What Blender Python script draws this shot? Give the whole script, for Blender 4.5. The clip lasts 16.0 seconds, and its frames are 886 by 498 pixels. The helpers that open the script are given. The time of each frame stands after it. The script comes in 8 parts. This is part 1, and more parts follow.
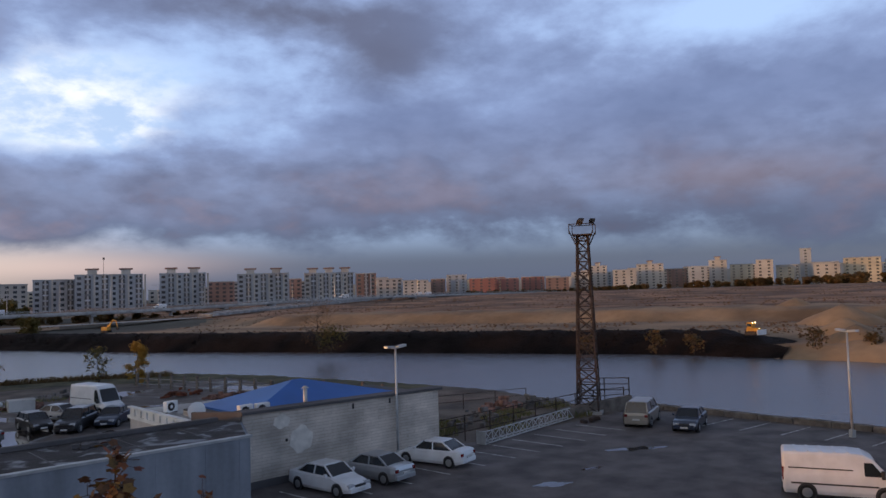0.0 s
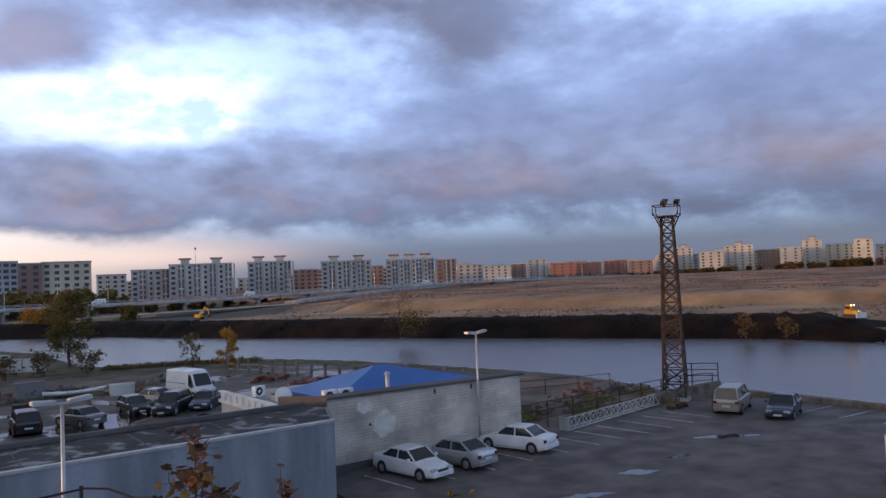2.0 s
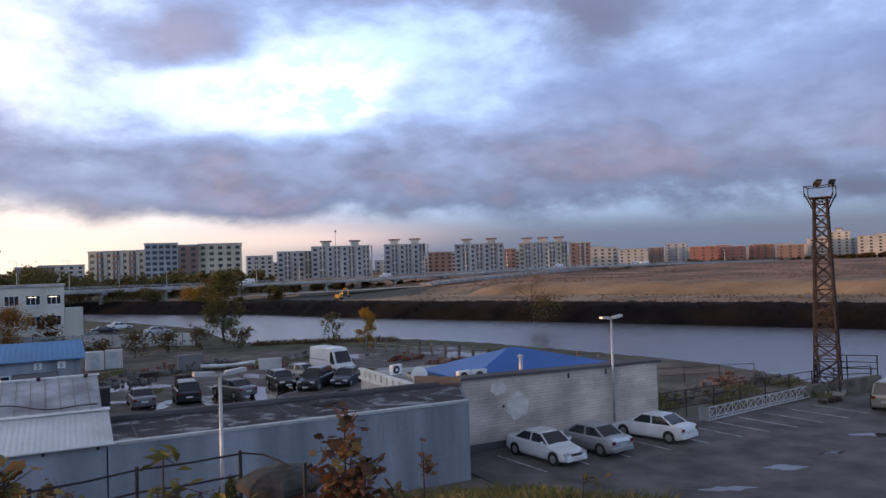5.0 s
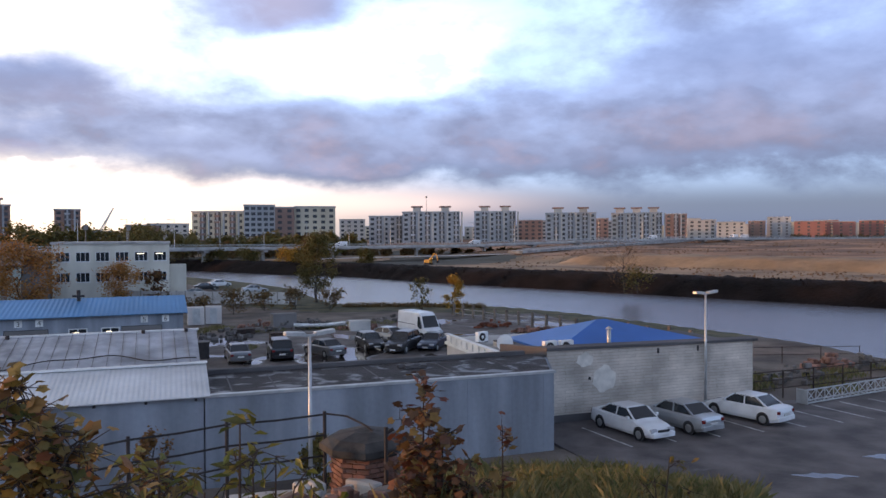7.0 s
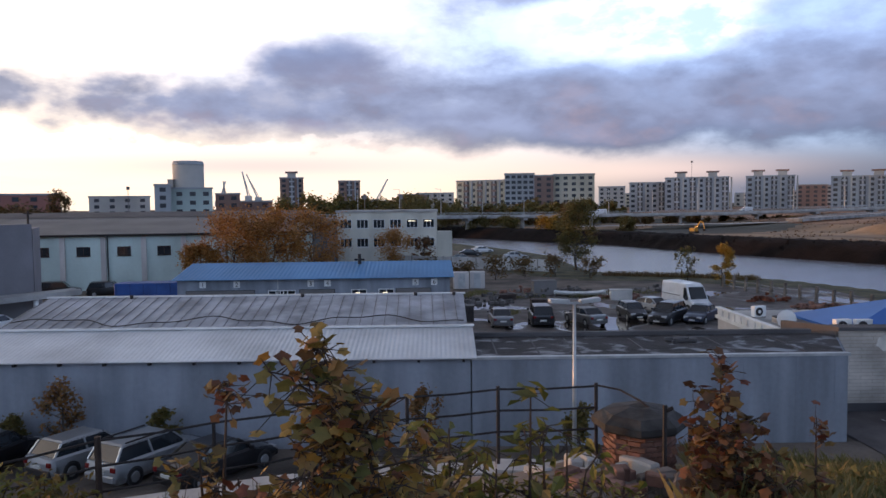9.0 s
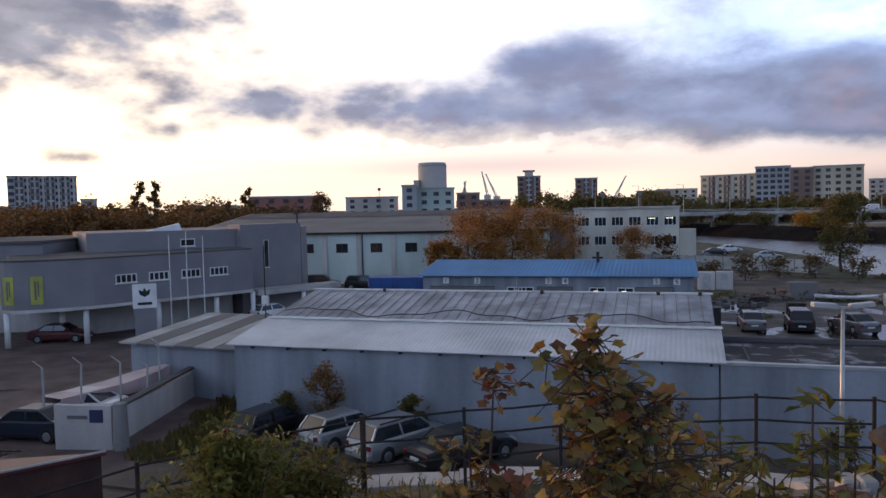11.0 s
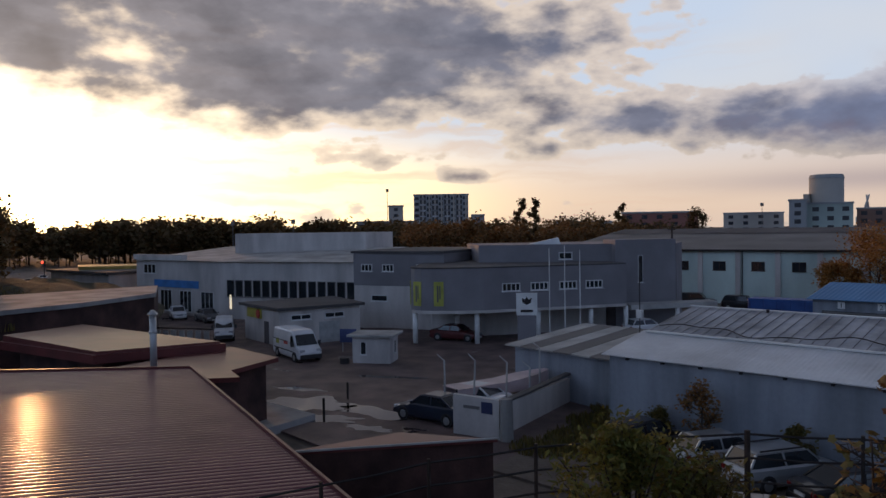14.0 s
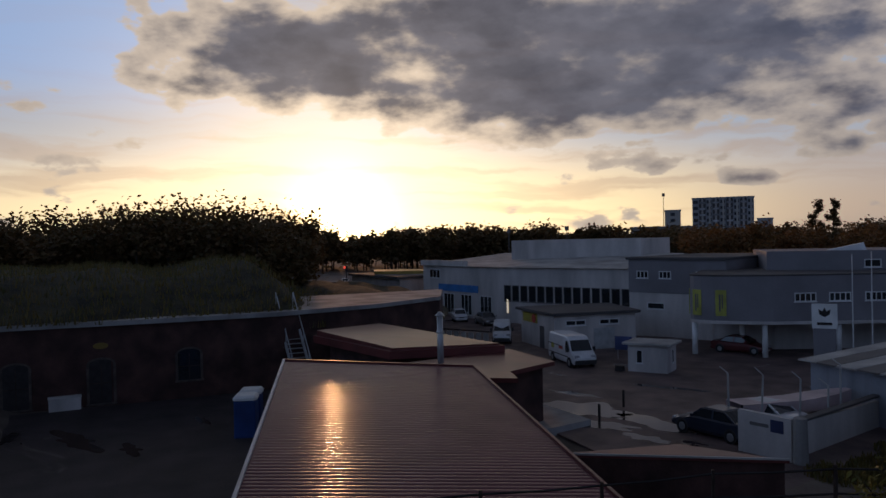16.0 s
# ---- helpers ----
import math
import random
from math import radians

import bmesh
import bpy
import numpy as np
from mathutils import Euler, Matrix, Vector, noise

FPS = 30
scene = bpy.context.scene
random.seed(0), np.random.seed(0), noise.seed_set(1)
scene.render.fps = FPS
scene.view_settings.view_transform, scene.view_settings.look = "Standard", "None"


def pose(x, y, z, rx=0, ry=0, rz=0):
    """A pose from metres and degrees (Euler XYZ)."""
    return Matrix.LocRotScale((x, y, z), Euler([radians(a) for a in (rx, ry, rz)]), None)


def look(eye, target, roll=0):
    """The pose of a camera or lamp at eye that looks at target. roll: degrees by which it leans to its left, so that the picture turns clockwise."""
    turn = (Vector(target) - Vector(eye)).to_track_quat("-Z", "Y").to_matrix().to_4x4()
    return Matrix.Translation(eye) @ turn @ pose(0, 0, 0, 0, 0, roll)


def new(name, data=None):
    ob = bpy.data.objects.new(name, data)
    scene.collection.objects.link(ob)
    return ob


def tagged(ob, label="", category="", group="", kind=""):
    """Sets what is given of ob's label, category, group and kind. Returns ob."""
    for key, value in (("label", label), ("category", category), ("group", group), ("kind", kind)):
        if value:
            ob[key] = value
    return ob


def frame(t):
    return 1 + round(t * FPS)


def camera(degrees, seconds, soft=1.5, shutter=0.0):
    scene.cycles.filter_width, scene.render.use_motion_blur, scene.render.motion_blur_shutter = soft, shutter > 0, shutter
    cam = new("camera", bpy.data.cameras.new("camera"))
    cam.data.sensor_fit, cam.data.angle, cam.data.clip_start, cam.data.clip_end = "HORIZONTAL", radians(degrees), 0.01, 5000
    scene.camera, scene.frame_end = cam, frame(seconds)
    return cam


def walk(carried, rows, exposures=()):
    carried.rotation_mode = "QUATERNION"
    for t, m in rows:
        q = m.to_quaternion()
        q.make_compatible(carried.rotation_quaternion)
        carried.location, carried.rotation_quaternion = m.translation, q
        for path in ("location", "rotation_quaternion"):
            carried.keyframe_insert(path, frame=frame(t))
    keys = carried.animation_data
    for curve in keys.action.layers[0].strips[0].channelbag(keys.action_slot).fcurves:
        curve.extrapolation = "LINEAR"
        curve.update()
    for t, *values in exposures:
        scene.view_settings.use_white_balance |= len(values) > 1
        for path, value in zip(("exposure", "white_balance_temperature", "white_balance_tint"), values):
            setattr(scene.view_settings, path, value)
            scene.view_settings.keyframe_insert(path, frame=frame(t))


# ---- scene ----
cam = camera(60.4, 16.0)
# seconds, eye, yaw, pitch, roll: a pan by hand from the hilltop
ROWS = [
    (0.0, -0.283, -0.117, 10.025, -42.41, 3.16, 1.66),
    (0.5, -0.269, -0.063, 10.023, -41.40, 2.67, 1.79),
    (1.0, -0.247, 0.013, 10.024, -40.29, 2.31, 1.90),
    (1.5, -0.159, 0.061, 10.032, -38.58, 2.20, 2.17),
    (2.0, -0.058, 0.066, 10.033, -36.36, 2.26, 2.34),
    (2.5, -0.042, 0.052, 10.034, -33.70, 2.44, 2.23),
    (3.0, -0.136, 0.038, 10.031, -31.02, 2.62, 2.07),
    (3.5, -0.263, -0.024, 10.021, -28.42, 2.67, 1.91),
    (4.0, -0.261, -0.082, 10.026, -27.12, 2.36, 2.00),
    (6.5, -0.064, 0.062, 10.070, -24.20, -0.52, 0.23),
    (7.0, -0.056, 0.118, 10.074, -19.65, -1.01, 0.27),
    (7.5, -0.058, 0.275, 10.051, -14.84, -1.39, 0.29),
    (8.0, -0.097, 0.459, 10.036, -10.13, -1.85, 0.32),
    (8.5, -0.147, 0.611, 10.023, -5.26, -2.56, 0.47),
    (9.0, -0.198, 0.713, 10.013, -0.40, -3.28, 0.61),
    (9.5, -0.226, 0.750, 10.008, 4.48, -3.93, 1.02),
    (12.0, -0.414, 0.446, 9.983, 24.75, -2.20, 0.85),
    (12.5, -0.415, 0.304, 9.990, 28.50, -1.87, 0.74),
    (13.0, -0.394, 0.141, 9.983, 32.71, -1.52, 0.63),
    (13.5, -0.274, -0.103, 9.975, 38.41, -1.48, 0.71),
    (14.0, -0.134, -0.282, 9.972, 44.69, -1.49, 0.77),
    (14.5, -0.048, -0.336, 9.969, 50.82, -1.46, 0.81),
    (15.0, 0.022, -0.474, 9.970, 56.71, -1.31, 0.91),
    (15.5, 0.129, -0.621, 9.975, 62.13, -1.04, 1.08),
    (16.0, 0.168, -0.648, 9.978, 65.02, -0.65, 1.23),
]
walk(cam, [(t, pose(x, y, z, 90 + pitch, roll, yaw)) for t, x, y, z, yaw, pitch, roll in ROWS],
     exposures=[(0.0, 0.02, 6450, 11), (1.5, 0.38, 6450, 11), (3.0, 0.52, 6450, 11), (4.0, 0.47, 6450, 11), (7.0, 0.85, 6550, 11), (9.0, 0.54, 6550, 11), (12.0, 0.24, 6450, 11), (13.0, -0.14, 6400, 11), (14.5, -0.68, 6300, 12), (16.0, -1.25, 6050, 13)])

SUN_AZ, SUN_EL = 72.6, 4.1        # degrees left of +y, and above the horizon


def bearing(az, d, z=0.0):
    return Vector((-math.sin(radians(az)) * d, math.cos(radians(az)) * d, z))


# ---- sky ----
def build_sky():
    world = bpy.data.worlds.new("sky")
    scene.world = world
    world.use_nodes = True
    nt = world.node_tree
    N, L = nt.nodes, nt.links
    N.clear()

    def put(sock, v):
        if isinstance(v, (int, float)):
            sock.default_value = v
        elif isinstance(v, tuple):
            sock.default_value = v if len(v) == 4 else (*v, 1.0) if sock.type == "RGBA" else v
        else:
            L.new(v, sock)

    def m(op, a, b=0.0, c=0.0, clamp=False):
        n = N.new("ShaderNodeMath")
        n.operation, n.use_clamp = op, clamp
        for s, v in zip(n.inputs, (a, b, c)):
            put(s, v)
        return n.outputs[0]

    def mixc(f, a, b):
        n = N.new("ShaderNodeMix")
        n.data_type = "RGBA"
        put(n.inputs[0], f), put(n.inputs[6], a), put(n.inputs[7], b)
        return n.outputs[2]

    def ramp01(v, lo, hi):
        n = N.new("ShaderNodeMapRange")
        n.interpolation_type = "SMOOTHSTEP"
        put(n.inputs[0], v)
        n.inputs[1].default_value, n.inputs[2].default_value = lo, hi
        return n.outputs[0]

    tc = N.new("ShaderNodeTexCoord").outputs["Generated"]
    sep = N.new("ShaderNodeSeparateXYZ")
    L.new(tc, sep.inputs[0])
    x, y, z = sep.outputs
    deg = 180 / math.pi
    az = m("MULTIPLY", m("ARCTAN2", m("MULTIPLY", x, -1.0), y), deg)
    el = m("MULTIPLY", m("ARCSINE", z), deg)
    # cloud sheet seen in perspective
    comb = N.new("ShaderNodeCombineXYZ")
    put(comb.inputs[0], m("MULTIPLY", x, 2.6)), put(comb.inputs[1], m("MULTIPLY", y, 2.6)), put(comb.inputs[2], m("MULTIPLY", z, 5.2))

    def fbm(scale, detail, rough, w=0.0, dist=0.0):
        n = N.new("ShaderNodeTexNoise")
        n.noise_dimensions = "4D"
        L.new(comb.outputs[0], n.inputs["Vector"])
        n.inputs["W"].default_value = w
        n.inputs["Scale"].default_value, n.inputs["Detail"].default_value = scale, detail
        n.inputs["Roughness"].default_value, n.inputs["Distortion"].default_value = rough, dist
        return n.outputs[0]

    big, mid, fine = fbm(0.8, 3, 0.5, 1.3), fbm(2.7, 9, 0.56, 4.1, 0.1), fbm(7.0, 8, 0.55, 2.2, 0.15)

    def blob(a0, e0, wa, we, amp):
        u = m("DIVIDE", m("SUBTRACT", az, a0), wa)
        v = m("DIVIDE", m("SUBTRACT", el, e0), we)
        g = m("POWER", 2.718, m("MULTIPLY", m("ADD", m("MULTIPLY", u, u), m("MULTIPLY", v, v)), -1.0))
        return m("MULTIPLY", g, amp)

    form = 0.0
    # cloud banks (+) and openings (-): azimuth, elevation, half-widths, strength
    for b in ((-27, 20.5, 24, 2.2, 0.95), (-9, 16.3, 3.8, 2.2, 0.8), (-39.5, 17.8, 4.5, 2.2, 0.7), (-16.5, 12.4, 6.5, 2.2, -1.05), (-20, 15.6, 5, 1.6, -0.75),
              (-9.5, 13.2, 6, 1.8, -0.7), (-49, 8.6, 19, 4.6, 1.0), (-52, 12.5, 21, 4.5, 1.05), (-62, 18.8, 6, 1.6, -0.5), (-74, 9, 12, 8, 0.8), (-14, 7.2, 15, 2.9, 0.95), (0, 7.4, 25, 2.4, 0.85), (8.5, 11.0, 6, 1.5, 0.65),
              (-31.5, 8.0, 7, 4.0, 0.5), (19, 13.0, 11, 3.0, -0.75), (-7.3, 16.0, 4, 1.2, 0.5), (53, 12.3, 15, 3.9, 1.25), (18, 7.4, 10, 2.2, 0.55), (11, 10.7, 4.5, 1.5, 0.6),
              (32, 7.7, 5, 1.2, 0.7), (61, 13.4, 19, 4.3, 0.95), (77, 14, 5, 3.2, 0.8), (91, 14.5, 6, 3.4, -0.55), (86, 9.0, 8, 2.0, -0.3), (50.9, 5.3, 2.8, 0.7, 0.75), (43, 3.9, 2.6, 0.55, 0.75), (37.3, 5.7, 4, 1.0, 0.7),
              (76, 5.5, 14, 4.0, -0.8), (30, 3.6, 18, 2.0, -0.55), (-45, 1.0, 34, 2.2, -0.8), (-4, 2.2, 22, 1.9, -0.6), (0, 60, 400, 34, 1.2)):
        form = m("ADD", form, blob(*b))
    form = m("MINIMUM", m("MAXIMUM", form, -0.75), 1.3)
    dens = m("ADD", m("MULTIPLY", m("SUBTRACT", mid, 0.5), 2.5), m("MULTIPLY", m("SUBTRACT", fine, 0.5), 0.95))
    dens = m("ADD", m("ADD", dens, m("MULTIPLY", m("SUBTRACT", big, 0.5), 1.0)), m("SUBTRACT", form, 0.16))

    sun = bearing(SUN_AZ, math.cos(radians(1.6)), math.sin(radians(1.6)))
    dot = N.new("ShaderNodeVectorMath")
    dot.operation = "DOT_PRODUCT"
    L.new(tc, dot.inputs[0])
    dot.inputs[1].default_value = sun
    c = dot.outputs["Value"]
    near = ramp01(c, 0.1, 1.0)
    # soft veils away from the sun, crisp heaps towards it
    crisp = ramp01(c, 0.25, 0.75)
    lumps = fbm(8.0, 3.2, 0.46, 7.7, 0.0)
    dens_c = m("ADD", dens, m("MULTIPLY", m("SUBTRACT", lumps, 0.5), 1.7))
    cover_soft, cover_crisp = ramp01(dens, -0.35, 0.60), ramp01(dens_c, -0.02, 0.17)
    thick_soft, thick_crisp = ramp01(dens, 0.05, 1.15), ramp01(dens_c, 0.04, 0.95)
    thick = m("ADD", m("MULTIPLY", thick_soft, m("SUBTRACT", 1.0, crisp)), m("MULTIPLY", thick_crisp, crisp))
    cover = m("ADD", m("MULTIPLY", cover_soft, m("SUBTRACT", 1.0, crisp)), m("MULTIPLY", cover_crisp, crisp))
    glow = m("POWER", m("MAXIMUM", c, 0.0), 34.0)
    core = m("POWER", m("MAXIMUM", c, 0.0), 700.0)
    low = ramp01(el, 9.0, 0.5)
    vlow = ramp01(el, 4.5, 0.0)

    # clear air behind the clouds: low sun atmosphere and the bright haze
    air = N.new("ShaderNodeTexSky")
    air.sky_type, air.sun_disc = "NISHITA", False
    air.sun_elevation, air.sun_rotation = radians(SUN_EL), radians(-SUN_AZ)
    away = mixc(ramp01(el, 6.5, 2.0), (0.46, 0.64, 0.98), (0.085, 0.125, 0.215))
    away = mixc(m("MINIMUM", m("ADD", blob(-18.5, 12.4, 7.5, 2.6, 1.0), blob(-12.5, 14.5, 6, 3.0, 0.8)), 1.0), away, mixc(ramp01(fine, 0.38, 0.62), (0.46, 0.62, 0.90), (1.0, 1.03, 1.07)))
    away = mixc(m("MULTIPLY", blob(-16, 2.4, 9, 0.9, 1.0), 0.8), away, (0.55, 0.42, 0.44))
    toward = mixc(low, (0.76, 0.88, 1.06), (1.32, 0.97, 0.67))
    haze = mixc(ramp01(c, -0.15, 0.65), away, toward)
    haze = mixc(m("MULTIPLY", m("MULTIPLY", ramp01(big, 0.42, 0.6), ramp01(el, 5.0, 9.0)), ramp01(c, 0.0, 0.4)), haze, (0.90, 0.92, 0.96))
    haze = mixc(m("MULTIPLY", vlow, ramp01(c, 0.12, 0.55)), haze, (1.0, 0.78, 0.62))
    haze = mixc(m("MULTIPLY", ramp01(az, 30.0, 55.0), m("MULTIPLY", low, ramp01(c, 0.7, 0.98))), haze, (2.5, 1.95, 1.05))
    # thin streaks of high cloud in the bright west, blue air high beside the sun, lilac haze low in the north-west
    lay = N.new("ShaderNodeCombineXYZ")
    put(lay.inputs[0], m("MULTIPLY", az, 0.055)), put(lay.inputs[1], m("ADD", m("MULTIPLY", el, 0.75), m("MULTIPLY", mid, 2.4)))
    st = N.new("ShaderNodeTexNoise")
    L.new(lay.outputs[0], st.inputs["Vector"])
    st.inputs["Scale"].default_value, st.inputs["Detail"].default_value = 1.1, 5
    wisp = m("MULTIPLY", ramp01(st.outputs[0], 0.47, 0.66), ramp01(c, 0.55, 0.9))
    haze = mixc(m("MULTIPLY", wisp, 0.55), haze, (0.92, 0.66, 0.50))
    haze = mixc(m("MULTIPLY", m("MULTIPLY", ramp01(az, 74.0, 86.0), ramp01(el, 7.5, 12.5)), 0.8), haze, (0.62, 0.92, 1.45))
    haze = mixc(blob(8, 3.6, 22, 2.4, 0.8), haze, (0.84, 0.69, 0.63))
    haze = mixc(blob(14, 3.0, 13, 0.8, 0.75), haze, (0.56, 0.46, 0.48))
    clear = N.new("ShaderNodeMix")
    clear.data_type, clear.blend_type = "RGBA", "ADD"
    clear.inputs[0].default_value = 0.02
    L.new(haze, clear.inputs[6]), L.new(air.outputs[0], clear.inputs[7])
    clear = clear.outputs[2]

    # clouds: pale thin edges, slate bodies, warm where the low sun grazes them
    edge = mixc(ramp01(el, 9.0, 4.0), (0.33, 0.44, 0.72), (0.105, 0.135, 0.215))
    edge = mixc(near, edge, (1.15, 0.95, 0.74))
    lump = m("ADD", m("MULTIPLY", ramp01(mid, 0.66, 0.36), 0.5), m("ADD", m("MULTIPLY", ramp01(fine, 0.35, 0.65), 0.25), m("MULTIPLY", ramp01(lumps, 0.62, 0.40), 0.25)))
    body = mixc(lump, (0.125, 0.140, 0.225), (0.25, 0.295, 0.46))
    body = mixc(m("MULTIPLY", ramp01(el, 7.0, 14.0), 0.5), body, (0.20, 0.285, 0.54))
    sunward = mixc(lump, (0.13, 0.13, 0.165), (0.36, 0.345, 0.39))
    body = mixc(ramp01(c, 0.5, 0.95), body, sunward)
    pink = m("MULTIPLY", ramp01(mid, 0.5, 0.68), ramp01(el, 13.0, 4.0))
    body = mixc(m("MULTIPLY", pink, 0.45), body, (0.40, 0.30, 0.35))
    dim = m("MULTIPLY", m("MINIMUM", m("ADD", blob(-31, 20.5, 13, 2.6, 1.0), blob(-38.5, 17.0, 5, 2.2, 0.8)), 1.0), 0.8)
    body = mixc(dim, body, (0.115, 0.118, 0.175))
    body = mixc(m("MULTIPLY", blob(-7.5, 16.5, 5, 2.6, 1.0), 0.7), body, (0.30, 0.27, 0.36))
    body = mixc(m("MULTIPLY", blob(-64, 7.4, 7, 1.5, 1.0), 0.55), body, (0.27, 0.20, 0.22))
    under = m("MULTIPLY", blob(-54, 4.6, 25, 2.4, 1.0), 0.8)
    body = mixc(under, body, (0.075, 0.082, 0.135))
    cloud = mixc(thick, edge, body)
    # overhead, out of view: cloud colour dimmed and neutral to tune the ambient light
    cloud = mixc(m("MULTIPLY", ramp01(el, 24.0, 40.0), 0.85), cloud, (0.074, 0.069, 0.072))
    sky = mixc(m("MULTIPLY", cover, 0.96), clear, cloud)

    def add(a, f, col):
        n = N.new("ShaderNodeMix")
        n.data_type, n.blend_type = "RGBA", "ADD"
        put(n.inputs[0], f), put(n.inputs[6], a), put(n.inputs[7], col)
        return n.outputs[2]

    sky = add(sky, m("MULTIPLY", glow, m("SUBTRACT", 1.0, m("MULTIPLY", thick, 0.85))), (2.1, 1.5, 0.82))
    sky = add(sky, core, (9.0, 6.0, 2.4))
    bg = N.new("ShaderNodeBackground")
    L.new(sky, bg.inputs[0])
    bg.inputs[1].default_value = 1.0
    out = N.new("ShaderNodeOutputWorld")
    L.new(bg.outputs[0], out.inputs[0])


build_sky()
sun_data = bpy.data.lights.new("sun", "SUN")
sun_data.energy, sun_data.angle, sun_data.color = 1.5, radians(0.6), (1.0, 0.47, 0.19)
sun_ob = new("sun", sun_data)
sun_ob.matrix_world = look(bearing(SUN_AZ, 100, 100 * math.tan(radians(SUN_EL))), (0, 0, 0))


# ---- materials ----
def mat(name, col, rough=0.75, metal=0.0, var=0.18, scale=0.6, fine=14.0, bump=0.25, dist=0.01, col2=None, rand=0.0, coat=0.0, streak=0.0, spec=0.5):
    mt = bpy.data.materials.new(name)
    mt.use_nodes = True
    nt = mt.node_tree
    N, L = nt.nodes, nt.links
    b = N["Principled BSDF"]
    b.inputs["Roughness"].default_value, b.inputs["Metallic"].default_value = rough, metal
    b.inputs["Coat Weight"].default_value = coat
    b.inputs["Specular IOR Level"].default_value = spec
    pos = N.new("ShaderNodeNewGeometry").outputs["Position"]
    vec = pos
    if streak:
        mp = N.new("ShaderNodeMapping")
        mp.inputs["Scale"].default_value = (1, 1, streak)
        L.new(pos, mp.inputs[0])
        vec = mp.outputs[0]

    def noise_tex(s, d, v):
        n = N.new("ShaderNodeTexNoise")
        n.inputs["Scale"].default_value, n.inputs["Detail"].default_value = s, d
        L.new(v, n.inputs["Vector"])
        return n.outputs[0]

    n1, n2 = noise_tex(scale, 5, vec), noise_tex(fine, 4, pos)
    mx = N.new("ShaderNodeMix")
    mx.data_type = "RGBA"
    dark = tuple(v * (1 - var * 1.6) for v in col)
    lite = col2 or tuple(min(1, v * (1 + var * 1.2)) for v in col)
    mx.inputs[6].default_value, mx.inputs[7].default_value = (*dark, 1), (*lite, 1)
    ramp = N.new("ShaderNodeMapRange")
    ramp.inputs[1].default_value, ramp.inputs[2].default_value = 0.33, 0.67
    L.new(n1, ramp.inputs[0])
    L.new(ramp.outputs[0], mx.inputs[0])
    hs = N.new("ShaderNodeHueSaturation")
    L.new(mx.outputs[2], hs.inputs["Color"])
    val = N.new("ShaderNodeMath")
    val.operation = "MULTIPLY_ADD"
    val.inputs[1].default_value, val.inputs[2].default_value = var * 1.2, 1 - var * 0.6
    L.new(n2, val.inputs[0])
    top = val.outputs[0]
    if rand:
        oi = N.new("ShaderNodeObjectInfo").outputs["Random"]
        ra = N.new("ShaderNodeMath")
        ra.operation = "MULTIPLY_ADD"
        ra.inputs[1].default_value, ra.inputs[2].default_value = rand * 2, 1 - rand
        L.new(oi, ra.inputs[0])
        pr = N.new("ShaderNodeMath")
        pr.operation = "MULTIPLY"
        L.new(ra.outputs[0], pr.inputs[0]), L.new(top, pr.inputs[1])
        top = pr.outputs[0]
    L.new(top, hs.inputs["Value"])
    L.new(hs.outputs[0], b.inputs["Base Color"])
    if bump:
        bp = N.new("ShaderNodeBump")
        bp.inputs["Strength"].default_value, bp.inputs["Distance"].default_value = bump, dist
        L.new(n2, bp.inputs["Height"])
        L.new(bp.outputs[0], b.inputs["Normal"])
    return mt


def wet_ground(name, col, puddle_lo, puddle_hi, scale, rough=0.8, wet=0.04):
    """Ground with puddles: where a slow noise dips, it is dark and mirror-smooth."""
    mt = mat(name, col, rough, var=0.3, scale=0.5, fine=9, bump=0.5, dist=0.03)
    nt = mt.node_tree
    N, L = nt.nodes, nt.links
    b = N["Principled BSDF"]
    pos = N.new("ShaderNodeNewGeometry").outputs["Position"]
    n = N.new("ShaderNodeTexNoise")
    n.inputs["Scale"].default_value, n.inputs["Detail"].default_value, n.inputs["Distortion"].default_value = scale, 4, 0.6
    L.new(pos, n.inputs["Vector"])
    r = N.new("ShaderNodeMapRange")
    r.interpolation_type = "SMOOTHSTEP"
    r.inputs[1].default_value, r.inputs[2].default_value = puddle_lo, puddle_hi
    r.inputs[3].default_value, r.inputs[4].default_value = wet, rough
    L.new(n.outputs[0], r.inputs[0])
    L.new(r.outputs[0], b.inputs["Roughness"])
    old = b.inputs["Base Color"].links[0].from_socket
    mx = N.new("ShaderNodeMix")
    mx.data_type = "RGBA"
    f = N.new("ShaderNodeMapRange")
    f.inputs[1].default_value, f.inputs[2].default_value = wet, rough
    L.new(r.outputs[0], f.inputs[0])
    L.new(f.outputs[0], mx.inputs[0])
    mx.inputs[6].default_value = (col[0] * 0.45, col[1] * 0.45, col[2] * 0.45, 1)
    L.new(old, mx.inputs[7])
    L.new(mx.outputs[2], b.inputs["Base Color"])
    bp = b.inputs["Normal"].links[0].from_node
    L.new(f.outputs[0], bp.inputs["Strength"])
    return mt


def glass(name, col=(0.02, 0.025, 0.03), rough=0.06):
    return mat(name, col, rough, var=0.1, bump=0.0, spec=0.8)


def glowing(name, col, power):
    mt = bpy.data.materials.new(name)
    mt.use_nodes = True
    b = mt.node_tree.nodes["Principled BSDF"]
    b.inputs["Base Color"].default_value = (*col, 1)
    b.inputs["Emission Color"].default_value = (*col, 1)
    b.inputs["Emission Strength"].default_value = power
    return mt


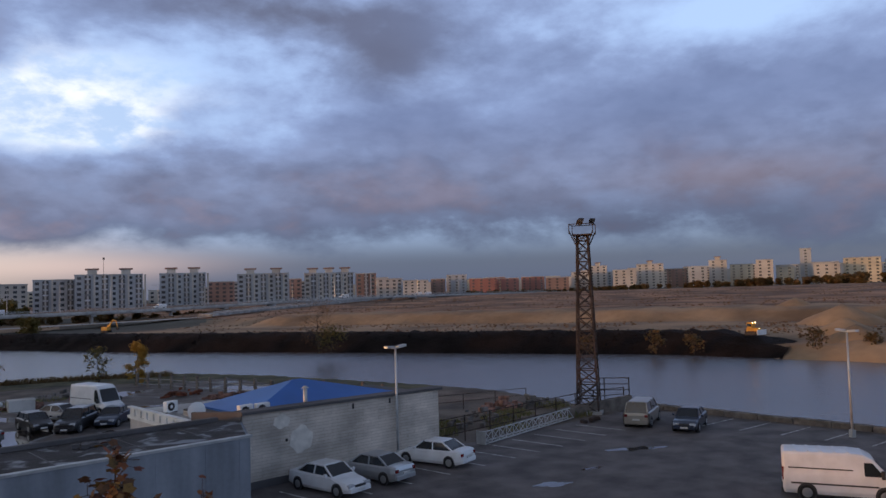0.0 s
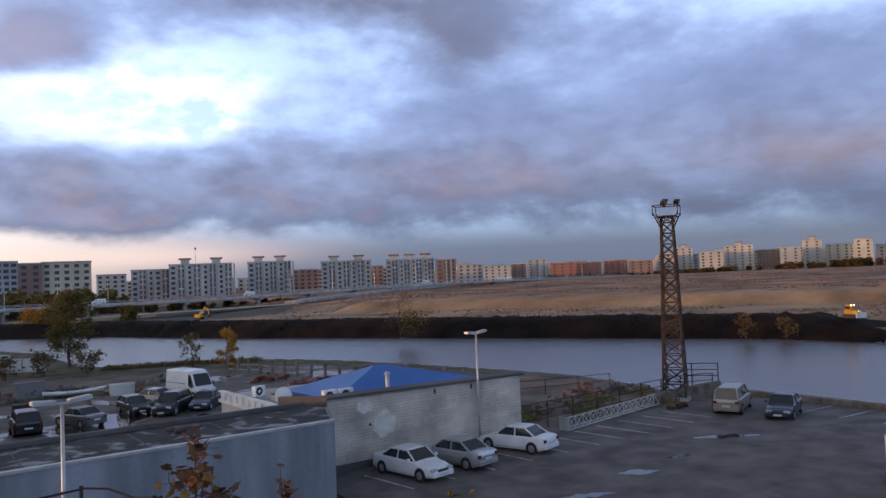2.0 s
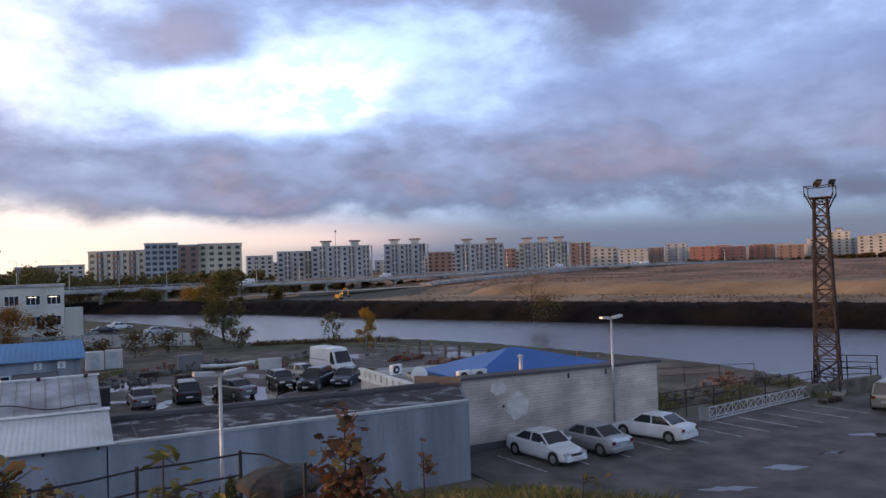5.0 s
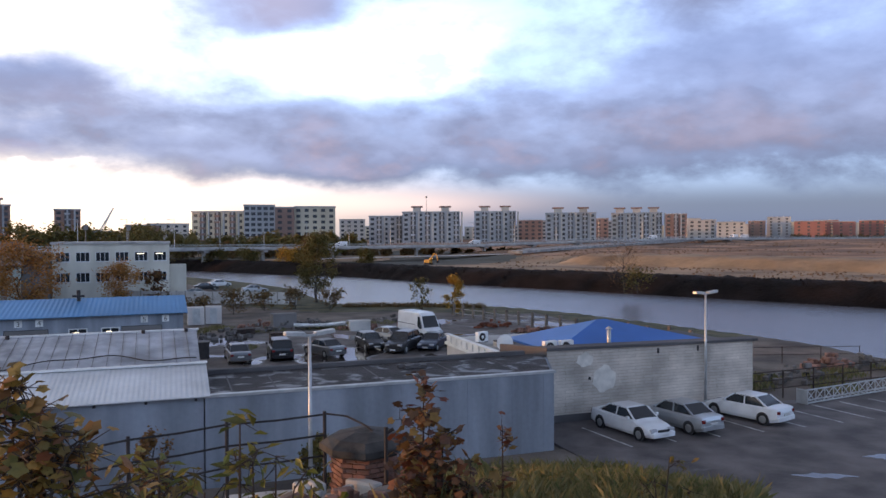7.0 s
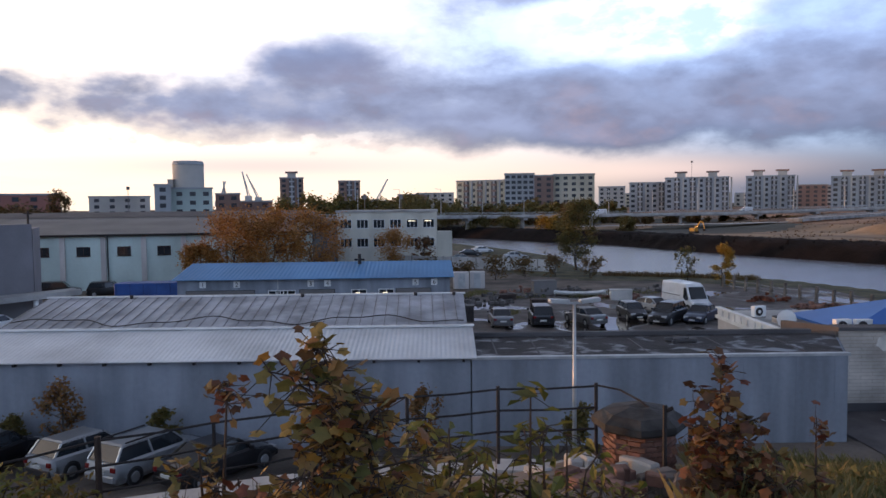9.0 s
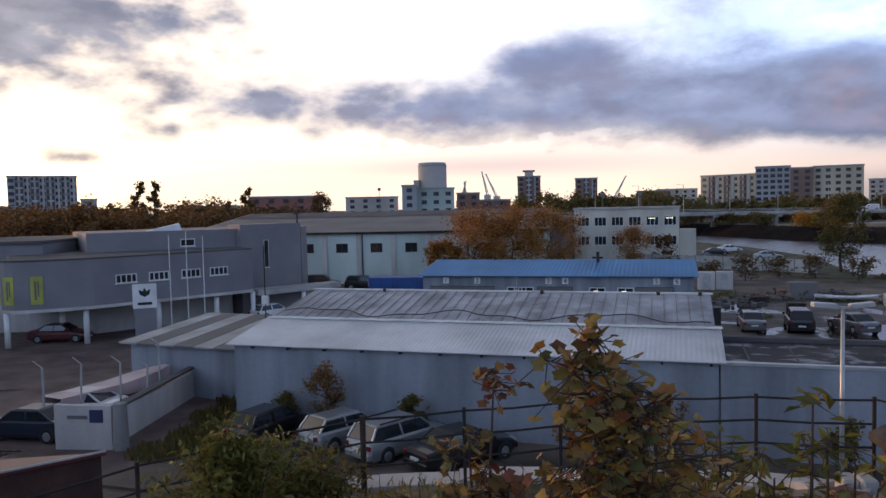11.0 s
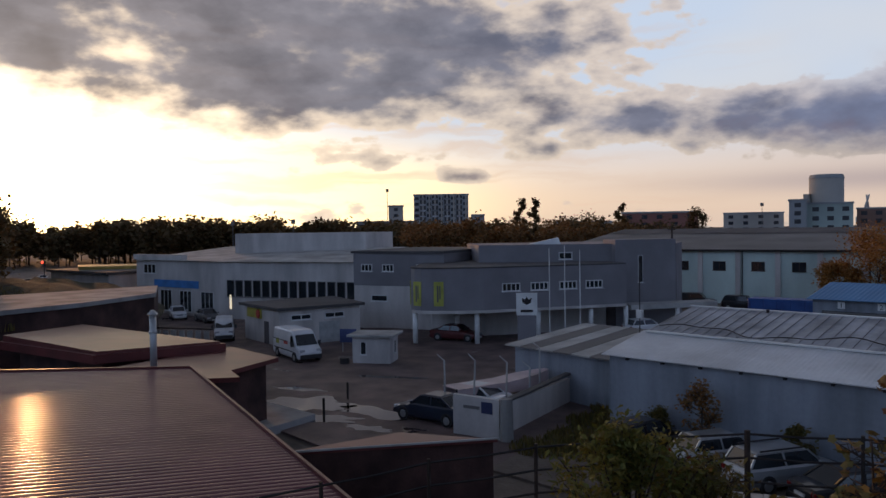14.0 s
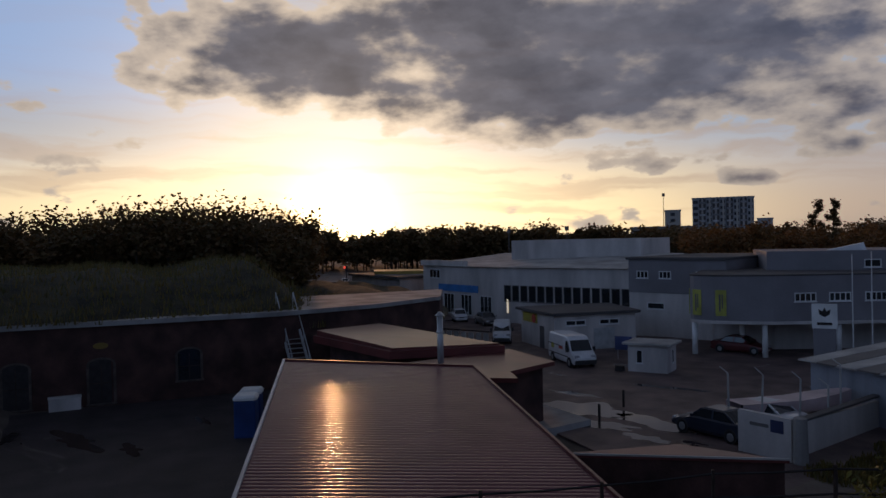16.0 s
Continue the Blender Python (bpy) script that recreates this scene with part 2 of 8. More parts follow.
ASPHALT = wet_ground("wet_asphalt", (0.118, 0.102, 0.098), 0.25, 0.30, 0.13)
YARD = wet_ground("wet_gravel_yard", (0.105, 0.088, 0.078), 0.40, 0.47, 0.12)
PAD = wet_ground("rain_soaked_court", (0.135, 0.094, 0.085), 0.30, 0.36, 0.22, 0.7)
# wet court ground again, darker: shade before the fort put into the colour
FORTYARD = wet_ground("shade_darkened_fort_yard", (0.034, 0.026, 0.027), 0.34, 0.40, 0.12)
DIRT = mat("bare_dirt", (0.13, 0.105, 0.085), 0.95, var=0.35, scale=0.25, fine=5, bump=0.8, dist=0.06)
GRASSY = mat("rough_grass", (0.060, 0.072, 0.028), 0.95, var=0.4, scale=0.35, fine=6, bump=0.9, dist=0.08, col2=(0.12, 0.105, 0.05))
BLACKSOIL = mat("black_dredged_soil", (0.011, 0.0075, 0.007), 0.98, var=0.4, scale=0.2, fine=2.2, bump=1.0, dist=0.3, spec=0.15)
SAND = mat("sand_fill", (0.30, 0.205, 0.125), 0.95, var=0.36, scale=0.06, fine=0.6, bump=0.7, dist=0.25, col2=(0.36, 0.245, 0.145))
FIELD = mat("dry_grass_field", (0.30, 0.158, 0.085), 0.95, var=0.5, scale=0.05, fine=0.5, bump=0.9, dist=0.3, col2=(0.36, 0.20, 0.11))
FARLAND = mat("far_scrub", (0.055, 0.05, 0.035), 0.95, var=0.35, scale=0.02, fine=0.3, bump=0.6, dist=0.5)
CONC = mat("grey_concrete", (0.30, 0.29, 0.28), 0.9, var=0.22, scale=0.5, fine=8, streak=0.3)
DARKCONC = mat("dark_stained_concrete", (0.15, 0.125, 0.105), 0.92, var=0.3, scale=1.5, fine=9)
PALECONC = mat("pale_concrete", (0.42, 0.41, 0.39), 0.88, var=0.2, scale=0.4, fine=7)
BLUEGREY = mat("blue_grey_render", (0.24, 0.262, 0.30), 0.85, var=0.2, scale=0.7, fine=5, streak=0.12, bump=0.2)
METALSHEET = mat("galvanised_sheet", (0.62, 0.63, 0.64), 0.5, metal=0.08, var=0.14, scale=0.3, fine=4, bump=0.08)
ASBESTOS = mat("grey_roof_sheet", (0.36, 0.37, 0.40), 0.62, metal=0.1, var=0.24, scale=0.7, fine=5, streak=1)
FELT = wet_ground("wet_roofing_felt", (0.030, 0.026, 0.027), 0.38, 0.50, 0.8, 0.9, 0.36)
WHITEBRICK = mat("whitewashed_brick", (0.57, 0.50, 0.43), 0.9, var=0.2, scale=0.5, fine=6, bump=0.4, dist=0.02)


def lay_bricks(mt):
    """Courses and joints on a wall that runs along x."""
    N, L = mt.node_tree.nodes, mt.node_tree.links
    b = N["Principled BSDF"]
    sp = N.new("ShaderNodeSeparateXYZ")
    L.new(N.new("ShaderNodeNewGeometry").outputs["Position"], sp.inputs[0])
    cb = N.new("ShaderNodeCombineXYZ")
    L.new(sp.outputs[0], cb.inputs[0]), L.new(sp.outputs[2], cb.inputs[1])
    br = N.new("ShaderNodeTexBrick")
    L.new(cb.outputs[0], br.inputs["Vector"])
    br.inputs["Scale"].default_value = 1.0
    br.inputs["Brick Width"].default_value, br.inputs["Row Height"].default_value, br.inputs["Mortar Size"].default_value = 1.1, 0.172, 0.012
    br.inputs["Color1"].default_value, br.inputs["Color2"].default_value, br.inputs["Mortar"].default_value = (1, 1, 1, 1), (0.88, 0.87, 0.86, 1), (0.66, 0.64, 0.62, 1)
    old = b.inputs["Base Color"].links[0].from_socket
    mx = N.new("ShaderNodeMix")
    mx.data_type, mx.blend_type = "RGBA", "MULTIPLY"
    mx.inputs[0].default_value = 0.9
    L.new(old, mx.inputs[6]), L.new(br.outputs["Color"], mx.inputs[7])
    L.new(mx.outputs[2], b.inputs["Base Color"])


lay_bricks(WHITEBRICK)
BLUEROOF = mat("blue_profiled_roof", (0.03, 0.13, 0.42), 0.45, metal=0.2, var=0.1, scale=0.3)
LIGHTBLUE = mat("light_blue_roof", (0.10, 0.27, 0.50), 0.45, metal=0.2, var=0.1, scale=0.2)
REDROOF = mat("wine_red_metal_tile", (0.15, 0.055, 0.066), 0.2, metal=0.0, var=0.12, scale=0.4, bump=0.0, spec=0.5)
REDROOF.node_tree.nodes["Principled BSDF"].inputs["IOR"].default_value = 1.28
REDFLAT = mat("red_sheet_roof", (0.13, 0.033, 0.03), 0.38, metal=0.0, var=0.16, scale=0.5, bump=0.05)
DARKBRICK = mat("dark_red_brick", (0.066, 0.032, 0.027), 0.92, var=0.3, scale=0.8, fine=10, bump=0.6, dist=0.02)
BRICK = mat("old_brick", (0.19, 0.092, 0.066), 0.92, var=0.2, scale=4, fine=30, rand=0.25)
MORTAR = mat("mortar", (0.30, 0.27, 0.24), 0.95)
RUST = mat("rusty_steel", (0.05, 0.034, 0.028), 0.85, metal=0.2, var=0.35, scale=2, fine=20)
DARKMETAL = mat("dark_painted_steel", (0.035, 0.03, 0.03), 0.6, metal=0.4, var=0.2, scale=3)
GALV = mat("galvanised_pole", (0.45, 0.46, 0.46), 0.45, metal=0.5, var=0.1, scale=2)
WHITEPAINT = mat("white_paint", (0.72, 0.72, 0.70), 0.6, var=0.1, scale=0.7)
LINEPAINT = mat("worn_road_paint", (0.42, 0.41, 0.39), 0.85, var=0.35, scale=1.5, fine=12)
MINT = mat("mint_render", (0.52, 0.62, 0.58), 0.85, var=0.12, scale=0.2, fine=4, streak=0.3)
CREAM = mat("cream_render", (0.58, 0.55, 0.47), 0.85, var=0.12, scale=0.3, fine=4, streak=0.3)
OFFGREY = mat("mid_grey_render", (0.215, 0.205, 0.22), 0.82, var=0.09, scale=0.3, fine=5)
OFFWHITE = mat("white_render", (0.52, 0.485, 0.46), 0.82, var=0.16, scale=0.5, fine=5, streak=0.25)
DARKROOF = mat("dark_roof_felt", (0.085, 0.08, 0.082), 0.85, var=0.2, scale=0.2, fine=3)
GREYROOF = mat("brown_grey_roof", (0.165, 0.155, 0.15), 0.8, var=0.15, scale=0.15, fine=2)
GLASS = glass("dark_glass")
FRAMEW = mat("white_window_frame", (0.65, 0.65, 0.64), 0.6, var=0.08)
LAMPGLOW = glowing("lit_room", (1.0, 0.85, 0.6), 1.1)
REDLIGHT = glowing("red_signal", (1.0, 0.06, 0.03), 6.0)
WHITELIGHT = glowing("work_light", (1.0, 0.75, 0.4), 7.0)
YELLOW = mat("yellow_paint", (0.50, 0.24, 0.02), 0.5, var=0.15)
BARK = mat("bark", (0.055, 0.043, 0.034), 0.95, var=0.3, scale=3, fine=20)


# ---- mesh helpers ----
class Mesh:
    """Collects boxes, tubes and panels for one mesh."""

    def __init__(self):
        self.v, self.f, self.mi = [], [], []

    def add(self, vs, fs, mi=0):
        o = len(self.v)
        self.v += [tuple(p) for p in vs]
        self.f += [tuple(i + o for i in f) for f in fs]
        self.mi += [mi] * len(fs)
        return self

    def box(self, x0, y0, z0, x1, y1, z1, rz=0.0, c=None, mi=0, bev=0.0):
        if bev:
            b = bev
            prof = [(x0 + b, y0), (x1 - b, y0), (x1, y0 + b), (x1, y1 - b), (x1 - b, y1), (x0 + b, y1), (x0, y1 - b), (x0, y0 + b)]
            inn = [(x0 + b, y0 + b), (x1 - b, y0 + b), (x1 - b, y0 + b), (x1 - b, y1 - b), (x1 - b, y1 - b), (x0 + b, y1 - b), (x0 + b, y1 - b), (x0 + b, y0 + b)]
            vs = [(*p, z0) for p in prof] + [(*p, z1 - b) for p in prof] + [(*p, z1) for p in inn]
            fs = [tuple(range(7, -1, -1)), tuple(range(16, 24))]
            for k in range(8):
                q = (k + 1) % 8
                fs += [(k, q, 8 + q, 8 + k), (8 + k, 8 + q, 16 + q, 16 + k)]
        else:
            vs = [(x, y, z) for z in (z0, z1) for x, y in ((x0, y0), (x1, y0), (x1, y1), (x0, y1))]
            fs = [(3, 2, 1, 0), (4, 5, 6, 7), (0, 1, 5, 4), (1, 2, 6, 5), (2, 3, 7, 6), (3, 0, 4, 7)]
        if rz:
            cx, cy = c if c else ((x0 + x1) / 2, (y0 + y1) / 2)
            ca, sa = math.cos(rz), math.sin(rz)
            vs = [(cx + (x - cx) * ca - (y - cy) * sa, cy + (x - cx) * sa + (y - cy) * ca, z) for x, y, z in vs]
        return self.add(vs, fs, mi)

    def prism(self, poly, z0, z1, mi=0, cap=True):
        n = len(poly)
        za = z1 if isinstance(z1, (list, tuple)) else [z1] * n
        vs = [(x, y, z0) for x, y in poly] + [(x, y, z) for (x, y), z in zip(poly, za)]
        fs = [(k, (k + 1) % n, n + (k + 1) % n, n + k) for k in range(n)]
        if cap:
            fs += [tuple(range(n - 1, -1, -1)), tuple(range(n, 2 * n))]
        return self.add(vs, fs, mi)

    def tube(self, a, b, r0, r1=None, n=8, mi=0, caps=True):
        a, b = Vector(a), Vector(b)
        r1 = r0 if r1 is None else r1
        d = (b - a).normalized()
        u = d.orthogonal().normalized()
        w = d.cross(u)
        vs = [a + (u * math.cos(6.2832 * k / n) + w * math.sin(6.2832 * k / n)) * r0 for k in range(n)]
        vs += [b + (u * math.cos(6.2832 * k / n) + w * math.sin(6.2832 * k / n)) * r1 for k in range(n)]
        fs = [(k, (k + 1) % n, n + (k + 1) % n, n + k) for k in range(n)]
        if caps:
            fs += [tuple(range(n - 1, -1, -1)), tuple(range(n, 2 * n))]
        return self.add(vs, fs, mi)

    def bar(self, a, b, w, h=None):
        """A square bar from a to b."""
        return self.tube(a, b, w * 0.7071, w * 0.7071, 4)

    def data(self, name, mats, smooth=False):
        me = bpy.data.meshes.new(name)
        me.from_pydata(self.v, [], self.f)
        for mt in mats if isinstance(mats, (list, tuple)) else [mats]:
            me.materials.append(mt)
        me.polygons.foreach_set("material_index", self.mi)
        if smooth:
            me.polygons.foreach_set("use_smooth", [True] * len(self.f))
        me.update()
        return me


def part(name, mesh, material, parent, label="", smooth=False):
    ob = new(name, mesh.data(name, material, smooth) if isinstance(mesh, Mesh) else mesh)
    ob.parent = parent
    if label:
        tagged(ob, label)
    return ob


def thing(name, label, category, m=None, group="", kind=""):
    ob = tagged(new(name), label, category, group, kind)
    ob.empty_display_size = 0.2
    if m is not None:
        ob.matrix_basis = m
    return ob


def solid(name, mesh, material, label="", category="", group="", kind="", smooth=False):
    return tagged(new(name, mesh.data(name, material, smooth)), label, category, group, kind)


def placed(me, name, parent, m):
    ob = new(name, me)
    ob.parent = parent
    ob.matrix_basis = m
    return ob


def line_pose(a, b, s, z):
    """At s metres from a towards b, x along the line."""
    a, b = Vector(a), Vector(b)
    d = (b - a).normalized()
    p = a + d * s
    return Matrix.Translation((p.x, p.y, z)) @ Matrix.Rotation(math.atan2(d.y, d.x), 4, "Z")


WINDOWS = {}


def window(parent, m, w, h, panes=2, name="window", glassy=None, frame_m=None, lit=False):
    """A window in a wall that faces -y of m: a frame with bars, a sill, and glass set back in it."""
    key = (round(w, 2), round(h, 2), panes, lit, (glassy or GLASS).name, (frame_m or FRAMEW).name)
    if key not in WINDOWS:
        fr = Mesh()
        t = min(0.08, w * 0.07)
        fr.box(-w / 2, -0.05, 0, -w / 2 + t, 0.02, h).box(w / 2 - t, -0.05, 0, w / 2, 0.02, h)
        fr.box(-w / 2 + t, -0.05, 0, w / 2 - t, 0.02, t).box(-w / 2 + t, -0.05, h - t, w / 2 - t, 0.02, h)
        for k in range(1, panes):
            xx = -w / 2 + w * k / panes
            fr.box(xx - t / 2, -0.045, t, xx + t / 2, 0.02, h - t)
        fr.box(-w / 2 - 0.06, -0.14, -0.06, w / 2 + 0.06, 0.0, -0.004)
        gl = Mesh().box(-w / 2 + t, -0.02, t, w / 2 - t, -0.006, h - t)
        WINDOWS[key] = (fr.data("window_frame", frame_m or FRAMEW), gl.data("pane", LAMPGLOW if lit else (glassy or GLASS)))
    fr, gl = WINDOWS[key]
    ob = placed(fr, name, parent, m)
    placed(gl, "pane", ob, Matrix())
    return ob


# ---- ground ----
NEAR_BANK = [(54.4, -400), (54.4, 10), (54.2, 20), (53.4, 36), (56, 45), (57.5, 54), (56.5, 63), (54.2, 74), (51.0, 88), (46, 100), (42, 106.5), (35, 110), (27, 112), (24, 116), (23.6, 130), (23.5, 152), (17, 174), (7, 202), (-10, 228), (-60, 300), (-260, 420)]
FAR_BANK = [(-240, 460), (-30, 320), (13, 262), (31, 232), (47, 213), (63, 170), (78, 142), (86, 125), (101, 93), (112, 68), (115, 37), (118, -60), (118, -400)]
RIVER = np.array(NEAR_BANK + FAR_BANK, float)


def poly_dist(pts, poly, closed=True):
    d = np.full(len(pts), 1e9)
    n = len(poly)
    for k in range(n if closed else n - 1):
        a, b = poly[k], poly[(k + 1) % n]
        ab = b - a
        t = np.clip(((pts - a) @ ab) / (ab @ ab), 0, 1)
        d = np.minimum(d, np.linalg.norm(pts - a - t[:, None] * ab, axis=1))
    return d


def inside(pts, poly):
    c = np.zeros(len(pts), bool)
    n = len(poly)
    for k in range(n):
        (x0, y0), (x1, y1) = poly[k], poly[(k + 1) % n]
        hit = ((y0 > pts[:, 1]) != (y1 > pts[:, 1])) & (pts[:, 0] < (x1 - x0) * (pts[:, 1] - y0) / (y1 - y0 + 1e-12) + x0)
        c ^= hit
    return c


def wobble(x, y, s):
    return (np.sin(x * s + 1.3 * np.sin(y * s * 0.7)) + np.sin(y * s * 1.3 + 2.1 + np.sin(x * s * 0.9)) + 0.6 * np.sin((x + y) * s * 2.3)) / 2.6


def ground_height(pts):
    """Height and kind of ground: 0 grass, 1 dirt, 2 black soil, 3 sand, 4 dry field, 5 far land."""
    x, y = pts[:, 0], pts[:, 1]
    r = np.hypot(x, y)
    az = np.degrees(np.arctan2(-x, y))
    water = inside(pts, RIVER)
    d = poly_dist(pts, RIVER)
    far = ~water & (poly_dist(pts, np.array(FAR_BANK, float), False) < poly_dist(pts, np.array(NEAR_BANK, float), False))
    z = np.where(water, -1.5 - np.minimum(d * 0.5, 2.5), -1.5 + np.minimum(d * 0.9, 1.42))
    kind = np.where(r < 400, 1, 5)
    kind = np.where(~far & (d < 14) & (y > 60), 0, kind)
    # far side: dark berm, level strip, cut sand face, dry field
    low = np.interp(d, [0, 3, 9, 20, 60], [-1.9, -1.2, -0.2, 0.9, 1.1])
    step = 66.0
    up = np.clip((d - step) / 10, 0, 1)
    high = 3.5 + np.clip((d - step) / 260, 0, 1) * 3.2 + 0.4 * wobble(x, y, 0.045) + 0.2 * wobble(x, y, 0.11)
    zf = low * (1 - up) + high * up
    left = np.clip((y - 190) / 60, 0, 1) * np.clip((150 - x) / 60, 0, 1)
    zf = zf * (1 - left) + np.minimum(zf, 1.4 + 0.4 * wobble(x, y, 0.1)) * left
    z = np.where(far, zf, z)
    kf = np.where(d < 14, 2, np.where(up < 0.99, 3, 4))
    kf = np.where((d < 14) & (y < 62), 3, kf)
    kf = np.where((left > 0.5) & (d > 17), np.where(wobble(x, y, 0.05) > 0.1, 3, 5), kf)
    kind = np.where(far, np.where(r > 640, 5, kf), kind)
    # the hill that the camera stands on, steeper towards the yards
    hill = np.interp(r, [0, 4, 9, 14, 15.2, 20.5, 23], [8.3, 7.9, 6.6, 5.45, 5.1, 0.35, 0.0])
    side = np.clip((az + 8) / 14, 0, 1) * 0.42 + np.clip((az - 26) / 20, 0, 1) * 0.5
    hill -= side * np.clip((r - 5) / 8, 0, 1) * (hill > 0.6)
    hill += 0.14 * wobble(x, y, 1.1) * (r < 14.5) + 0.06 * wobble(x, y, 3.7) * (r < 14.5)
    back = np.clip((-y - 5) / 12, 0, 1) * np.clip((90 - r) / 60, 0, 1)
    hill = np.maximum(hill, 7.5 * back)
    z = np.where((hill > 0.02) & ~far & ~water, np.maximum(hill, z), z)
    kind = np.where((hill > 0.3) & ~far, 0, kind)
    kind = np.where((r < 22) & (az > -16) & (az < 0) & (r > 9.5), 1, kind)
    kind = np.where((r > 14.6) & (r < 23), 1, kind)
    # land behind the fort and on to the horizon
    z = np.where(~far & ~water & (r > 300), np.minimum(z, 0.0) + np.clip((r - 300) / 600, 0, 1) * 2.0, z)
    return z, kind


def build_ground():
    az = np.concatenate([np.arange(-80, 110, 0.45), np.arange(110, 280, 5.0)])
    rings = np.concatenate([np.arange(0.6, 24, 0.55), 24 * np.exp(np.arange(0, 1.0001, 1 / 260) * math.log(4200 / 24))])
    A, R = np.meshgrid(np.radians(az), rings)
    pts = np.stack([-np.sin(A) * R, np.cos(A) * R], -1).reshape(-1, 2)
    z, kind = ground_height(pts)
    na, nr = len(az), len(rings)
    v = np.column_stack([pts, z]).tolist()
    v.append((0.0, 0.0, 8.3))
    f, mi = [], []
    for i in range(nr - 1):
        for j in range(na):
            k = (j + 1) % na
            f.append((i * na + j, i * na + k, (i + 1) * na + k, (i + 1) * na + j))
            mi.append(int(kind[i * na + j]))
    for j in range(na):
        f.append((len(v) - 1, (j + 1) % na, j))
        mi.append(0)
    me = bpy.data.meshes.new("ground")
    me.from_pydata(v, [], f)
    for mt in (GRASSY, DIRT, BLACKSOIL, SAND, FIELD, FARLAND):
        me.materials.append(mt)
    me.polygons.foreach_set("material_index", mi)
    me.polygons.foreach_set("use_smooth", [True] * len(f))
    me.update()
    tagged(new("ground", me), "uneven ground of grass, dirt, dark soil and dry sandy field", "ground", kind="structure")


build_ground()


def water_material():
    mt = mat("river_water", (0.125, 0.116, 0.124), 0.24, var=0.1, scale=0.02, bump=0.0, spec=0.5)
    nt = mt.node_tree
    N, L = nt.nodes, nt.links
    pos = N.new("ShaderNodeNewGeometry").outputs["Position"]
    mp = N.new("ShaderNodeMapping")
    mp.inputs["Scale"].default_value = (0.8, 0.35, 1)
    L.new(pos, mp.inputs[0])
    n = N.new("ShaderNodeTexNoise")
    n.inputs["Scale"].default_value, n.inputs["Detail"].default_value = 1.3, 4
    L.new(mp.outputs[0], n.inputs["Vector"])
    bp = N.new("ShaderNodeBump")
    bp.inputs["Strength"].default_value, bp.inputs["Distance"].default_value = 0.8, 0.13
    L.new(n.outputs[0], bp.inputs["Height"])
    L.new(bp.outputs[0], N["Principled BSDF"].inputs["Normal"])
    return mt


solid("river_water", Mesh().add([(*p, -1.5) for p in RIVER], [tuple(range(len(RIVER)))]), water_material(),
      "calm dark river water mirroring the clouds", "river", kind="structure")

# paved lots lie just over the ground
solid("parking_lot", Mesh().prism([(17.3, 22.5), (54.0, -30), (54.0, 35.6), (33.2, 36.3), (17.3, 36.3)], -0.2, 0.03), ASPHALT,
      "wet patched asphalt of the riverside car park", "car park", kind="structure")
solid("back_yard", Mesh().prism([(2, 45), (24, 45), (44, 60), (44, 88), (26, 92), (4, 82), (-1, 60)], -0.2, 0.035), YARD,
      "muddy gravel yard with puddles", "yard", kind="structure")
solid("lower_court", Mesh().prism([(-21, 24), (-24, 38), (-32, 44), (-42, 62), (-62, 48), (-98, 42), (-98, 20), (-52, 22), (-36, 21), (-22, 20)], -0.2, 0.03), PAD,
      "rain-soaked court with wide puddles", "yard", kind="structure")
solid("wall_lane", Mesh().prism([(-22, 23.2), (17.2, 23.2), (17.2, 31.7), (-22, 31.7)], -0.2, 0.025), DIRT,
      "bare dirt lane along the long wall", "lane", kind="structure")
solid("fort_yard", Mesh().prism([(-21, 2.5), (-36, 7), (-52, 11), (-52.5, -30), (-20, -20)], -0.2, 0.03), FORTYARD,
      "wet yard before the fort, its colour darkened for shade", "yard", kind="structure")

PUDDLE = mat("puddle_water", (0.05, 0.04, 0.036), 0.05, var=0.15, scale=1.0, bump=0.0, spec=0.5)


def puddle(x, y, rx, ry, a, seed, z=0.034):
    """A shallow puddle with a ragged shore."""
    rnd = random.Random(seed)
    ph = [rnd.uniform(0, 6.28) for _ in range(5)]
    rim = []
    for k in range(56):
        t = k * 6.2832 / 56
        w = 1 + sum(.20 / (j + 1) ** .5 * math.sin((j * 2 + 2) * t + ph[j]) for j in range(5))
        px, py = rx * w * math.cos(t), ry * w * math.sin(t)
        rim.append((x + px * math.cos(a) - py * math.sin(a), y + px * math.sin(a) + py * math.cos(a), z))
    n = len(rim)
    solid("puddle", Mesh().add([(x, y, z)] + rim + [(p, q, z - .02) for p, q, _ in rim], [(0, 1 + k, 1 + (k + 1) % n) for k in range(n)] + [(1 + k, 1 + n + k, 1 + n + (k + 1) % n, 1 + (k + 1) % n) for k in range(n)]), PUDDLE, "still rain puddle mirroring the sky", "puddle", "puddles")


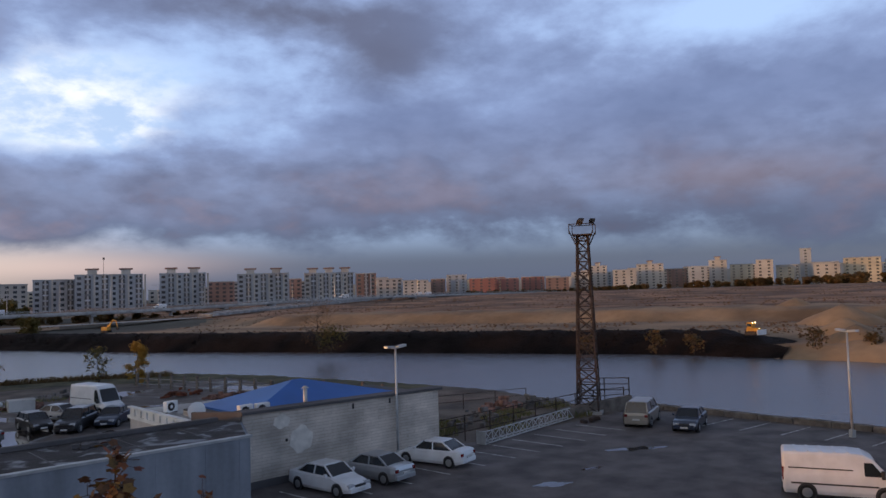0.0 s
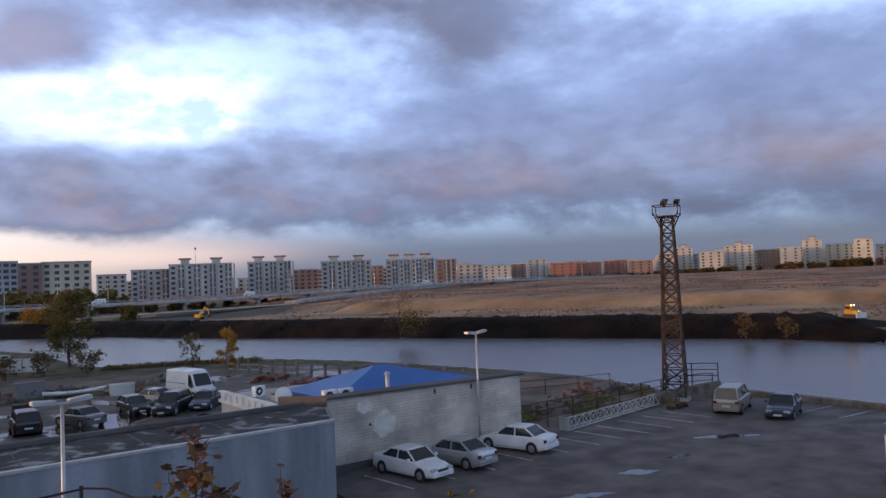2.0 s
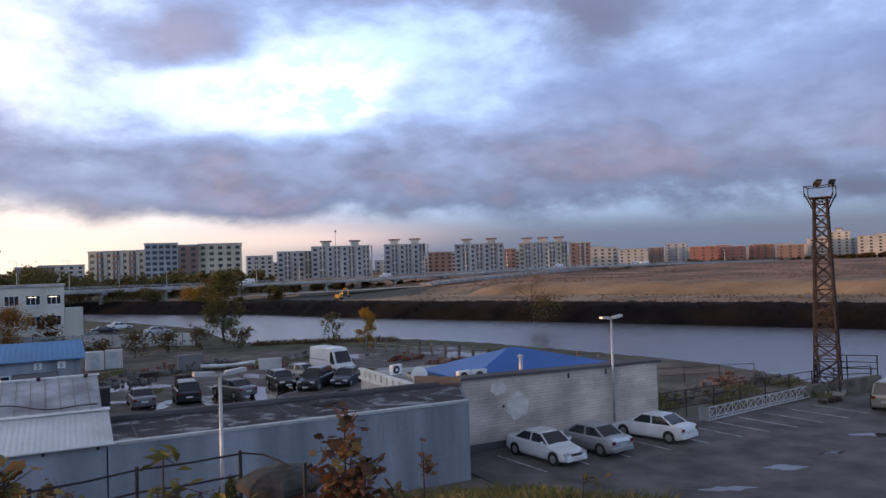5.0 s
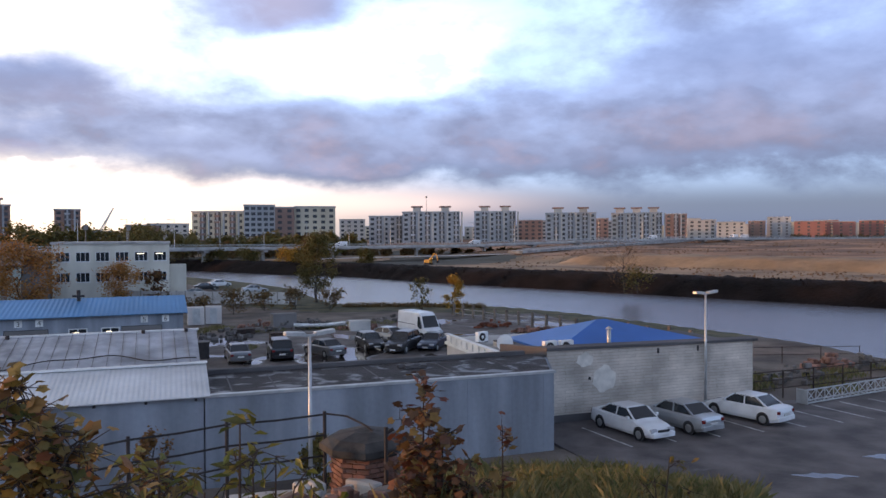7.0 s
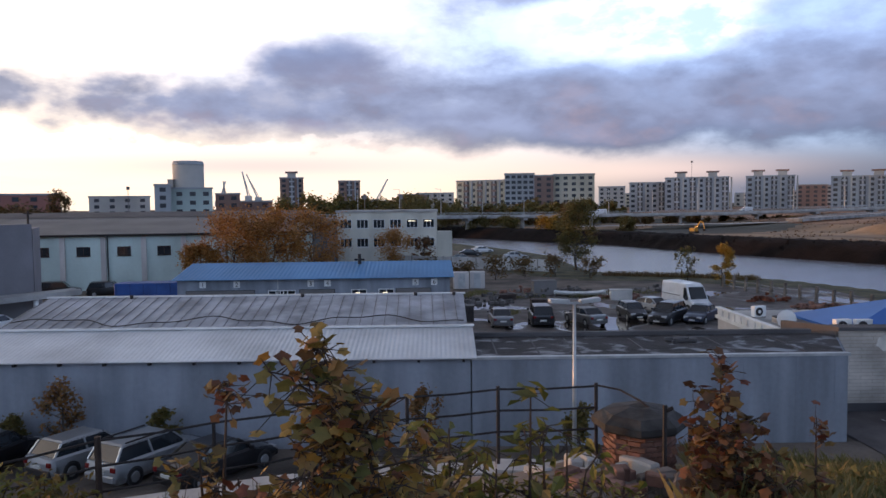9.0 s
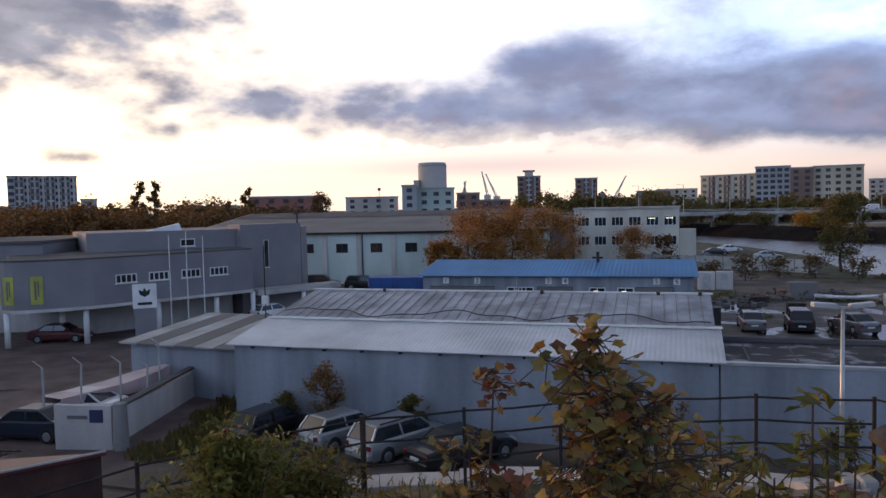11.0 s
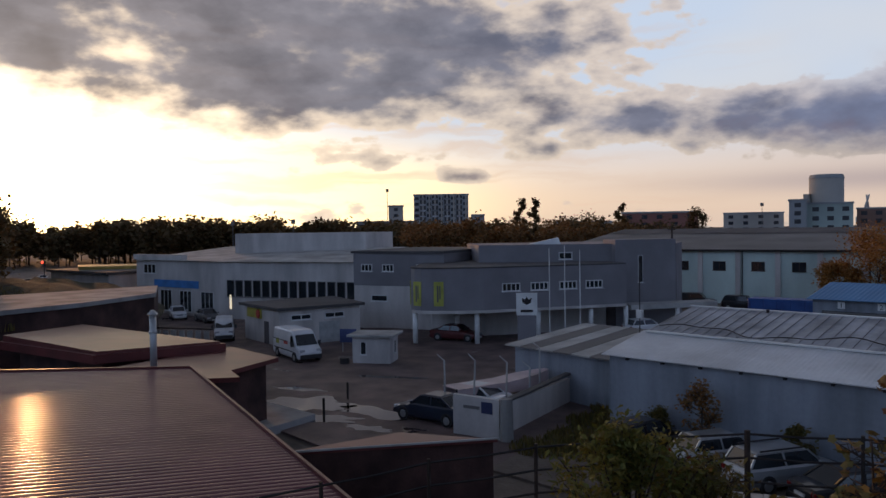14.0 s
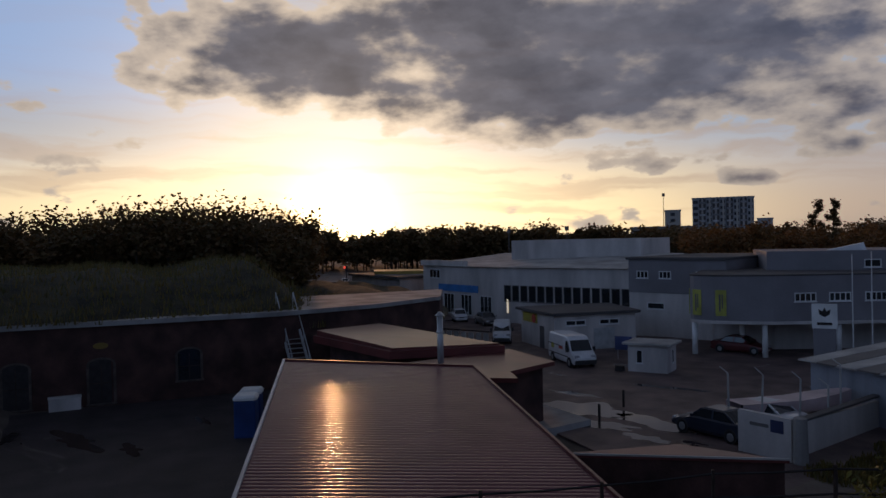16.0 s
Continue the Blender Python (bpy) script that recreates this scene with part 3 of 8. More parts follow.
for k, p in enumerate(((-36.4, 25.2, 2.9, 1.5, .6), (-31.8, 26.4, 2.3, 1.0, .2), (-33.0, 23.6, 2.0, .8, .4), (-40.2, 27.2, 1.5, .5, .3), (-29.6, 24.0, 1.2, .5, .2), (-38.6, 33.6, 2.2, .4, .5),
                       (40.2, 27.0, 1.7, .5, -.5), (30.2, 25.4, 1.0, .4, -.4), (34.3, 26.0, .6, .25, -.3), (25.4, 24.4, 1.0, .35, -.5),
                       (16.2, 74.7, 1.1, 2.6, .2), (11.6, 60.0, 1.8, .8, .1), (18.6, 80.0, .8, 2.0, .3), (3.6, 66.5, 1.6, .6, 0), (-43.5, -1.5, 2.6, .7, .3), (-40.2, 1.0, 1.3, .4, .2), (-44.8, 5.0, 1.0, .3, .1))):
    puddle(*p, 300 + k, .04 if 10 < p[0] < 20 or p[0] == 3.6 else .034)

# quay edge and bay lines
q = thing("quay_wall", "low worn concrete quay wall along the river", "quay wall", kind="structure")
for k in range(22):
    part("kerb_block", Mesh().box(53.95, -20 + k * 2.55, -1.9, 54.55, -20 + k * 2.55 + 2.5, 0.42 + 0.03 * math.sin(k * 2.1), bev=0.03), DARKCONC, q)
bl = Mesh().box(-0.06, -2.0, 0, 0.06, 2.0, 0.004).data("bay_line", LINEPAINT)
lines = thing("bay_lines", "faded white parking bay lines on the asphalt", "road marking", kind="structure")
for k, xx in enumerate((20.2, 22.7, 25.3, 28.0, 30.7, 33.3, 35.5, 37.7, 40.0, 42.3, 44.6)):
    placed(bl, "bay_line", lines, Matrix.Translation((xx, 32.9, 0.034)) @ Matrix.Rotation(0.10, 4, "Z"))
for k in range(8):
    placed(bl, "bay_line", lines, Matrix.Translation((51.5, 27.6 - k * 2.75, 0.034)) @ Matrix.Rotation(1.5, 4, "Z"))


# ---- long buildings along the lane ----
def ribbed(p00, p10, p01, p11, pitch, depth, thick=0.04):
    """A profiled roof sheet: eave p00-p10, ridge p01-p11, ribs run from eave to ridge."""
    a, b, c, d = (Vector(p) for p in (p00, p10, p01, p11))
    n = max(4, int((b - a).length / pitch)) * 4
    up = (b - a).cross(c - a).normalized()
    if up.z < 0:
        up.negate()
    m = Mesh()
    vs = []
    for k in range(n + 1):
        s = k / n
        h = up * (depth if k % 4 in (1, 2) else 0.0)
        vs += [a.lerp(b, s) + h, c.lerp(d, s) + h, a.lerp(b, s) - up * thick, c.lerp(d, s) - up * thick]
    fs = []
    for k in range(n):
        o = 4 * k
        fs += [(o, o + 4, o + 5, o + 1), (o + 3, o + 7, o + 6, o + 2), (o + 2, o + 6, o + 4, o), (o + 1, o + 5, o + 7, o + 3)]
    fs += [(0, 1, 3, 2), (4 * n + 2, 4 * n + 3, 4 * n + 1, 4 * n)]
    return m.add(vs, fs)


WY = 31.95
hall = thing("metal_roofed_hall", "long blue-grey rendered hall under pale metal roofing", "building")
part("wall", Mesh().prism([(-20.6, WY), (1.1, WY), (1.1, 46), (-20.6, 46)], -0.3, 3.66), BLUEGREY, hall)
part("gable", Mesh().prism([(-20.6, WY + .01), (1.1, WY + .01), (1.1, 35.6), (-20.6, 35.6)], 3.66, [3.7, 3.7, 4.38, 4.38]), BLUEGREY, hall)
part("upper_gable", Mesh().prism([(-20.6, 35.6), (0.9, 35.6), (0.9, 40.6), (-20.6, 40.6)], 3.66, [4.4, 4.4, 5.25, 5.25]), BLUEGREY, hall)
part("lower_roof", ribbed((-20.9, WY - .3, 3.74), (1.35, WY - .3, 3.74), (-20.9, 35.7, 4.47), (1.35, 35.7, 4.47), 0.2, 0.014), METALSHEET, hall, "light galvanised corrugated sheets")
part("upper_roof", ribbed((-20.6, 35.5, 4.5), (1.1, 35.5, 4.5), (-20.6, 40.6, 5.38), (1.1, 40.6, 5.38), 0.55, 0.016), ASBESTOS, hall, "weathered grey ribbed sheets")
part("back_slope", ribbed((-20.6, 46.2, 4.3), (1.1, 46.2, 4.3), (-20.6, 40.6, 5.38), (1.1, 40.6, 5.38), 0.55, 0.05), ASBESTOS, hall)
fl = Mesh().box(-20.6, 35.35, 4.46, 1.4, 35.75, 4.53)
for k in range(38):
    xx = -20.4 + k * .57
    part("sheet_seam", Mesh().bar((xx, 35.55, 4.545), (xx - .12, 40.55, 5.405), .02), GREYROOF, hall)
part("ridge_cap", Mesh().box(-20.7, 40.45, 5.36, 1.2, 40.75, 5.43), METALSHEET, hall)
for xx in (-16.2, -7.3, -1.4, .6):
    part("roof_vent", Mesh().tube((xx, 40.3, 5.3), (xx, 40.3, 5.5), .09, n=8), DARKMETAL, hall)
part("flashing", fl, WHITEPAINT, hall, "pale metal flashing between the slopes")
for k in range(12):
    part("rafter_end", Mesh().box(-19.6 + k * 1.85, WY - 0.22, 3.56, -19.5 + k * 1.85, WY - 0.003, 3.67), DARKMETAL, hall)
cu = bpy.data.curves.new("cable", "CURVE")
cu.dimensions, cu.bevel_depth, cu.bevel_resolution = "3D", 0.025, 1
sp = cu.splines.new("POLY")
sp.points.add(85)
for k, pt in enumerate(sp.points):
    yy = 36.3 + 0.5 * math.sin(k * 0.21) + 0.2 * math.sin(k * 0.55)
    pt.co = (-20.3 + k * 0.25, yy, 4.58 + (yy - 35.5) * 0.1725, 1)
cu.materials.append(DARKMETAL)
tagged(new("cable", cu), "loose black cable lying along the metal roof", "cable")

flat = thing("flat_roofed_hall", "blue-grey rendered hall with a wet felt roof", "building")
part("wall", Mesh().prism([(1.15, WY - .12), (16.75, WY - .12), (18.6, 36.15), (18.0, 37.0), (1.15, 37.0)], -0.3, 3.62), BLUEGREY, flat)
part("roof", Mesh().prism([(1.2, WY + .2), (16.7, WY + .2), (18.45, 36.15), (17.8, 36.7), (1.2, 36.7)], 3.63, 3.72), FELT, flat, "black roofing felt with standing water")
for k, xx in enumerate((3.4, 6.1, 9.3, 12.4, 14.6, 16.2)):
    part("wall_seam", Mesh().box(xx, WY - .135, 0.0, xx + .05, WY - .121, 3.58), BLUEGREY, flat)
part("front_flashing", Mesh().box(1.1, WY - .17, 3.63, 16.85, WY + .1, 3.75, bev=0.02), GALV, flat, "bright metal edge flashing")
part("back_kerb", Mesh().box(1.15, 36.7, 3.6, 17.6, 37.0, 3.92, bev=0.03), DARKROOF, flat)
part("side_parapet", Mesh().prism([(18.62, 36.25), (18.69, 36.6), (17.55, 39.4), (17.3, 39.3)], 3.3, [4.1, 4.1, 3.95, 3.95]), DARKROOF, flat, "brown side parapet")
for k, (xx, ww) in enumerate(((2.2, .9), (4.0, 1.1), (5.6, .5), (8.6, 1.0), (12.2, .8), (15.2, .6))):
    part("roof_seam", Mesh().box(xx, WY + .3, 3.722, xx + .07, 36.0, 3.735), DARKROOF, flat)
deb = Mesh()
for k in range(14):
    deb.box(9.6 + random.random() * 1.8, 34.6 + random.random() * .7, 3.73, 9.9 + random.random() * 1.9, 34.8 + random.random() * .8, 3.8 + random.random() * .1, rz=random.random() * 3)
solid("roof_rubble", deb, DARKROOF, "small heap of dark rubble on the felt roof", "rubble")

bw = thing("brick_store", "whitewashed brick store with a dark coping", "building")
part("wall", Mesh().prism([(18.7, 36.3), (32.3, 36.3), (32.3, 36.8), (18.7, 36.8)], -0.3, [3.92, 3.78, 3.78, 3.92]), WHITEBRICK, bw)
part("rear_wall", Mesh().prism([(18.7, 36.81), (32.3, 36.81), (32.3, 43.5), (18.7, 43.5)], -0.3, 3.5), WHITEBRICK, bw)
part("coping", Mesh().add([(18.6, 36.1, 3.93), (32.5, 36.1, 3.79), (32.5, 36.95, 3.79), (18.6, 36.95, 3.93), (18.6, 36.1, 4.08), (32.5, 36.1, 3.93), (32.5, 36.95, 3.95), (18.6, 36.95, 4.1)],
                          [(3, 2, 1, 0), (4, 5, 6, 7), (0, 1, 5, 4), (1, 2, 6, 5), (2, 3, 7, 6), (3, 0, 4, 7)]), DARKROOF, bw)
part("roof", Mesh().box(18.7, 36.96, 3.5, 32.3, 43.5, 3.58), DARKROOF, bw)
# brick courses stand proud of the joints
course = Mesh().box(0, -0.012, 0, 13.5, 0.002, 0.14).data("brick_course", WHITEBRICK)
for k in range(19):
    placed(course, "brick_course", bw, Matrix.Translation((18.75, 36.3, 0.535 + k * 0.172)))
part("base_course", Mesh().box(18.72, 36.22, 0, 32.28, 36.3, 0.42), DARKROOF, bw, "dirty dark plinth")
for xx, zz, w, h in ((21.2, 2.2, .14, .16), (25.6, 3.4, .14, .3), (28.3, 3.4, .12, .3)):
    part("vent_hole", Mesh().box(xx, 36.26, zz, xx + w, 36.275, zz + h), DARKMETAL, bw)
OLDPLASTER = mat("old_plaster", (.60, .56, .50), .9, var=.12, scale=2)
for xx, zz, w, h in ((21.0, 3.3, .5, .38), (22.2, 2.2, .72, .72)):
    rim = [(xx + w * (1 + .12 * math.sin(k * 2.3)) * math.cos(k * .3927), zz + h * (1 + .12 * math.cos(k * 1.7)) * math.sin(k * .3927)) for k in range(16)]
    part("plaster_patch", Mesh().add([(a, 36.286, b) for a, b in rim] + [(a, 36.30, b) for a, b in rim], [tuple(range(16))] + [(k, k + 16, (k + 1) % 16 + 16, (k + 1) % 16) for k in range(16)]), OLDPLASTER, bw, "pale patch of plaster")
hip = Mesh().add([(19.6, 37.2, 3.7), (30.6, 37.4, 3.7), (30.6, 43.4, 3.7), (19.6, 43.4, 3.7), (24.2, 40.4, 4.95), (24.8, 40.4, 4.95), (19.6, 37.2, 3.58), (30.6, 37.4, 3.58), (30.6, 43.4, 3.58), (19.6, 43.4, 3.58)],
                 [(0, 1, 5, 4), (1, 2, 5), (2, 3, 4, 5), (3, 0, 4), (6, 7, 1, 0), (7, 8, 2, 1), (8, 9, 3, 2), (9, 6, 0, 3)])
solid("blue_hip_roof", hip, BLUEROOF, "vivid blue metal hip roof on the brick store", "roof")
flue = thing("roof_vent", "short galvanised vent pipe with a cap", "vent pipe")
part("pipe", Mesh().tube((23.0, 37.1, 3.5), (23.0, 37.1, 4.75), 0.12, n=12), GALV, flue, smooth=True)
part("cap", Mesh().tube((23.0, 37.1, 4.8), (23.0, 37.1, 4.93), 0.22, 0.06, n=12), GALV, flue)


def ac_unit(m, label):
    ac = thing("air_conditioner", label, "air conditioner", m, "roof air conditioners")
    part("casing", Mesh().box(-.42, -.16, 0.06, .42, .16, .68, bev=0.02), WHITEPAINT, ac)
    ring = Mesh().tube((-.1, -.2, .37), (-.1, -.162, .37), .25, n=18)
    part("fan_grille", ring, DARKMETAL, ac)
    part("grille_hub", Mesh().tube((-.1, -.215, .37), (-.1, -.2, .37), .1, n=12), WHITEPAINT, ac)
    part("foot", Mesh().box(-.4, -.14, 0, -.3, .14, .06), DARKMETAL, ac)
    part("foot", Mesh().box(.3, -.14, 0, .4, .14, .06), DARKMETAL, ac)


ac_unit(pose(19.5, 37.5, 3.58, 0, 0, 8), "white air conditioner unit with round fan grille")
ac_unit(pose(20.45, 37.4, 3.58, 0, 0, 4), "white air conditioner unit with round fan grille")
ac_unit(pose(18.4, 44.6, 3.3, 0, 0, 20), "white air conditioner unit beside the satellite dish")
annex = thing("low_annex", "low pale annex with a white slotted parapet", "building")
part("wall", Mesh().prism([(17.3, 39.5), (18.65, 39.5), (18.65, 43.55), (24.0, 43.55), (24.0, 48), (17.3, 48)], -0.3, 3.2), OFFWHITE, annex)
part("roof", Mesh().prism([(17.5, 39.6), (18.6, 39.6), (18.6, 43.7), (23.9, 43.7), (23.9, 47.9), (17.5, 47.9)], 3.205, 3.25), PALECONC, annex)
for k in range(9):
    part("parapet_block", Mesh().box(17.2, 39.5 + k * .95, 3.0, 17.42, 40.2 + k * .95, 3.4), WHITEPAINT, annex)
part("parapet_rail", Mesh().box(17.15, 39.4, 3.41, 17.46, 48.1, 3.52), WHITEPAINT, annex)
part("lower_rail", Mesh().box(17.15, 39.4, 2.8, 17.46, 48.1, 2.99), WHITEPAINT, annex)
dish = thing("satellite_dish", "pale round satellite dish on the annex roof", "satellite dish", pose(17.9, 39.9, 3.25, 0, 0, -10))
dm = Mesh()
vs = [(0, -0.02, 0)] + [(math.cos(a) * rr, 0.10 - .25 * (0.36 - rr * rr) - .02, math.sin(a) * rr) for rr in (.25, .5) for a in [k * 0.5236 for k in range(12)]]
dm.add([(x, y, z + .65) for x, y, z in vs], [(0, 1 + k, 1 + (k + 1) % 12) for k in range(12)] + [(1 + k, 13 + k, 13 + (k + 1) % 12, 1 + (k + 1) % 12) for k in range(12)])
part("bowl", dm, WHITEPAINT, dish)
part("mast", Mesh().tube((0, .12, 0), (0, .1, .7), .03), GALV, dish)
part("feed_arm", Mesh().tube((0, 0, .3), (0, -.45, .6), .02, n=5), GALV, dish)

lean = thing("slatted_lean_to", "low grey lean-to with a boarded roof", "building")
part("wall", Mesh().prism([(-30.4, 36.6), (-20.3, 34.4), (-20.3, 41.5), (-29.4, 43)], -0.3, [2.6, 2.9, 3.5, 3.3]), BLUEGREY, lean)
for k in range(7):
    a, b = k / 7, (k + 0.93) / 7
    p0, p1, q0, q1 = Vector((-30.9, 36.2, 2.72)), Vector((-20.6, 34.0, 3.0)), Vector((-29.7, 43.2, 3.45)), Vector((-20.6, 41.8, 3.62))
    cs = [p0.lerp(p1, a), p0.lerp(p1, b), q0.lerp(q1, b), q0.lerp(q1, a)]
    part("roof_board", Mesh().add([c for c in cs] + [c - Vector((0, 0, .08)) for c in cs], [(0, 1, 2, 3), (7, 6, 5, 4), (4, 5, 1, 0), (5, 6, 2, 1), (6, 7, 3, 2), (7, 4, 0, 3)]), GREYROOF if k % 2 else PALECONC, lean)
part("fuse_box", Mesh().box(-21.5, 34.3, 1.9, -21.05, 34.6, 2.45, bev=0.02), GALV, lean)

# ---- blue-roofed workshop ----
shop = thing("blue_roofed_workshop", "long grey workshop with a light blue roof and numbered bays", "building")
part("wall", Mesh().prism([(-25, 72.8), (0.9, 73.6), (0.9, 80), (-25, 79)], -0.3, 3.2), BLUEGREY, shop)
part("roof", ribbed((-25.4, 72.2, 3.2), (1.3, 73.0, 3.2), (-24.6, 76.3, 4.5), (1.1, 77.0, 4.5), 0.4, 0.03), LIGHTBLUE, shop)
part("back_roof", ribbed((-25.4, 80, 3.3), (1.3, 81, 3.3), (-24.6, 76.3, 4.5), (1.1, 77.0, 4.5), 0.4, 0.03), LIGHTBLUE, shop)
SA, SB = (-25, 72.8), (0.9, 73.6)
for k, (s, w) in enumerate(((2.3, 3.0), (5.5, 3.6), (13.2, 3.4), (22.4, 3.4))):
    ob = placed(Mesh().box(-w / 2, -.06, 0, w / 2, .02, 2.15).data("bay_door", DARKMETAL), "bay_door", shop, line_pose(SA, SB, s, 0.0))
    for j in range(4):
        part("slat", Mesh().box(-w / 2 + .05, -.08, .1 + j * .52, w / 2 - .05, -.062, .55 + j * .52), GREYROOF, ob)
for s, lit in ((9.3, False), (10.4, False), (17.2, True), (19.8, True)):
    window(shop, line_pose(SA, SB, s, 1.0), 1.5, 1.1, 2, lit=False)
    if lit:
        part("ceiling_tube", Mesh().box(-.35, -.06, 1.7, .1, -.052, 1.78), LAMPGLOW, shop).matrix_basis = line_pose(SA, SB, s, 0)
for num, s in (("1", 2.4), ("2", 5.6), ("3", 12.6), ("4", 14.2), ("5", 22.6), ("6", 24.4)):
    plate = placed(Mesh().box(-.3, -.05, 2.4, .3, -.004, 3.0).data("number_plate_sign", WHITEPAINT), "bay_number", shop, line_pose(SA, SB, s, 0))
    cu = bpy.data.curves.new("numeral", "FONT")
    cu.body, cu.size, cu.extrude, cu.align_x = num, 0.6, 0.004, "CENTER"
    cu.materials.append(DARKMETAL)
    tx = new("numeral", cu)
    tx.parent = plate
    tx.matrix_basis = pose(0, -0.06, 2.49, 90)
part("stovepipe", Mesh().tube((-8, 76.0, 4.3), (-8, 76.0, 5.3), .16, n=8), DARKMETAL, shop)
part("pipe_cowl", Mesh().tube((-8.5, 75.9, 4.75), (-7.5, 75.9, 4.75), .1, n=8), DARKMETAL, shop)
part("downpipe", Mesh().tube((-15.5, 72.95, 0), (-15.5, 72.95, 3.1), .06, n=6), GALV, shop)

# ---- mint warehouse with a broad roof ----
ware = thing("mint_warehouse", "large pale mint warehouse with pilasters under a broad grey roof", "building")
WA, WB = Vector((-66, 91.0)), Vector((-16.5, 99.1))
u = (WB - WA).normalized()
nrm = Vector((-u.y, u.x))
c = [WA, WB, WB + nrm * 40, WA + nrm * 40]
part("wall", Mesh().prism([tuple(p) for p in c], -0.3, 6.9), MINT, ware)
part("roof", Mesh().add([(*(WA - u * .5 - nrm * .6), 6.85), (*(WB + u * .5 - nrm * .6), 6.85), (*(WB + u * .5 + nrm * 24), 9.45), (*(WA - u * .5 + nrm * 24), 9.45), (*(WB + u * .5 + nrm * 41), 7.5), (*(WA - u * .5 + nrm * 41), 7.5),
                         (*(WA - u * .5 - nrm * .6), 6.65), (*(WB + u * .5 - nrm * .6), 6.65)],
                        [(0, 1, 2, 3), (3, 2, 4, 5), (6, 7, 1, 0)]), GREYROOF, ware)
part("ridge_band", Mesh().add([(*(WA + nrm * 17), 8.78), (*(WB + nrm * 17), 8.78), (*(WB + nrm * 24), 9.52), (*(WA + nrm * 24), 9.52)], [(0, 1, 2, 3)]), DARKROOF, ware)
part("gutter", Mesh().tube((*(WA - nrm * .7), 6.8), (*(WB - nrm * .7), 6.8), .12, n=6), DARKMETAL, ware)
L0 = (WB - WA).length
for k in range(11):
    placed(Mesh().box(-.3, -.25, 0, .3, 0, 6.65).data("pilaster", OFFWHITE), "pilaster", ware, line_pose(WA, WB, 1 + k * 4.75, 0))
for k in range(10):
    window(ware, line_pose(WA, WB, 3.4 + k * 4.75, 4.2), 1.6, 1.15, 2, frame_m=RUST)
for k in (2, 5, 8):
    part("downpipe", Mesh().tube((0, -.12, 0), (0, -.12, 6.7), .07, n=6), DARKMETAL, ware).matrix_basis = line_pose(WA, WB, 1.5 + k * 4.75, 0)

# ---- cream two-storey office ----
house = thing("cream_office_house", "cream two-storey office block with a flat roof", "building")
part("wall", Mesh().prism([(-18.5, 139), (-0.4, 139.5), (-0.4, 152), (-18.5, 152)], -0.3, 8.9), CREAM, house)
part("parapet", Mesh().prism([(-18.7, 138.7), (-0.2, 139.2), (-0.2, 152.2), (-18.7, 152.2)], 8.905, 9.3), PALECONC, house)
for fl_z in (2.6, 6.0):
    for k in range(6):
        window(house, line_pose((-18.5, 139), (-0.4, 139.5), 1.6 + k * 3.0, fl_z), 2.1, 1.6, 3, lit=False)
for k, fz in ((4, 7.2), (5, 7.2)):
    part("ceiling_tube", Mesh().box(-.7, -.07, 0, .5, -.06, .12), LAMPGLOW, house).matrix_basis = line_pose((-18.5, 139), (-0.4, 139.5), 1.6 + k * 3.0, fz)
part("stair_block", Mesh().box(-0.35, 142, -.3, 2.4, 146, 5.2), CREAM, house)
shedb = thing("old_brick_shed", "old dark gabled shed behind the yellow trees", "building")
part("wall", Mesh().prism([(-26, 128), (-18.8, 128), (-18.8, 142), (-26, 142)], -.3, 6.4), GREYROOF, shedb)
part("roof", Mesh().add([(-26.4, 127.5, 6.2), (-18.4, 127.5, 6.2), (-18.4, 142.5, 6.2), (-26.4, 142.5, 6.2), (-22.4, 127.5, 8.6), (-22.4, 142.5, 8.6)], [(0, 4, 5, 3), (4, 1, 2, 5), (0, 1, 4), (2, 3, 5)]), DARKROOF, shedb)

# ---- grey office with a curved front on columns ----
office = thing("grey_curved_office", "grey office building with a curved front on white columns", "building")
front = []
P0, P1, P2 = Vector((-50.2, 46.6)), Vector((-48.6, 42.6)), Vector((-43.6, 48.6))
for k in range(9):
    s = k / 8
    front.append(tuple((1 - s) ** 2 * P0 + 2 * s * (1 - s) * P1 + s * s * P2))
front += [(-37.2, 61.0)]
poly = front + [(-44.5, 66.0), (-58, 56)]
part("upper_floor", Mesh().prism(poly, 2.95, 6.55), OFFGREY, office)
part("floor_band", Mesh().prism([(x * 1.0 + (0.06 if k < 10 else 0), y - (0.08 if k < 10 else 0)) for k, (x, y) in enumerate(poly)], 2.7, 2.945), OFFWHITE, office, "white edge band of the floor")
part("parapet_cap", Mesh().prism([(x, y - .05) for x, y in poly], 6.555, 6.68), DARKROOF, office)
part("ground_wall", Mesh().prism([(-52, 50.5), (-47, 52.5), (-41.0, 63.5), (-45, 66), (-58, 56)], -.3, 2.69), OFFWHITE, office)
part("tall_block", Mesh().prism([(-49.6, 54.6), (-40.4, 63.4), (-36.6, 69), (-47, 76), (-58, 62)], 2.5, 8.35), OFFGREY, office)
part("stair_tower", Mesh().prism([(-39.6, 63.0), (-36.2, 68.4), (-38.4, 70), (-42, 64.6)], -.3, 8.75), OFFGREY, office)
part("north_wing", Mesh().prism([(-36.3, 68.7), (-36.8, 69.8), (-40, 77), (-43, 72)], -.3, 8.3), OFFGREY, office)
part("loading_platform", Mesh().prism([(-37.0, 61.5), (-32.5, 69.5), (-34, 71), (-39.0, 63)], 2.3, 2.75), PALECONC, office)
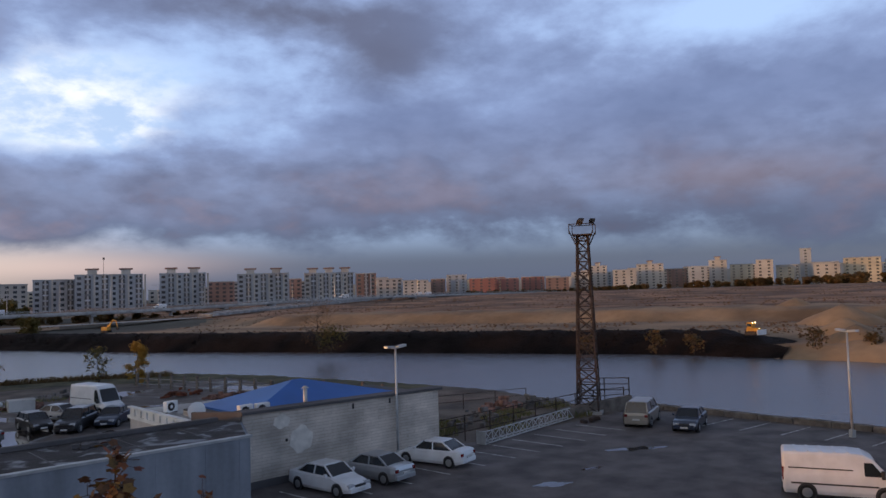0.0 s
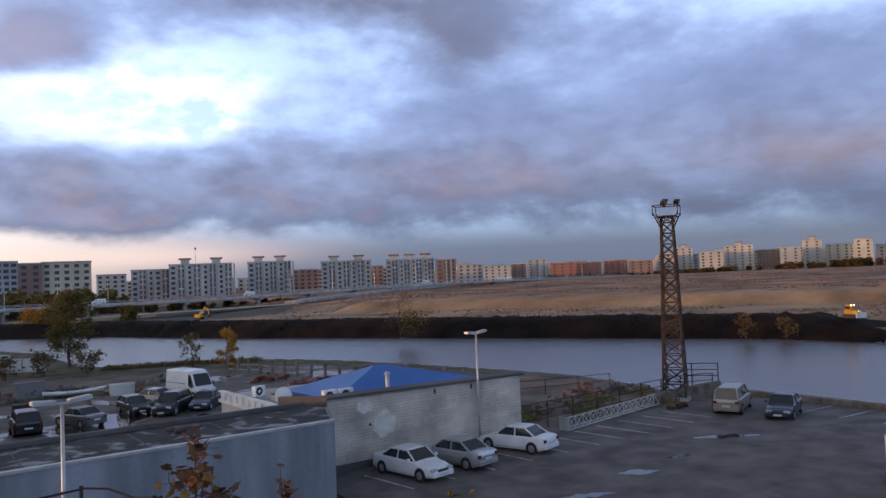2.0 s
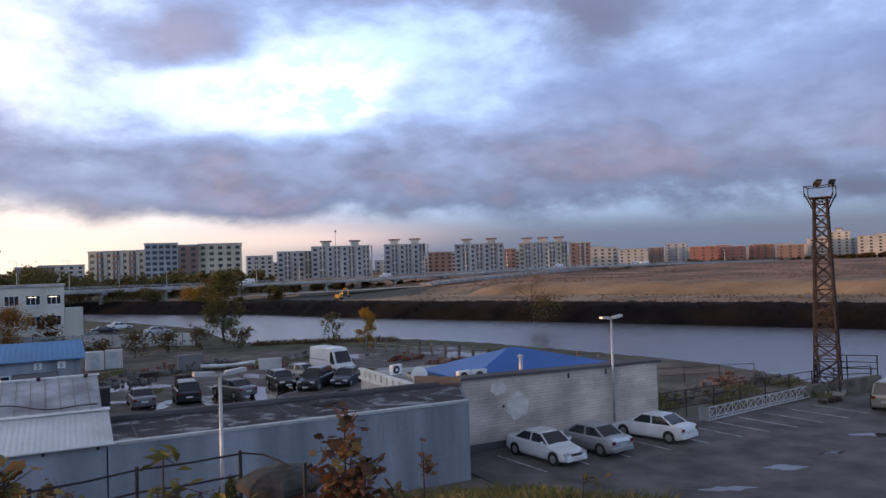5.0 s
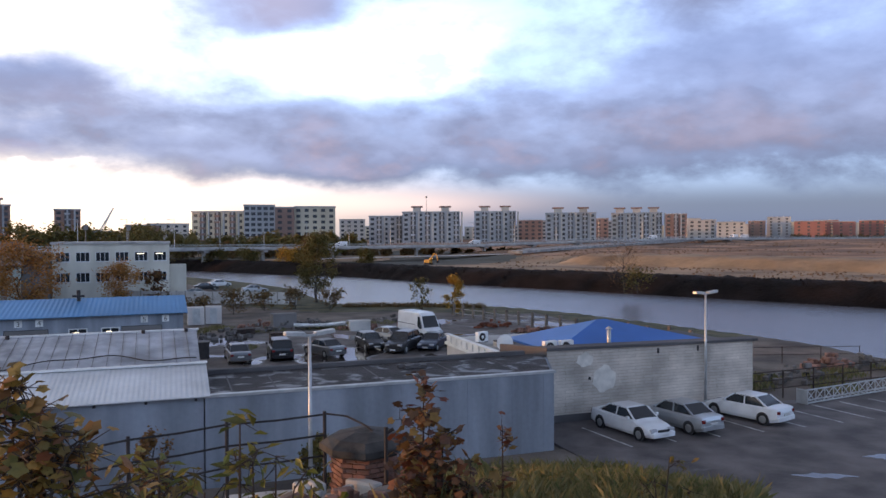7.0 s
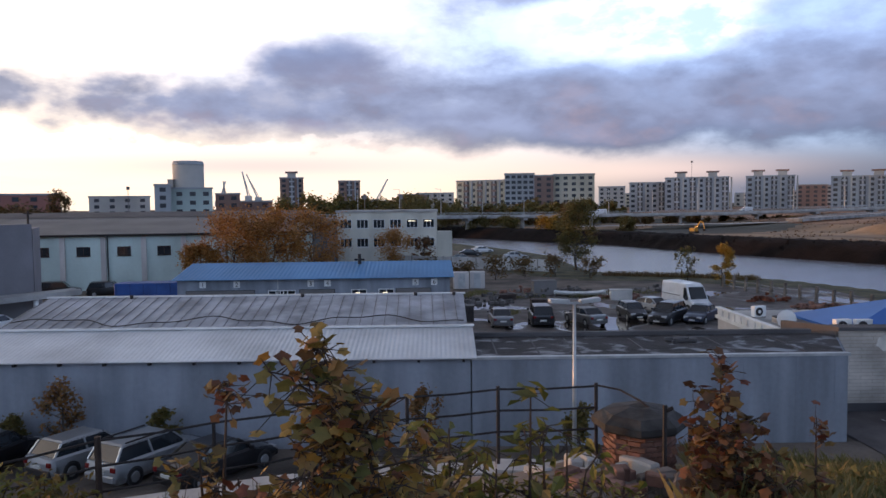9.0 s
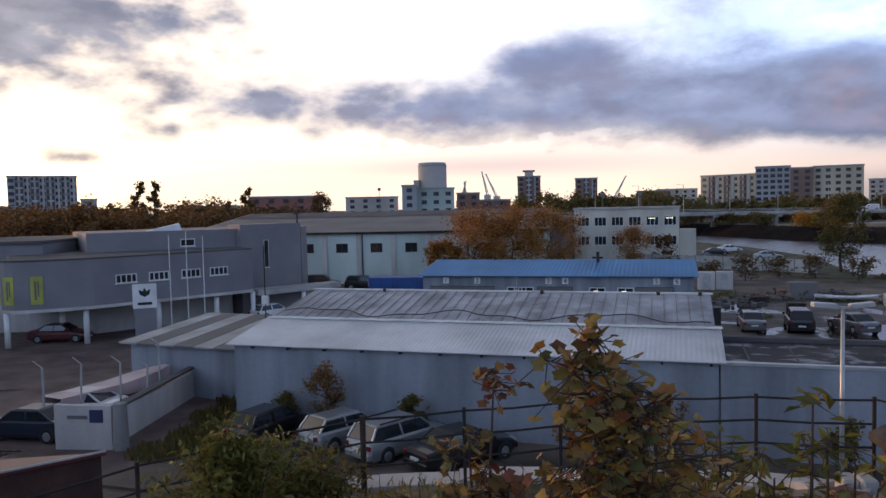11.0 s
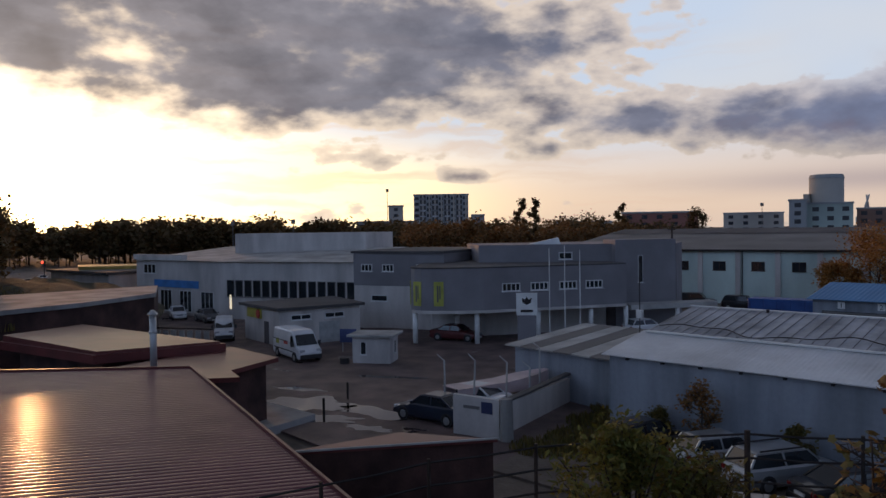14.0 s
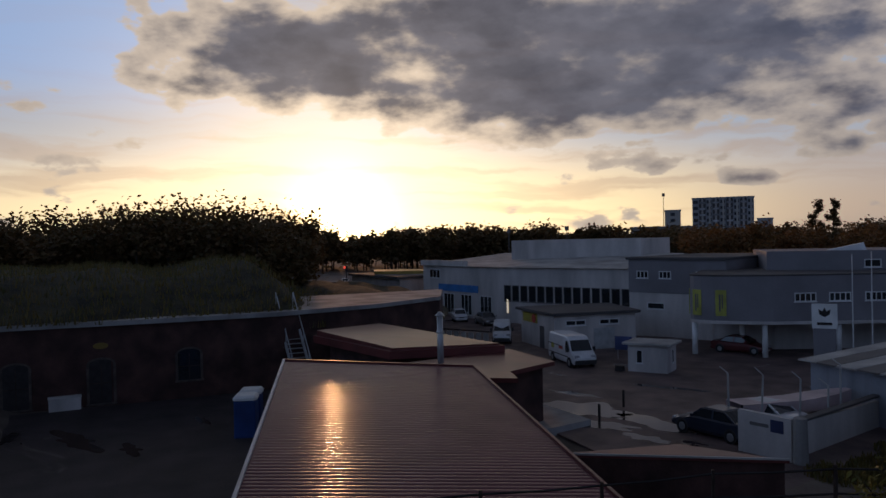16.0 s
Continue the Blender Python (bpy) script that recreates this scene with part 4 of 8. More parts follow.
part("left_block", Mesh().prism([(-62.2, 49.2), (-52.4, 52.6), (-58, 68), (-68, 64)], 4.3, 7.6), OFFGREY, office)
part("left_base", Mesh().prism([(-62.2, 49.25), (-52.4, 52.65), (-58, 68), (-68, 64)], -.3, 4.29), OFFWHITE, office)
part("left_cap", Mesh().prism([(-62.4, 49.0), (-52.2, 52.4), (-58, 68), (-68, 64)], 7.605, 7.85), DARKROOF, office)
col_me = Mesh().tube((0, 0, 0), (0, 0, 2.7), .22, n=12).data("column", WHITEPAINT, True)
for p in ((-48.7, 45.2), (-44.3, 48.4), (-41.6, 53.5), (-39.2, 58.2), (-37.4, 61.2), (-34.8, 66), (-47.5, 49.3), (-44, 54)):
    placed(col_me, "column", office, Matrix.Translation((*p, 0)))
YG = mat("yellow_green_panel", (0.42, 0.42, 0.08), 0.6)
for i, o in ((1, .35), (3, .35), (5, .6)):
    m = line_pose(front[i], front[i + 1], o, 3.35)
    bd = part("banner", Mesh().box(-.42, -.09, 0, .42, -.03, 2.1, bev=.004), YG, office, "tall yellow-green banner with dark bars")
    bd.matrix_basis = m
    part("banner_bar", Mesh().box(-.16, -.105, .35, -.02, -.092, 1.75).box(.06, -.105, .6, .16, -.092, 1.75), GREYROOF, bd)
FA, FB = front[8], front[9]
for s in (2.5, 5.2, 8.0, 10.6):
    window(office, line_pose(FA, FB, s, 4.5), 1.7, .72, 4)
for s in (1.6, 4.1, 8.0):
    window(office, line_pose((-62.2, 49.2), (-52.4, 52.6), s, 5.75), 1.3, .75, 3)
window(office, line_pose((-62.2, 49.25), (-52.4, 52.65), 3.0, 2.7), 1.9, .65, 1)
window(office, line_pose((-49.6, 54.6), (-40.4, 63.4), 8.4, 6.9), 1.3, .7, 1)
window(office, line_pose((-39.6, 63.0), (-36.2, 68.4), 2.6, 4.6), .5, 2.6, 1)
part("roof_hatch", Mesh().add([(-47, 59, 8.36), (-44.5, 61, 8.36), (-46, 63, 8.36), (-48.5, 61, 8.36), (-44.8, 61, 9.0), (-46.3, 63, 9.0)], [(0, 1, 4), (0, 4, 5, 3), (1, 2, 5, 4), (2, 3, 5)]), METALSHEET, office)
sign = thing("pylon_sign", "white sign board with a dark leaf emblem on a grey pylon", "sign", pose(-38.7, 48.25, 0, 0, 0, 40))
part("pylon", Mesh().box(-.75, 0, 0, .75, .35, 2.9), OFFGREY, sign)
part("board", Mesh().box(-.85, -.08, 2.9, .85, .3, 4.7), WHITEPAINT, sign)
for a in (-35, 0, 35):
    lf = Mesh().add([(0, -.1, 3.75), (.17, -.1, 4.1), (0, -.1, 4.45), (-.17, -.1, 4.1)], [(0, 1, 2, 3)])
    ob = part("emblem_leaf", lf, DARKMETAL, sign)
    ob.matrix_basis = Matrix.Translation((0, 0, 3.75)) @ Matrix.Rotation(radians(a), 4, "Y") @ Matrix.Translation((0, 0, -3.75))
part("text_bar", Mesh().box(-.5, -.1, 3.15, .5, -.085, 3.35), DARKMETAL, sign)

# ---- booth and white buildings of the court ----
booth = thing("guard_booth", "small pale booth with an overhanging flat roof", "booth", pose(-44.4, 37.0, 0, 0, 0, 33) @ Matrix.Scale(.86, 4))
part("wall", Mesh().box(-1.7, -1.3, 0, 1.7, 1.3, 2.35), OFFWHITE, booth)
part("roof", Mesh().box(-2.1, -1.7, 2.355, 2.1, 1.7, 2.55, bev=0.03), PALECONC, booth)
window(booth, pose(-.7, -1.3, .8), .5, 1.1, 1)
window(booth, pose(1.7, 0.2, .8, 0, 0, 90), .5, 1.1, 1)
part("tyre_planter", Mesh().tube((-2.4, -1.4, 0), (-2.4, -1.4, .5), .45, .4, n=12), DARKMETAL, booth)
kiosk = thing("white_kiosk_building", "single-storey white building with a dark felt roof", "building")
kp = [(-63.5, 37.2), (-56.2, 36.2), (-54.6, 43.8), (-62, 46)]
part("wall", Mesh().prism(kp, -.3, 3.15), OFFWHITE, kiosk)
part("roof", Mesh().prism([(-63.9, 36.8), (-55.8, 35.8), (-54.1, 44), (-62, 46.4)], 3.155, 3.4), DARKROOF, kiosk)
RED = mat("red_sign", (0.5, 0.05, 0.04), 0.5)
GREENY = mat("yellow_sign", (0.45, 0.4, 0.05), 0.5)
ks = placed(Mesh().box(-2.9, -.08, 2.15, .2, -.004, 3.0).data("sign_board", GREENY), "sign_board", kiosk, line_pose(kp[0], kp[1], 3.6, 0))
part("red_ellipse", Mesh().tube((-.4, -.09, 2.55), (-.4, -.14, 2.55), .42, n=14), RED, ks)
part("door", Mesh().box(-.45, -.05, 0, .45, 0, 2.0), DARKROOF, kiosk).matrix_basis = line_pose(kp[0], kp[1], 4.8, 0)
for s in (2.0, 5.2):
    window(kiosk, line_pose(kp[1], kp[2], s, 2.2), 1.9, .5, 2)
part("gate", Mesh().box(-1.0, -.04, 0, 1.0, 0, 1.9), GALV, kiosk).matrix_basis = line_pose(kp[1], kp[2], 4.7, 0)

store = thing("white_car_showroom", "white showroom hall with a strip of tall windows", "building")
A, B, C = (-97, 41.5), (-79.5, 44.0), (-62.5, 50.6)
part("wall", Mesh().prism([A, B, C, (-70, 76), (-102, 70)], -.3, 6.6), OFFWHITE, store)
part("roof", Mesh().add([(-97.4, 41, 6.62), (-79.3, 43.5, 6.62), (-62.2, 50.3, 6.62), (-68, 62, 7.9), (-99, 56, 7.9), (-70, 76, 6.6), (-102, 70, 6.6)], [(0, 1, 3, 4), (1, 2, 3), (4, 3, 5, 6)]), PALECONC, store)
part("front_parapet", Mesh().prism([(-97.2, 41.2), (-87, 42.7), (-87, 43.4), (-97.2, 42)], 6.605, 7.3), OFFWHITE, store)
part("penthouse", Mesh().prism([(-88, 50.5), (-72, 59), (-75, 66), (-92, 58)], 6.5, 9.75), OFFWHITE, store)
for k in range(14):
    window(store, line_pose(B, C, 1.0 + k * 1.22, 2.6), 1.05, 1.9, 1, frame_m=GREYROOF)
for s, lit in ((2.5, 0), (6.4, 0), (10.4, 1), (14.6, 0)):
    window(store, line_pose(A, B, s, .4), 2.4, 2.6, 3)
part("blue_fascia", Mesh().box(-4.5, -.1, 3.3, 4.5, -.004, 4.2), mat("blue_sign", (0.05, 0.2, 0.5), 0.5), store).matrix_basis = line_pose(A, B, 8.5, 0)
window(store, line_pose(A, B, 3, 4.9), 2.6, 1.2, 3)
part("lit_tube", Mesh().box(-.12, -.08, 1.2, .12, -.06, 2.8), LAMPGLOW, store).matrix_basis = line_pose(B, C, 1.0, 0)
side = thing("white_side_building", "small white building beside the showroom", "building")
part("wall", Mesh().prism([(-118, 38), (-101, 39.5), (-104, 54), (-120, 52)], -.3, 4.6), OFFWHITE, side)
part("roof", Mesh().prism([(-118.4, 37.5), (-100.6, 39), (-103.6, 54.4), (-120, 52.4)], 4.605, 4.95), DARKROOF, side)
for s in (4, 10):
    window(side, line_pose((-118, 38), (-101, 39.5), s, 1.2), 1.8, 1.4, 2)

# ---- red metal roofs below the hill ----
def tile_roof(tl, tr, bl, br, rows, cols):
    """Metal tile sheet: stepped rows across, rounded ribs down the slope."""
    tl, tr, bl, br = (Vector(p) for p in (tl, tr, bl, br))
    up = (tr - tl).cross(bl - tl).normalized()
    if up.z < 0:
        up.negate()
    m = Mesh()
    nx = cols * 2
    prof = ((0.0, .0), (.06, .009), (.35, .017), (.62, .021), (.72, .0205), (.82, .016), (.97, .0005))
    vs, fs = [], []
    for i in range(rows):
        for e, h in prof:
            for k in range(nx + 1):
                p = bl.lerp(tl, (i + e) / rows).lerp(br.lerp(tr, (i + e) / rows), k / nx)
                vs.append(p + up * (h + .0012 * math.cos(k * math.pi)))
    w = nx + 1
    for i in range(len(prof) * rows - 1):
        for k in range(nx):
            fs.append((i * w + k, i * w + k + 1, (i + 1) * w + k + 1, (i + 1) * w + k))
    m.add(vs, fs)
    return m


red = thing("red_tiled_annex", "building with a wine-red metal tile roof", "building")
TL, TR = Vector((-35.2, 7.5, 4.5)), Vector((-31.6, 15.6, 4.0))
BL, BR = Vector((-18.4, 2.2, 3.5)), Vector((-14.6, 11.3, 3.16))
part("roof", tile_roof(TL, TR, BL, BR, 68, 40), REDROOF, red, "wine-red metal tiles wet with evening light", smooth=True)
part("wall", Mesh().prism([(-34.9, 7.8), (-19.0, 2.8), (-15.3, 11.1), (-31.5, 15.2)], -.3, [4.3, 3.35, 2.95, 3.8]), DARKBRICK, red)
for a, b in ((TL, BL), (TR, BR), (TL, TR)):
    part("verge_trim", Mesh().bar(a + Vector((0, 0, .05)), b + Vector((0, 0, .05)), .1), METALSHEET if a is TL and b is BL else REDFLAT, red)
red2 = thing("red_sheet_roof_building", "low building with a flat red sheet roof", "building")
part("roof", Mesh().prism([(-48.6, 12.8), (-39.4, 14.5), (-38.1, 20.6), (-51.6, 18.3)], 3.75, [4.25, 4.05, 4.0, 4.1]), REDFLAT, red2)
part("fascia", Mesh().prism([(-48.8, 12.6), (-39.2, 14.3), (-37.8, 20.8), (-51.8, 18.5)], 3.45, 3.9), mat("red_fascia", (0.12, 0.022, 0.02), .5), red2)
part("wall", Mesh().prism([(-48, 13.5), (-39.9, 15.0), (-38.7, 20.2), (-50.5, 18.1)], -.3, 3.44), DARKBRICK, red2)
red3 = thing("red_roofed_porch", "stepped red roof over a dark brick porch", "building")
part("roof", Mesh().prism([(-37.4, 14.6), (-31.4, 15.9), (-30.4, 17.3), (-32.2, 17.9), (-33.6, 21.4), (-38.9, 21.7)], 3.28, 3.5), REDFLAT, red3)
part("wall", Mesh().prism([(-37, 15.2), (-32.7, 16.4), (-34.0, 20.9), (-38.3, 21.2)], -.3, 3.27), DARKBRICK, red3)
part("plinth", Mesh().prism([(-33.2, 18), (-32.0, 18.2), (-33.0, 23.2), (-38.5, 23)], -.2, .35), CONC, red3)
flu = thing("flue_pipe", "tall galvanised flue pipe on the red roof", "flue pipe")
part("pipe", Mesh().tube((-35.3, 15.6, 3.2), (-35.3, 15.6, 6.1), .16, n=12), GALV, flu, smooth=True)
part("cap", Mesh().tube((-35.3, 15.6, 6.12), (-35.3, 15.6, 6.32), .26, .08, n=12), GALV, flu)
part("collar", Mesh().tube((-35.3, 15.6, 5.2), (-35.3, 15.6, 5.32), .2, n=12), GALV, flu)
low = thing("dark_lean_roof", "dark-walled shed with a red-brown edge on its roof", "building")
part("wall", Mesh().prism([(-21.3, 13.6), (-17.4, 19.5), (-20.3, 17.7)], -.2, 2.6), DARKBRICK, low)
part("roof", Mesh().prism([(-21.5, 13.4), (-17.2, 19.5), (-20.4, 17.9)], 2.605, 2.7), REDFLAT, low)
part("edge_strip", Mesh().bar((-21.4, 13.4, 2.74), (-17.2, 19.5, 2.74), .06), PALECONC, low)


# ---- vehicles ----
def paint(name, col, metal=0.3, rough=0.32):
    return mat(name, col, rough, metal=metal, var=0.06, scale=1.5, fine=30, bump=0.0, coat=0.4)


P_WHITE = paint("white_car_paint", (0.68, 0.69, 0.70), 0.0)
P_SILVER = paint("silver_car_paint", (0.42, 0.44, 0.46), 0.6)
P_BLACK = paint("black_car_paint", (0.012, 0.013, 0.016))
P_NAVY = paint("dark_blue_car_paint", (0.02, 0.03, 0.055))
P_GREY = paint("grey_car_paint", (0.11, 0.11, 0.115))
P_BEIGE = paint("grey_beige_car_paint", (0.26, 0.24, 0.21))
P_RED = paint("dark_red_car_paint", (0.10, 0.02, 0.02))
TYRE = mat("tyre_rubber", (0.015, 0.015, 0.015), 0.9)
RIM = mat("alloy_rim", (0.35, 0.36, 0.37), 0.4, metal=0.7)
HEADLAMP = mat("headlamp_lens", (0.6, 0.62, 0.65), 0.15, metal=0.3, bump=0)
TAIL = mat("tail_lamp_lens", (0.16, 0.012, 0.012), 0.25, bump=0)
PLASTIC = mat("black_plastic", (0.03, 0.03, 0.032), 0.6)
PLATE = mat("pale_plate", (0.6, 0.6, 0.58), 0.5)

# length, half width, roof height, bonnet x, screen base x, roof front x, roof rear x, rear glass base x, bonnet z, belt z, boot z
SHAPES = {
    "sedan": (4.55, 0.87, 1.42, 0.86, 1.02, 0.38, -0.95, -1.62, 0.80, 0.94, 0.97),
    "hatch": (4.05, 0.84, 1.43, 0.82, 0.98, 0.42, -1.45, -1.82, 0.82, 0.94, 0.95),
    "wagon": (4.60, 0.87, 1.50, 0.86, 1.08, 0.48, -1.85, -2.18, 0.82, 0.95, 0.96),
    "suv": (4.60, 0.92, 1.72, 0.95, 1.05, 0.45, -1.90, -2.18, 0.98, 1.10, 1.10),
    "minivan": (4.70, 0.93, 1.80, 1.2, 1.55, 0.75, -2.00, -2.25, 0.98, 1.08, 1.08),
}


def wheel(parent, x, y, r, w=0.2):
    ob = part("wheel", Mesh().tube((x, y - w / 2, r), (x, y + w / 2, r), r, n=18), TYRE, parent)
    s = 1 if y > 0 else -1
    part("rim", Mesh().tube((x, y + s * w / 2, r), (x, y + s * (w / 2 + 0.012), r), r * 0.66, r * 0.6, n=12), RIM, ob)
    return ob


def car(shape, colour, m, label, group="parked cars", rails=False):
    L, w, h, xb, xs, xr, xe, xg, zb, zt, zk = SHAPES[shape]
    c = thing("car", label, "car", m, group)
    half = L / 2
    st = [(-half, .80, .34, zk - .22), (-half + .06, .93, .28, zk - .04), (-half + .35, 1, .20, zk), (xg, 1, .19, zk), (xg + .3, 1.0, .19, zt),
          (0, 1.0, .19, zt - .01), (xs, 1, .19, zt - .02), (xs + .25, .99, .2, zb + .03), (half - .55, .96, .22, zb - .04), (half - .12, .88, .26, zb - .16), (half, .74, .34, zb - .32)]
    vs, fs = [], []
    for x, k, z0, z1 in st:
        ww = w * k
        vs += [(x, -ww * .9, z0), (x, -ww, z0 + .16), (x, -ww, (z0 + z1) / 2 + .06), (x, -ww * .965, z1 - .07), (x, -ww * .86, z1), (x, 0, z1 + .025),
               (x, ww * .86, z1), (x, ww * .965, z1 - .07), (x, ww, (z0 + z1) / 2 + .06), (x, ww, z0 + .16), (x, ww * .9, z0)]
    n = 11
    for i in range(len(st) - 1):
        for k in range(n):
            q = (k + 1) % n
            fs.append((i * n + k, i * n + q, (i + 1) * n + q, (i + 1) * n + k))
    fs += [tuple(range(n)), tuple(range((len(st) - 1) * n, len(st) * n))[::-1]]
    part("body", Mesh().add(vs, fs), colour, c, smooth=False)
    gw, rw = w * .9, w * .72
    low = [(xs, -gw * .94, zt - .03), (xs, gw * .94, zt - .03), (xg, gw * .94, zk - .02), (xg, -gw * .94, zk - .02)]
    top = [(xr, -rw, h - .05), (xr, rw, h - .05), (xe, rw, h - .05), (xe, -rw, h - .05)]
    part("cabin_glass", Mesh().add(low + top, [(0, 1, 5, 4), (1, 2, 6, 5), (2, 3, 7, 6), (3, 0, 4, 7), (4, 5, 6, 7)]), GLASS, c, "dark tinted windows")
    rf = [(xr - .02, -rw - .03, h - .075), (xr - .02, rw + .03, h - .075), (xe, rw + .03, h - .075), (xe, -rw - .03, h - .075)]
    rt = [(xr - .1, -rw * .85, h), (xr - .1, rw * .85, h), (xe + .12, rw * .85, h), (xe + .12, -rw * .85, h)]
    part("roof", Mesh().add(rf + rt, [(0, 1, 5, 4), (1, 2, 6, 5), (2, 3, 7, 6), (3, 0, 4, 7), (4, 5, 6, 7), (3, 2, 1, 0)]), colour, c)
    for s in (-1, 1):
        for (a, b) in (((xs, zt - .03), (xr, h - .06)), ((xg, zk - .02), (xe, h - .06)), (((xs + xg) / 2 - .02, zt - .02), ((xr + xe) / 2, h - .06))):
            part("pillar", Mesh().bar((a[0], s * gw * .945, a[1]), (b[0], s * (rw + .01), b[1]), .07), colour, c)
        part("mirror", Mesh().box(xs - .32, s * (w + .08) - .08, zt, xs - .18, s * (w + .08) + .08, zt + .14, bev=.02), colour, c)
        part("headlight", Mesh().box(half - .22, s * w * .62 - .2, zb - .30, half - .05, s * w * .62 + .2, zb - .13, bev=.02), HEADLAMP, c)
        part("tail_light", Mesh().box(-half - .01, s * w * .76 - .12, zk - .30, -half + .12, s * w * .76 + .12, zk - .13, bev=.02), TAIL, c)
        if rails:
            part("roof_rail", Mesh().box(xe + .2, s * rw - .03, h + .02, xr - .2, s * rw + .03, h + .07), DARKMETAL, c)
    part("front_bumper", Mesh().box(half - .1, -w * .8, .28, half + .05, w * .8, .5, bev=.03), colour, c)
    part("rear_bumper", Mesh().box(-half - .06, -w * .86, .30, -half + .1, w * .86, .52, bev=.03), colour if shape != "hatch" else PLASTIC, c)
    part("grille", Mesh().box(half - .04, -.34, zb - .28, half + .02, .34, zb - .17), PLASTIC, c)
    part("plate", Mesh().box(-half - .075, -.25, .56, -half - .01, .25, .67), PLATE, c)
    part("front_plate", Mesh().box(half + .03, -.25, .33, half + .065, .25, .44), PLATE, c)
    r = .31 if shape in ("sedan", "hatch", "wagon") else .35
    for x in (half - .82, -half + .82):
        for s in (-1, 1):
            part("wheel_arch", Mesh().tube((x, s * (w - .12), r + .02), (x, s * (w + .004), r + .02), r + .06, n=16), PLASTIC, c)
            wheel(c, x, s * (w - .09), r)
    return c


def van(colour, m, label, L=5.2, h=2.2, w=0.97, side_windows=False, marks=False):
    v = thing("van", label, "van", m, "parked vans")
    half = L / 2
    st = [(-half, .93, .36, h - .10), (-half + .1, .99, .28, h - .02), (0.2, 1, .26, h), (half - 1.75, 1, .26, h - .04), (half - 1.35, .98, .26, h - .25), (half - .72, .97, .26, 1.18), (half - .18, .92, .28, .98), (half, .8, .36, .74)]
    vs, fs = [], []
    for x, k, z0, z1 in st:
        ww = w * k
        top = ww * (.82 if z1 > 1.4 else .9)
        zm = min(1.15, z1 - .1)
        vs += [(x, -ww * .92, z0), (x, -ww, z0 + .18), (x, -ww, zm), (x, -top - (ww - top) * .35, z1 - .1), (x, -top, z1), (x, 0, z1 + .03), (x, top, z1), (x, top + (ww - top) * .35, z1 - .1), (x, ww, zm), (x, ww, z0 + .18), (x, ww * .92, z0)]
    n = 11
    for i in range(len(st) - 1):
        for k in range(n):
            q = (k + 1) % n
            fs.append((i * n + k, i * n + q, (i + 1) * n + q, (i + 1) * n + k))
    fs += [tuple(range(n)), tuple(range((len(st) - 1) * n, len(st) * n))[::-1]]
    part("body", Mesh().add(vs, fs), colour, v)
    x0, x1 = half - 1.30, half - .74
    z0, z1 = h - .32, 1.22
    up = Vector((h - .25 - 1.18, 0, .63)).normalized() * .02
    part("windscreen", Mesh().add([(x1 + up.x, -w * .84, z1 + .02), (x1 + up.x, w * .84, z1 + .02), (x0 + up.x, w * .76, z0 + .02), (x0 + up.x, -w * .76, z0 + .02)], [(0, 1, 2, 3)]), GLASS, v)
    for s in (-1, 1):
        yy = s * (w + .004)
        part("door_window", Mesh().add([(half - 1.75, yy * .985, 1.2), (half - .95, yy * .985, 1.2), (half - 1.42, yy * .93, h - .36), (half - 1.75, yy * .93, h - .36)], [(0, 1, 2, 3)]), GLASS, v)
        if side_windows:
            part("side_window", Mesh().box(-half + .3, yy - .02 * s - .01, 1.2, half - 1.95, yy - .02 * s + .01, h - .42), GLASS, v)
        else:
            part("trim_strip", Mesh().box(-half + .35, yy - .012, .72, half - 1.2, yy + .012, .79), PLASTIC, v)
            part("door_rail", Mesh().box(-half + .25, yy - .012, 1.42, half - 2.2, yy + .008, 1.47), PLASTIC, v)
        part("mirror", Mesh().box(half - 1.1, s * (w + .12) - .1, 1.15, half - .95, s * (w + .12) + .1, 1.5, bev=.02), PLASTIC, v)
        part("headlight", Mesh().box(half - .25, s * w * .66 - .18, .75, half - .06, s * w * .66 + .18, .98, bev=.02), HEADLAMP, v)
        part("tail_light", Mesh().box(-half - .01, s * w * .86 - .09, .85, -half + .06, s * w * .86 + .09, 1.45), TAIL, v)
        for x in (half - .95, -half + 1.0):
            part("wheel_arch", Mesh().tube((x, s * (w - .12), .36), (x, s * (w + .004), .36), .42, n=16), PLASTIC, v)
            wheel(v, x, s * (w - .09), .34, .22)
    if marks:
        for s in (-1, 1):
            part("red_marking", Mesh().box(-.3, s * (w + .005) - .006, 1.2, .5, s * (w + .005) + .006, 1.42), RED, v)
            part("green_marking", Mesh().box(-1.9, s * (w + .005) - .006, 1.1, -1.3, s * (w + .005) + .006, 1.5), YG, v)
    part("bumper", Mesh().box(half - .12, -w * .86, .3, half + .05, w * .86, .62, bev=.04), PLASTIC, v)
    part("rear_bumper", Mesh().box(-half - .08, -w * .9, .3, -half + .05, w * .9, .5, bev=.03), PLASTIC, v)
    part("plate", Mesh().box(-half - .03, -.26, .6, -half - .005, .26, .72), PLATE, v)
    for k in range(5):
        part("roof_rib", Mesh().box(-half + .5 + k * .55, -w * .7, h + .005, -half + .62 + k * .55, w * .7, h + .035), colour, v)
    return v


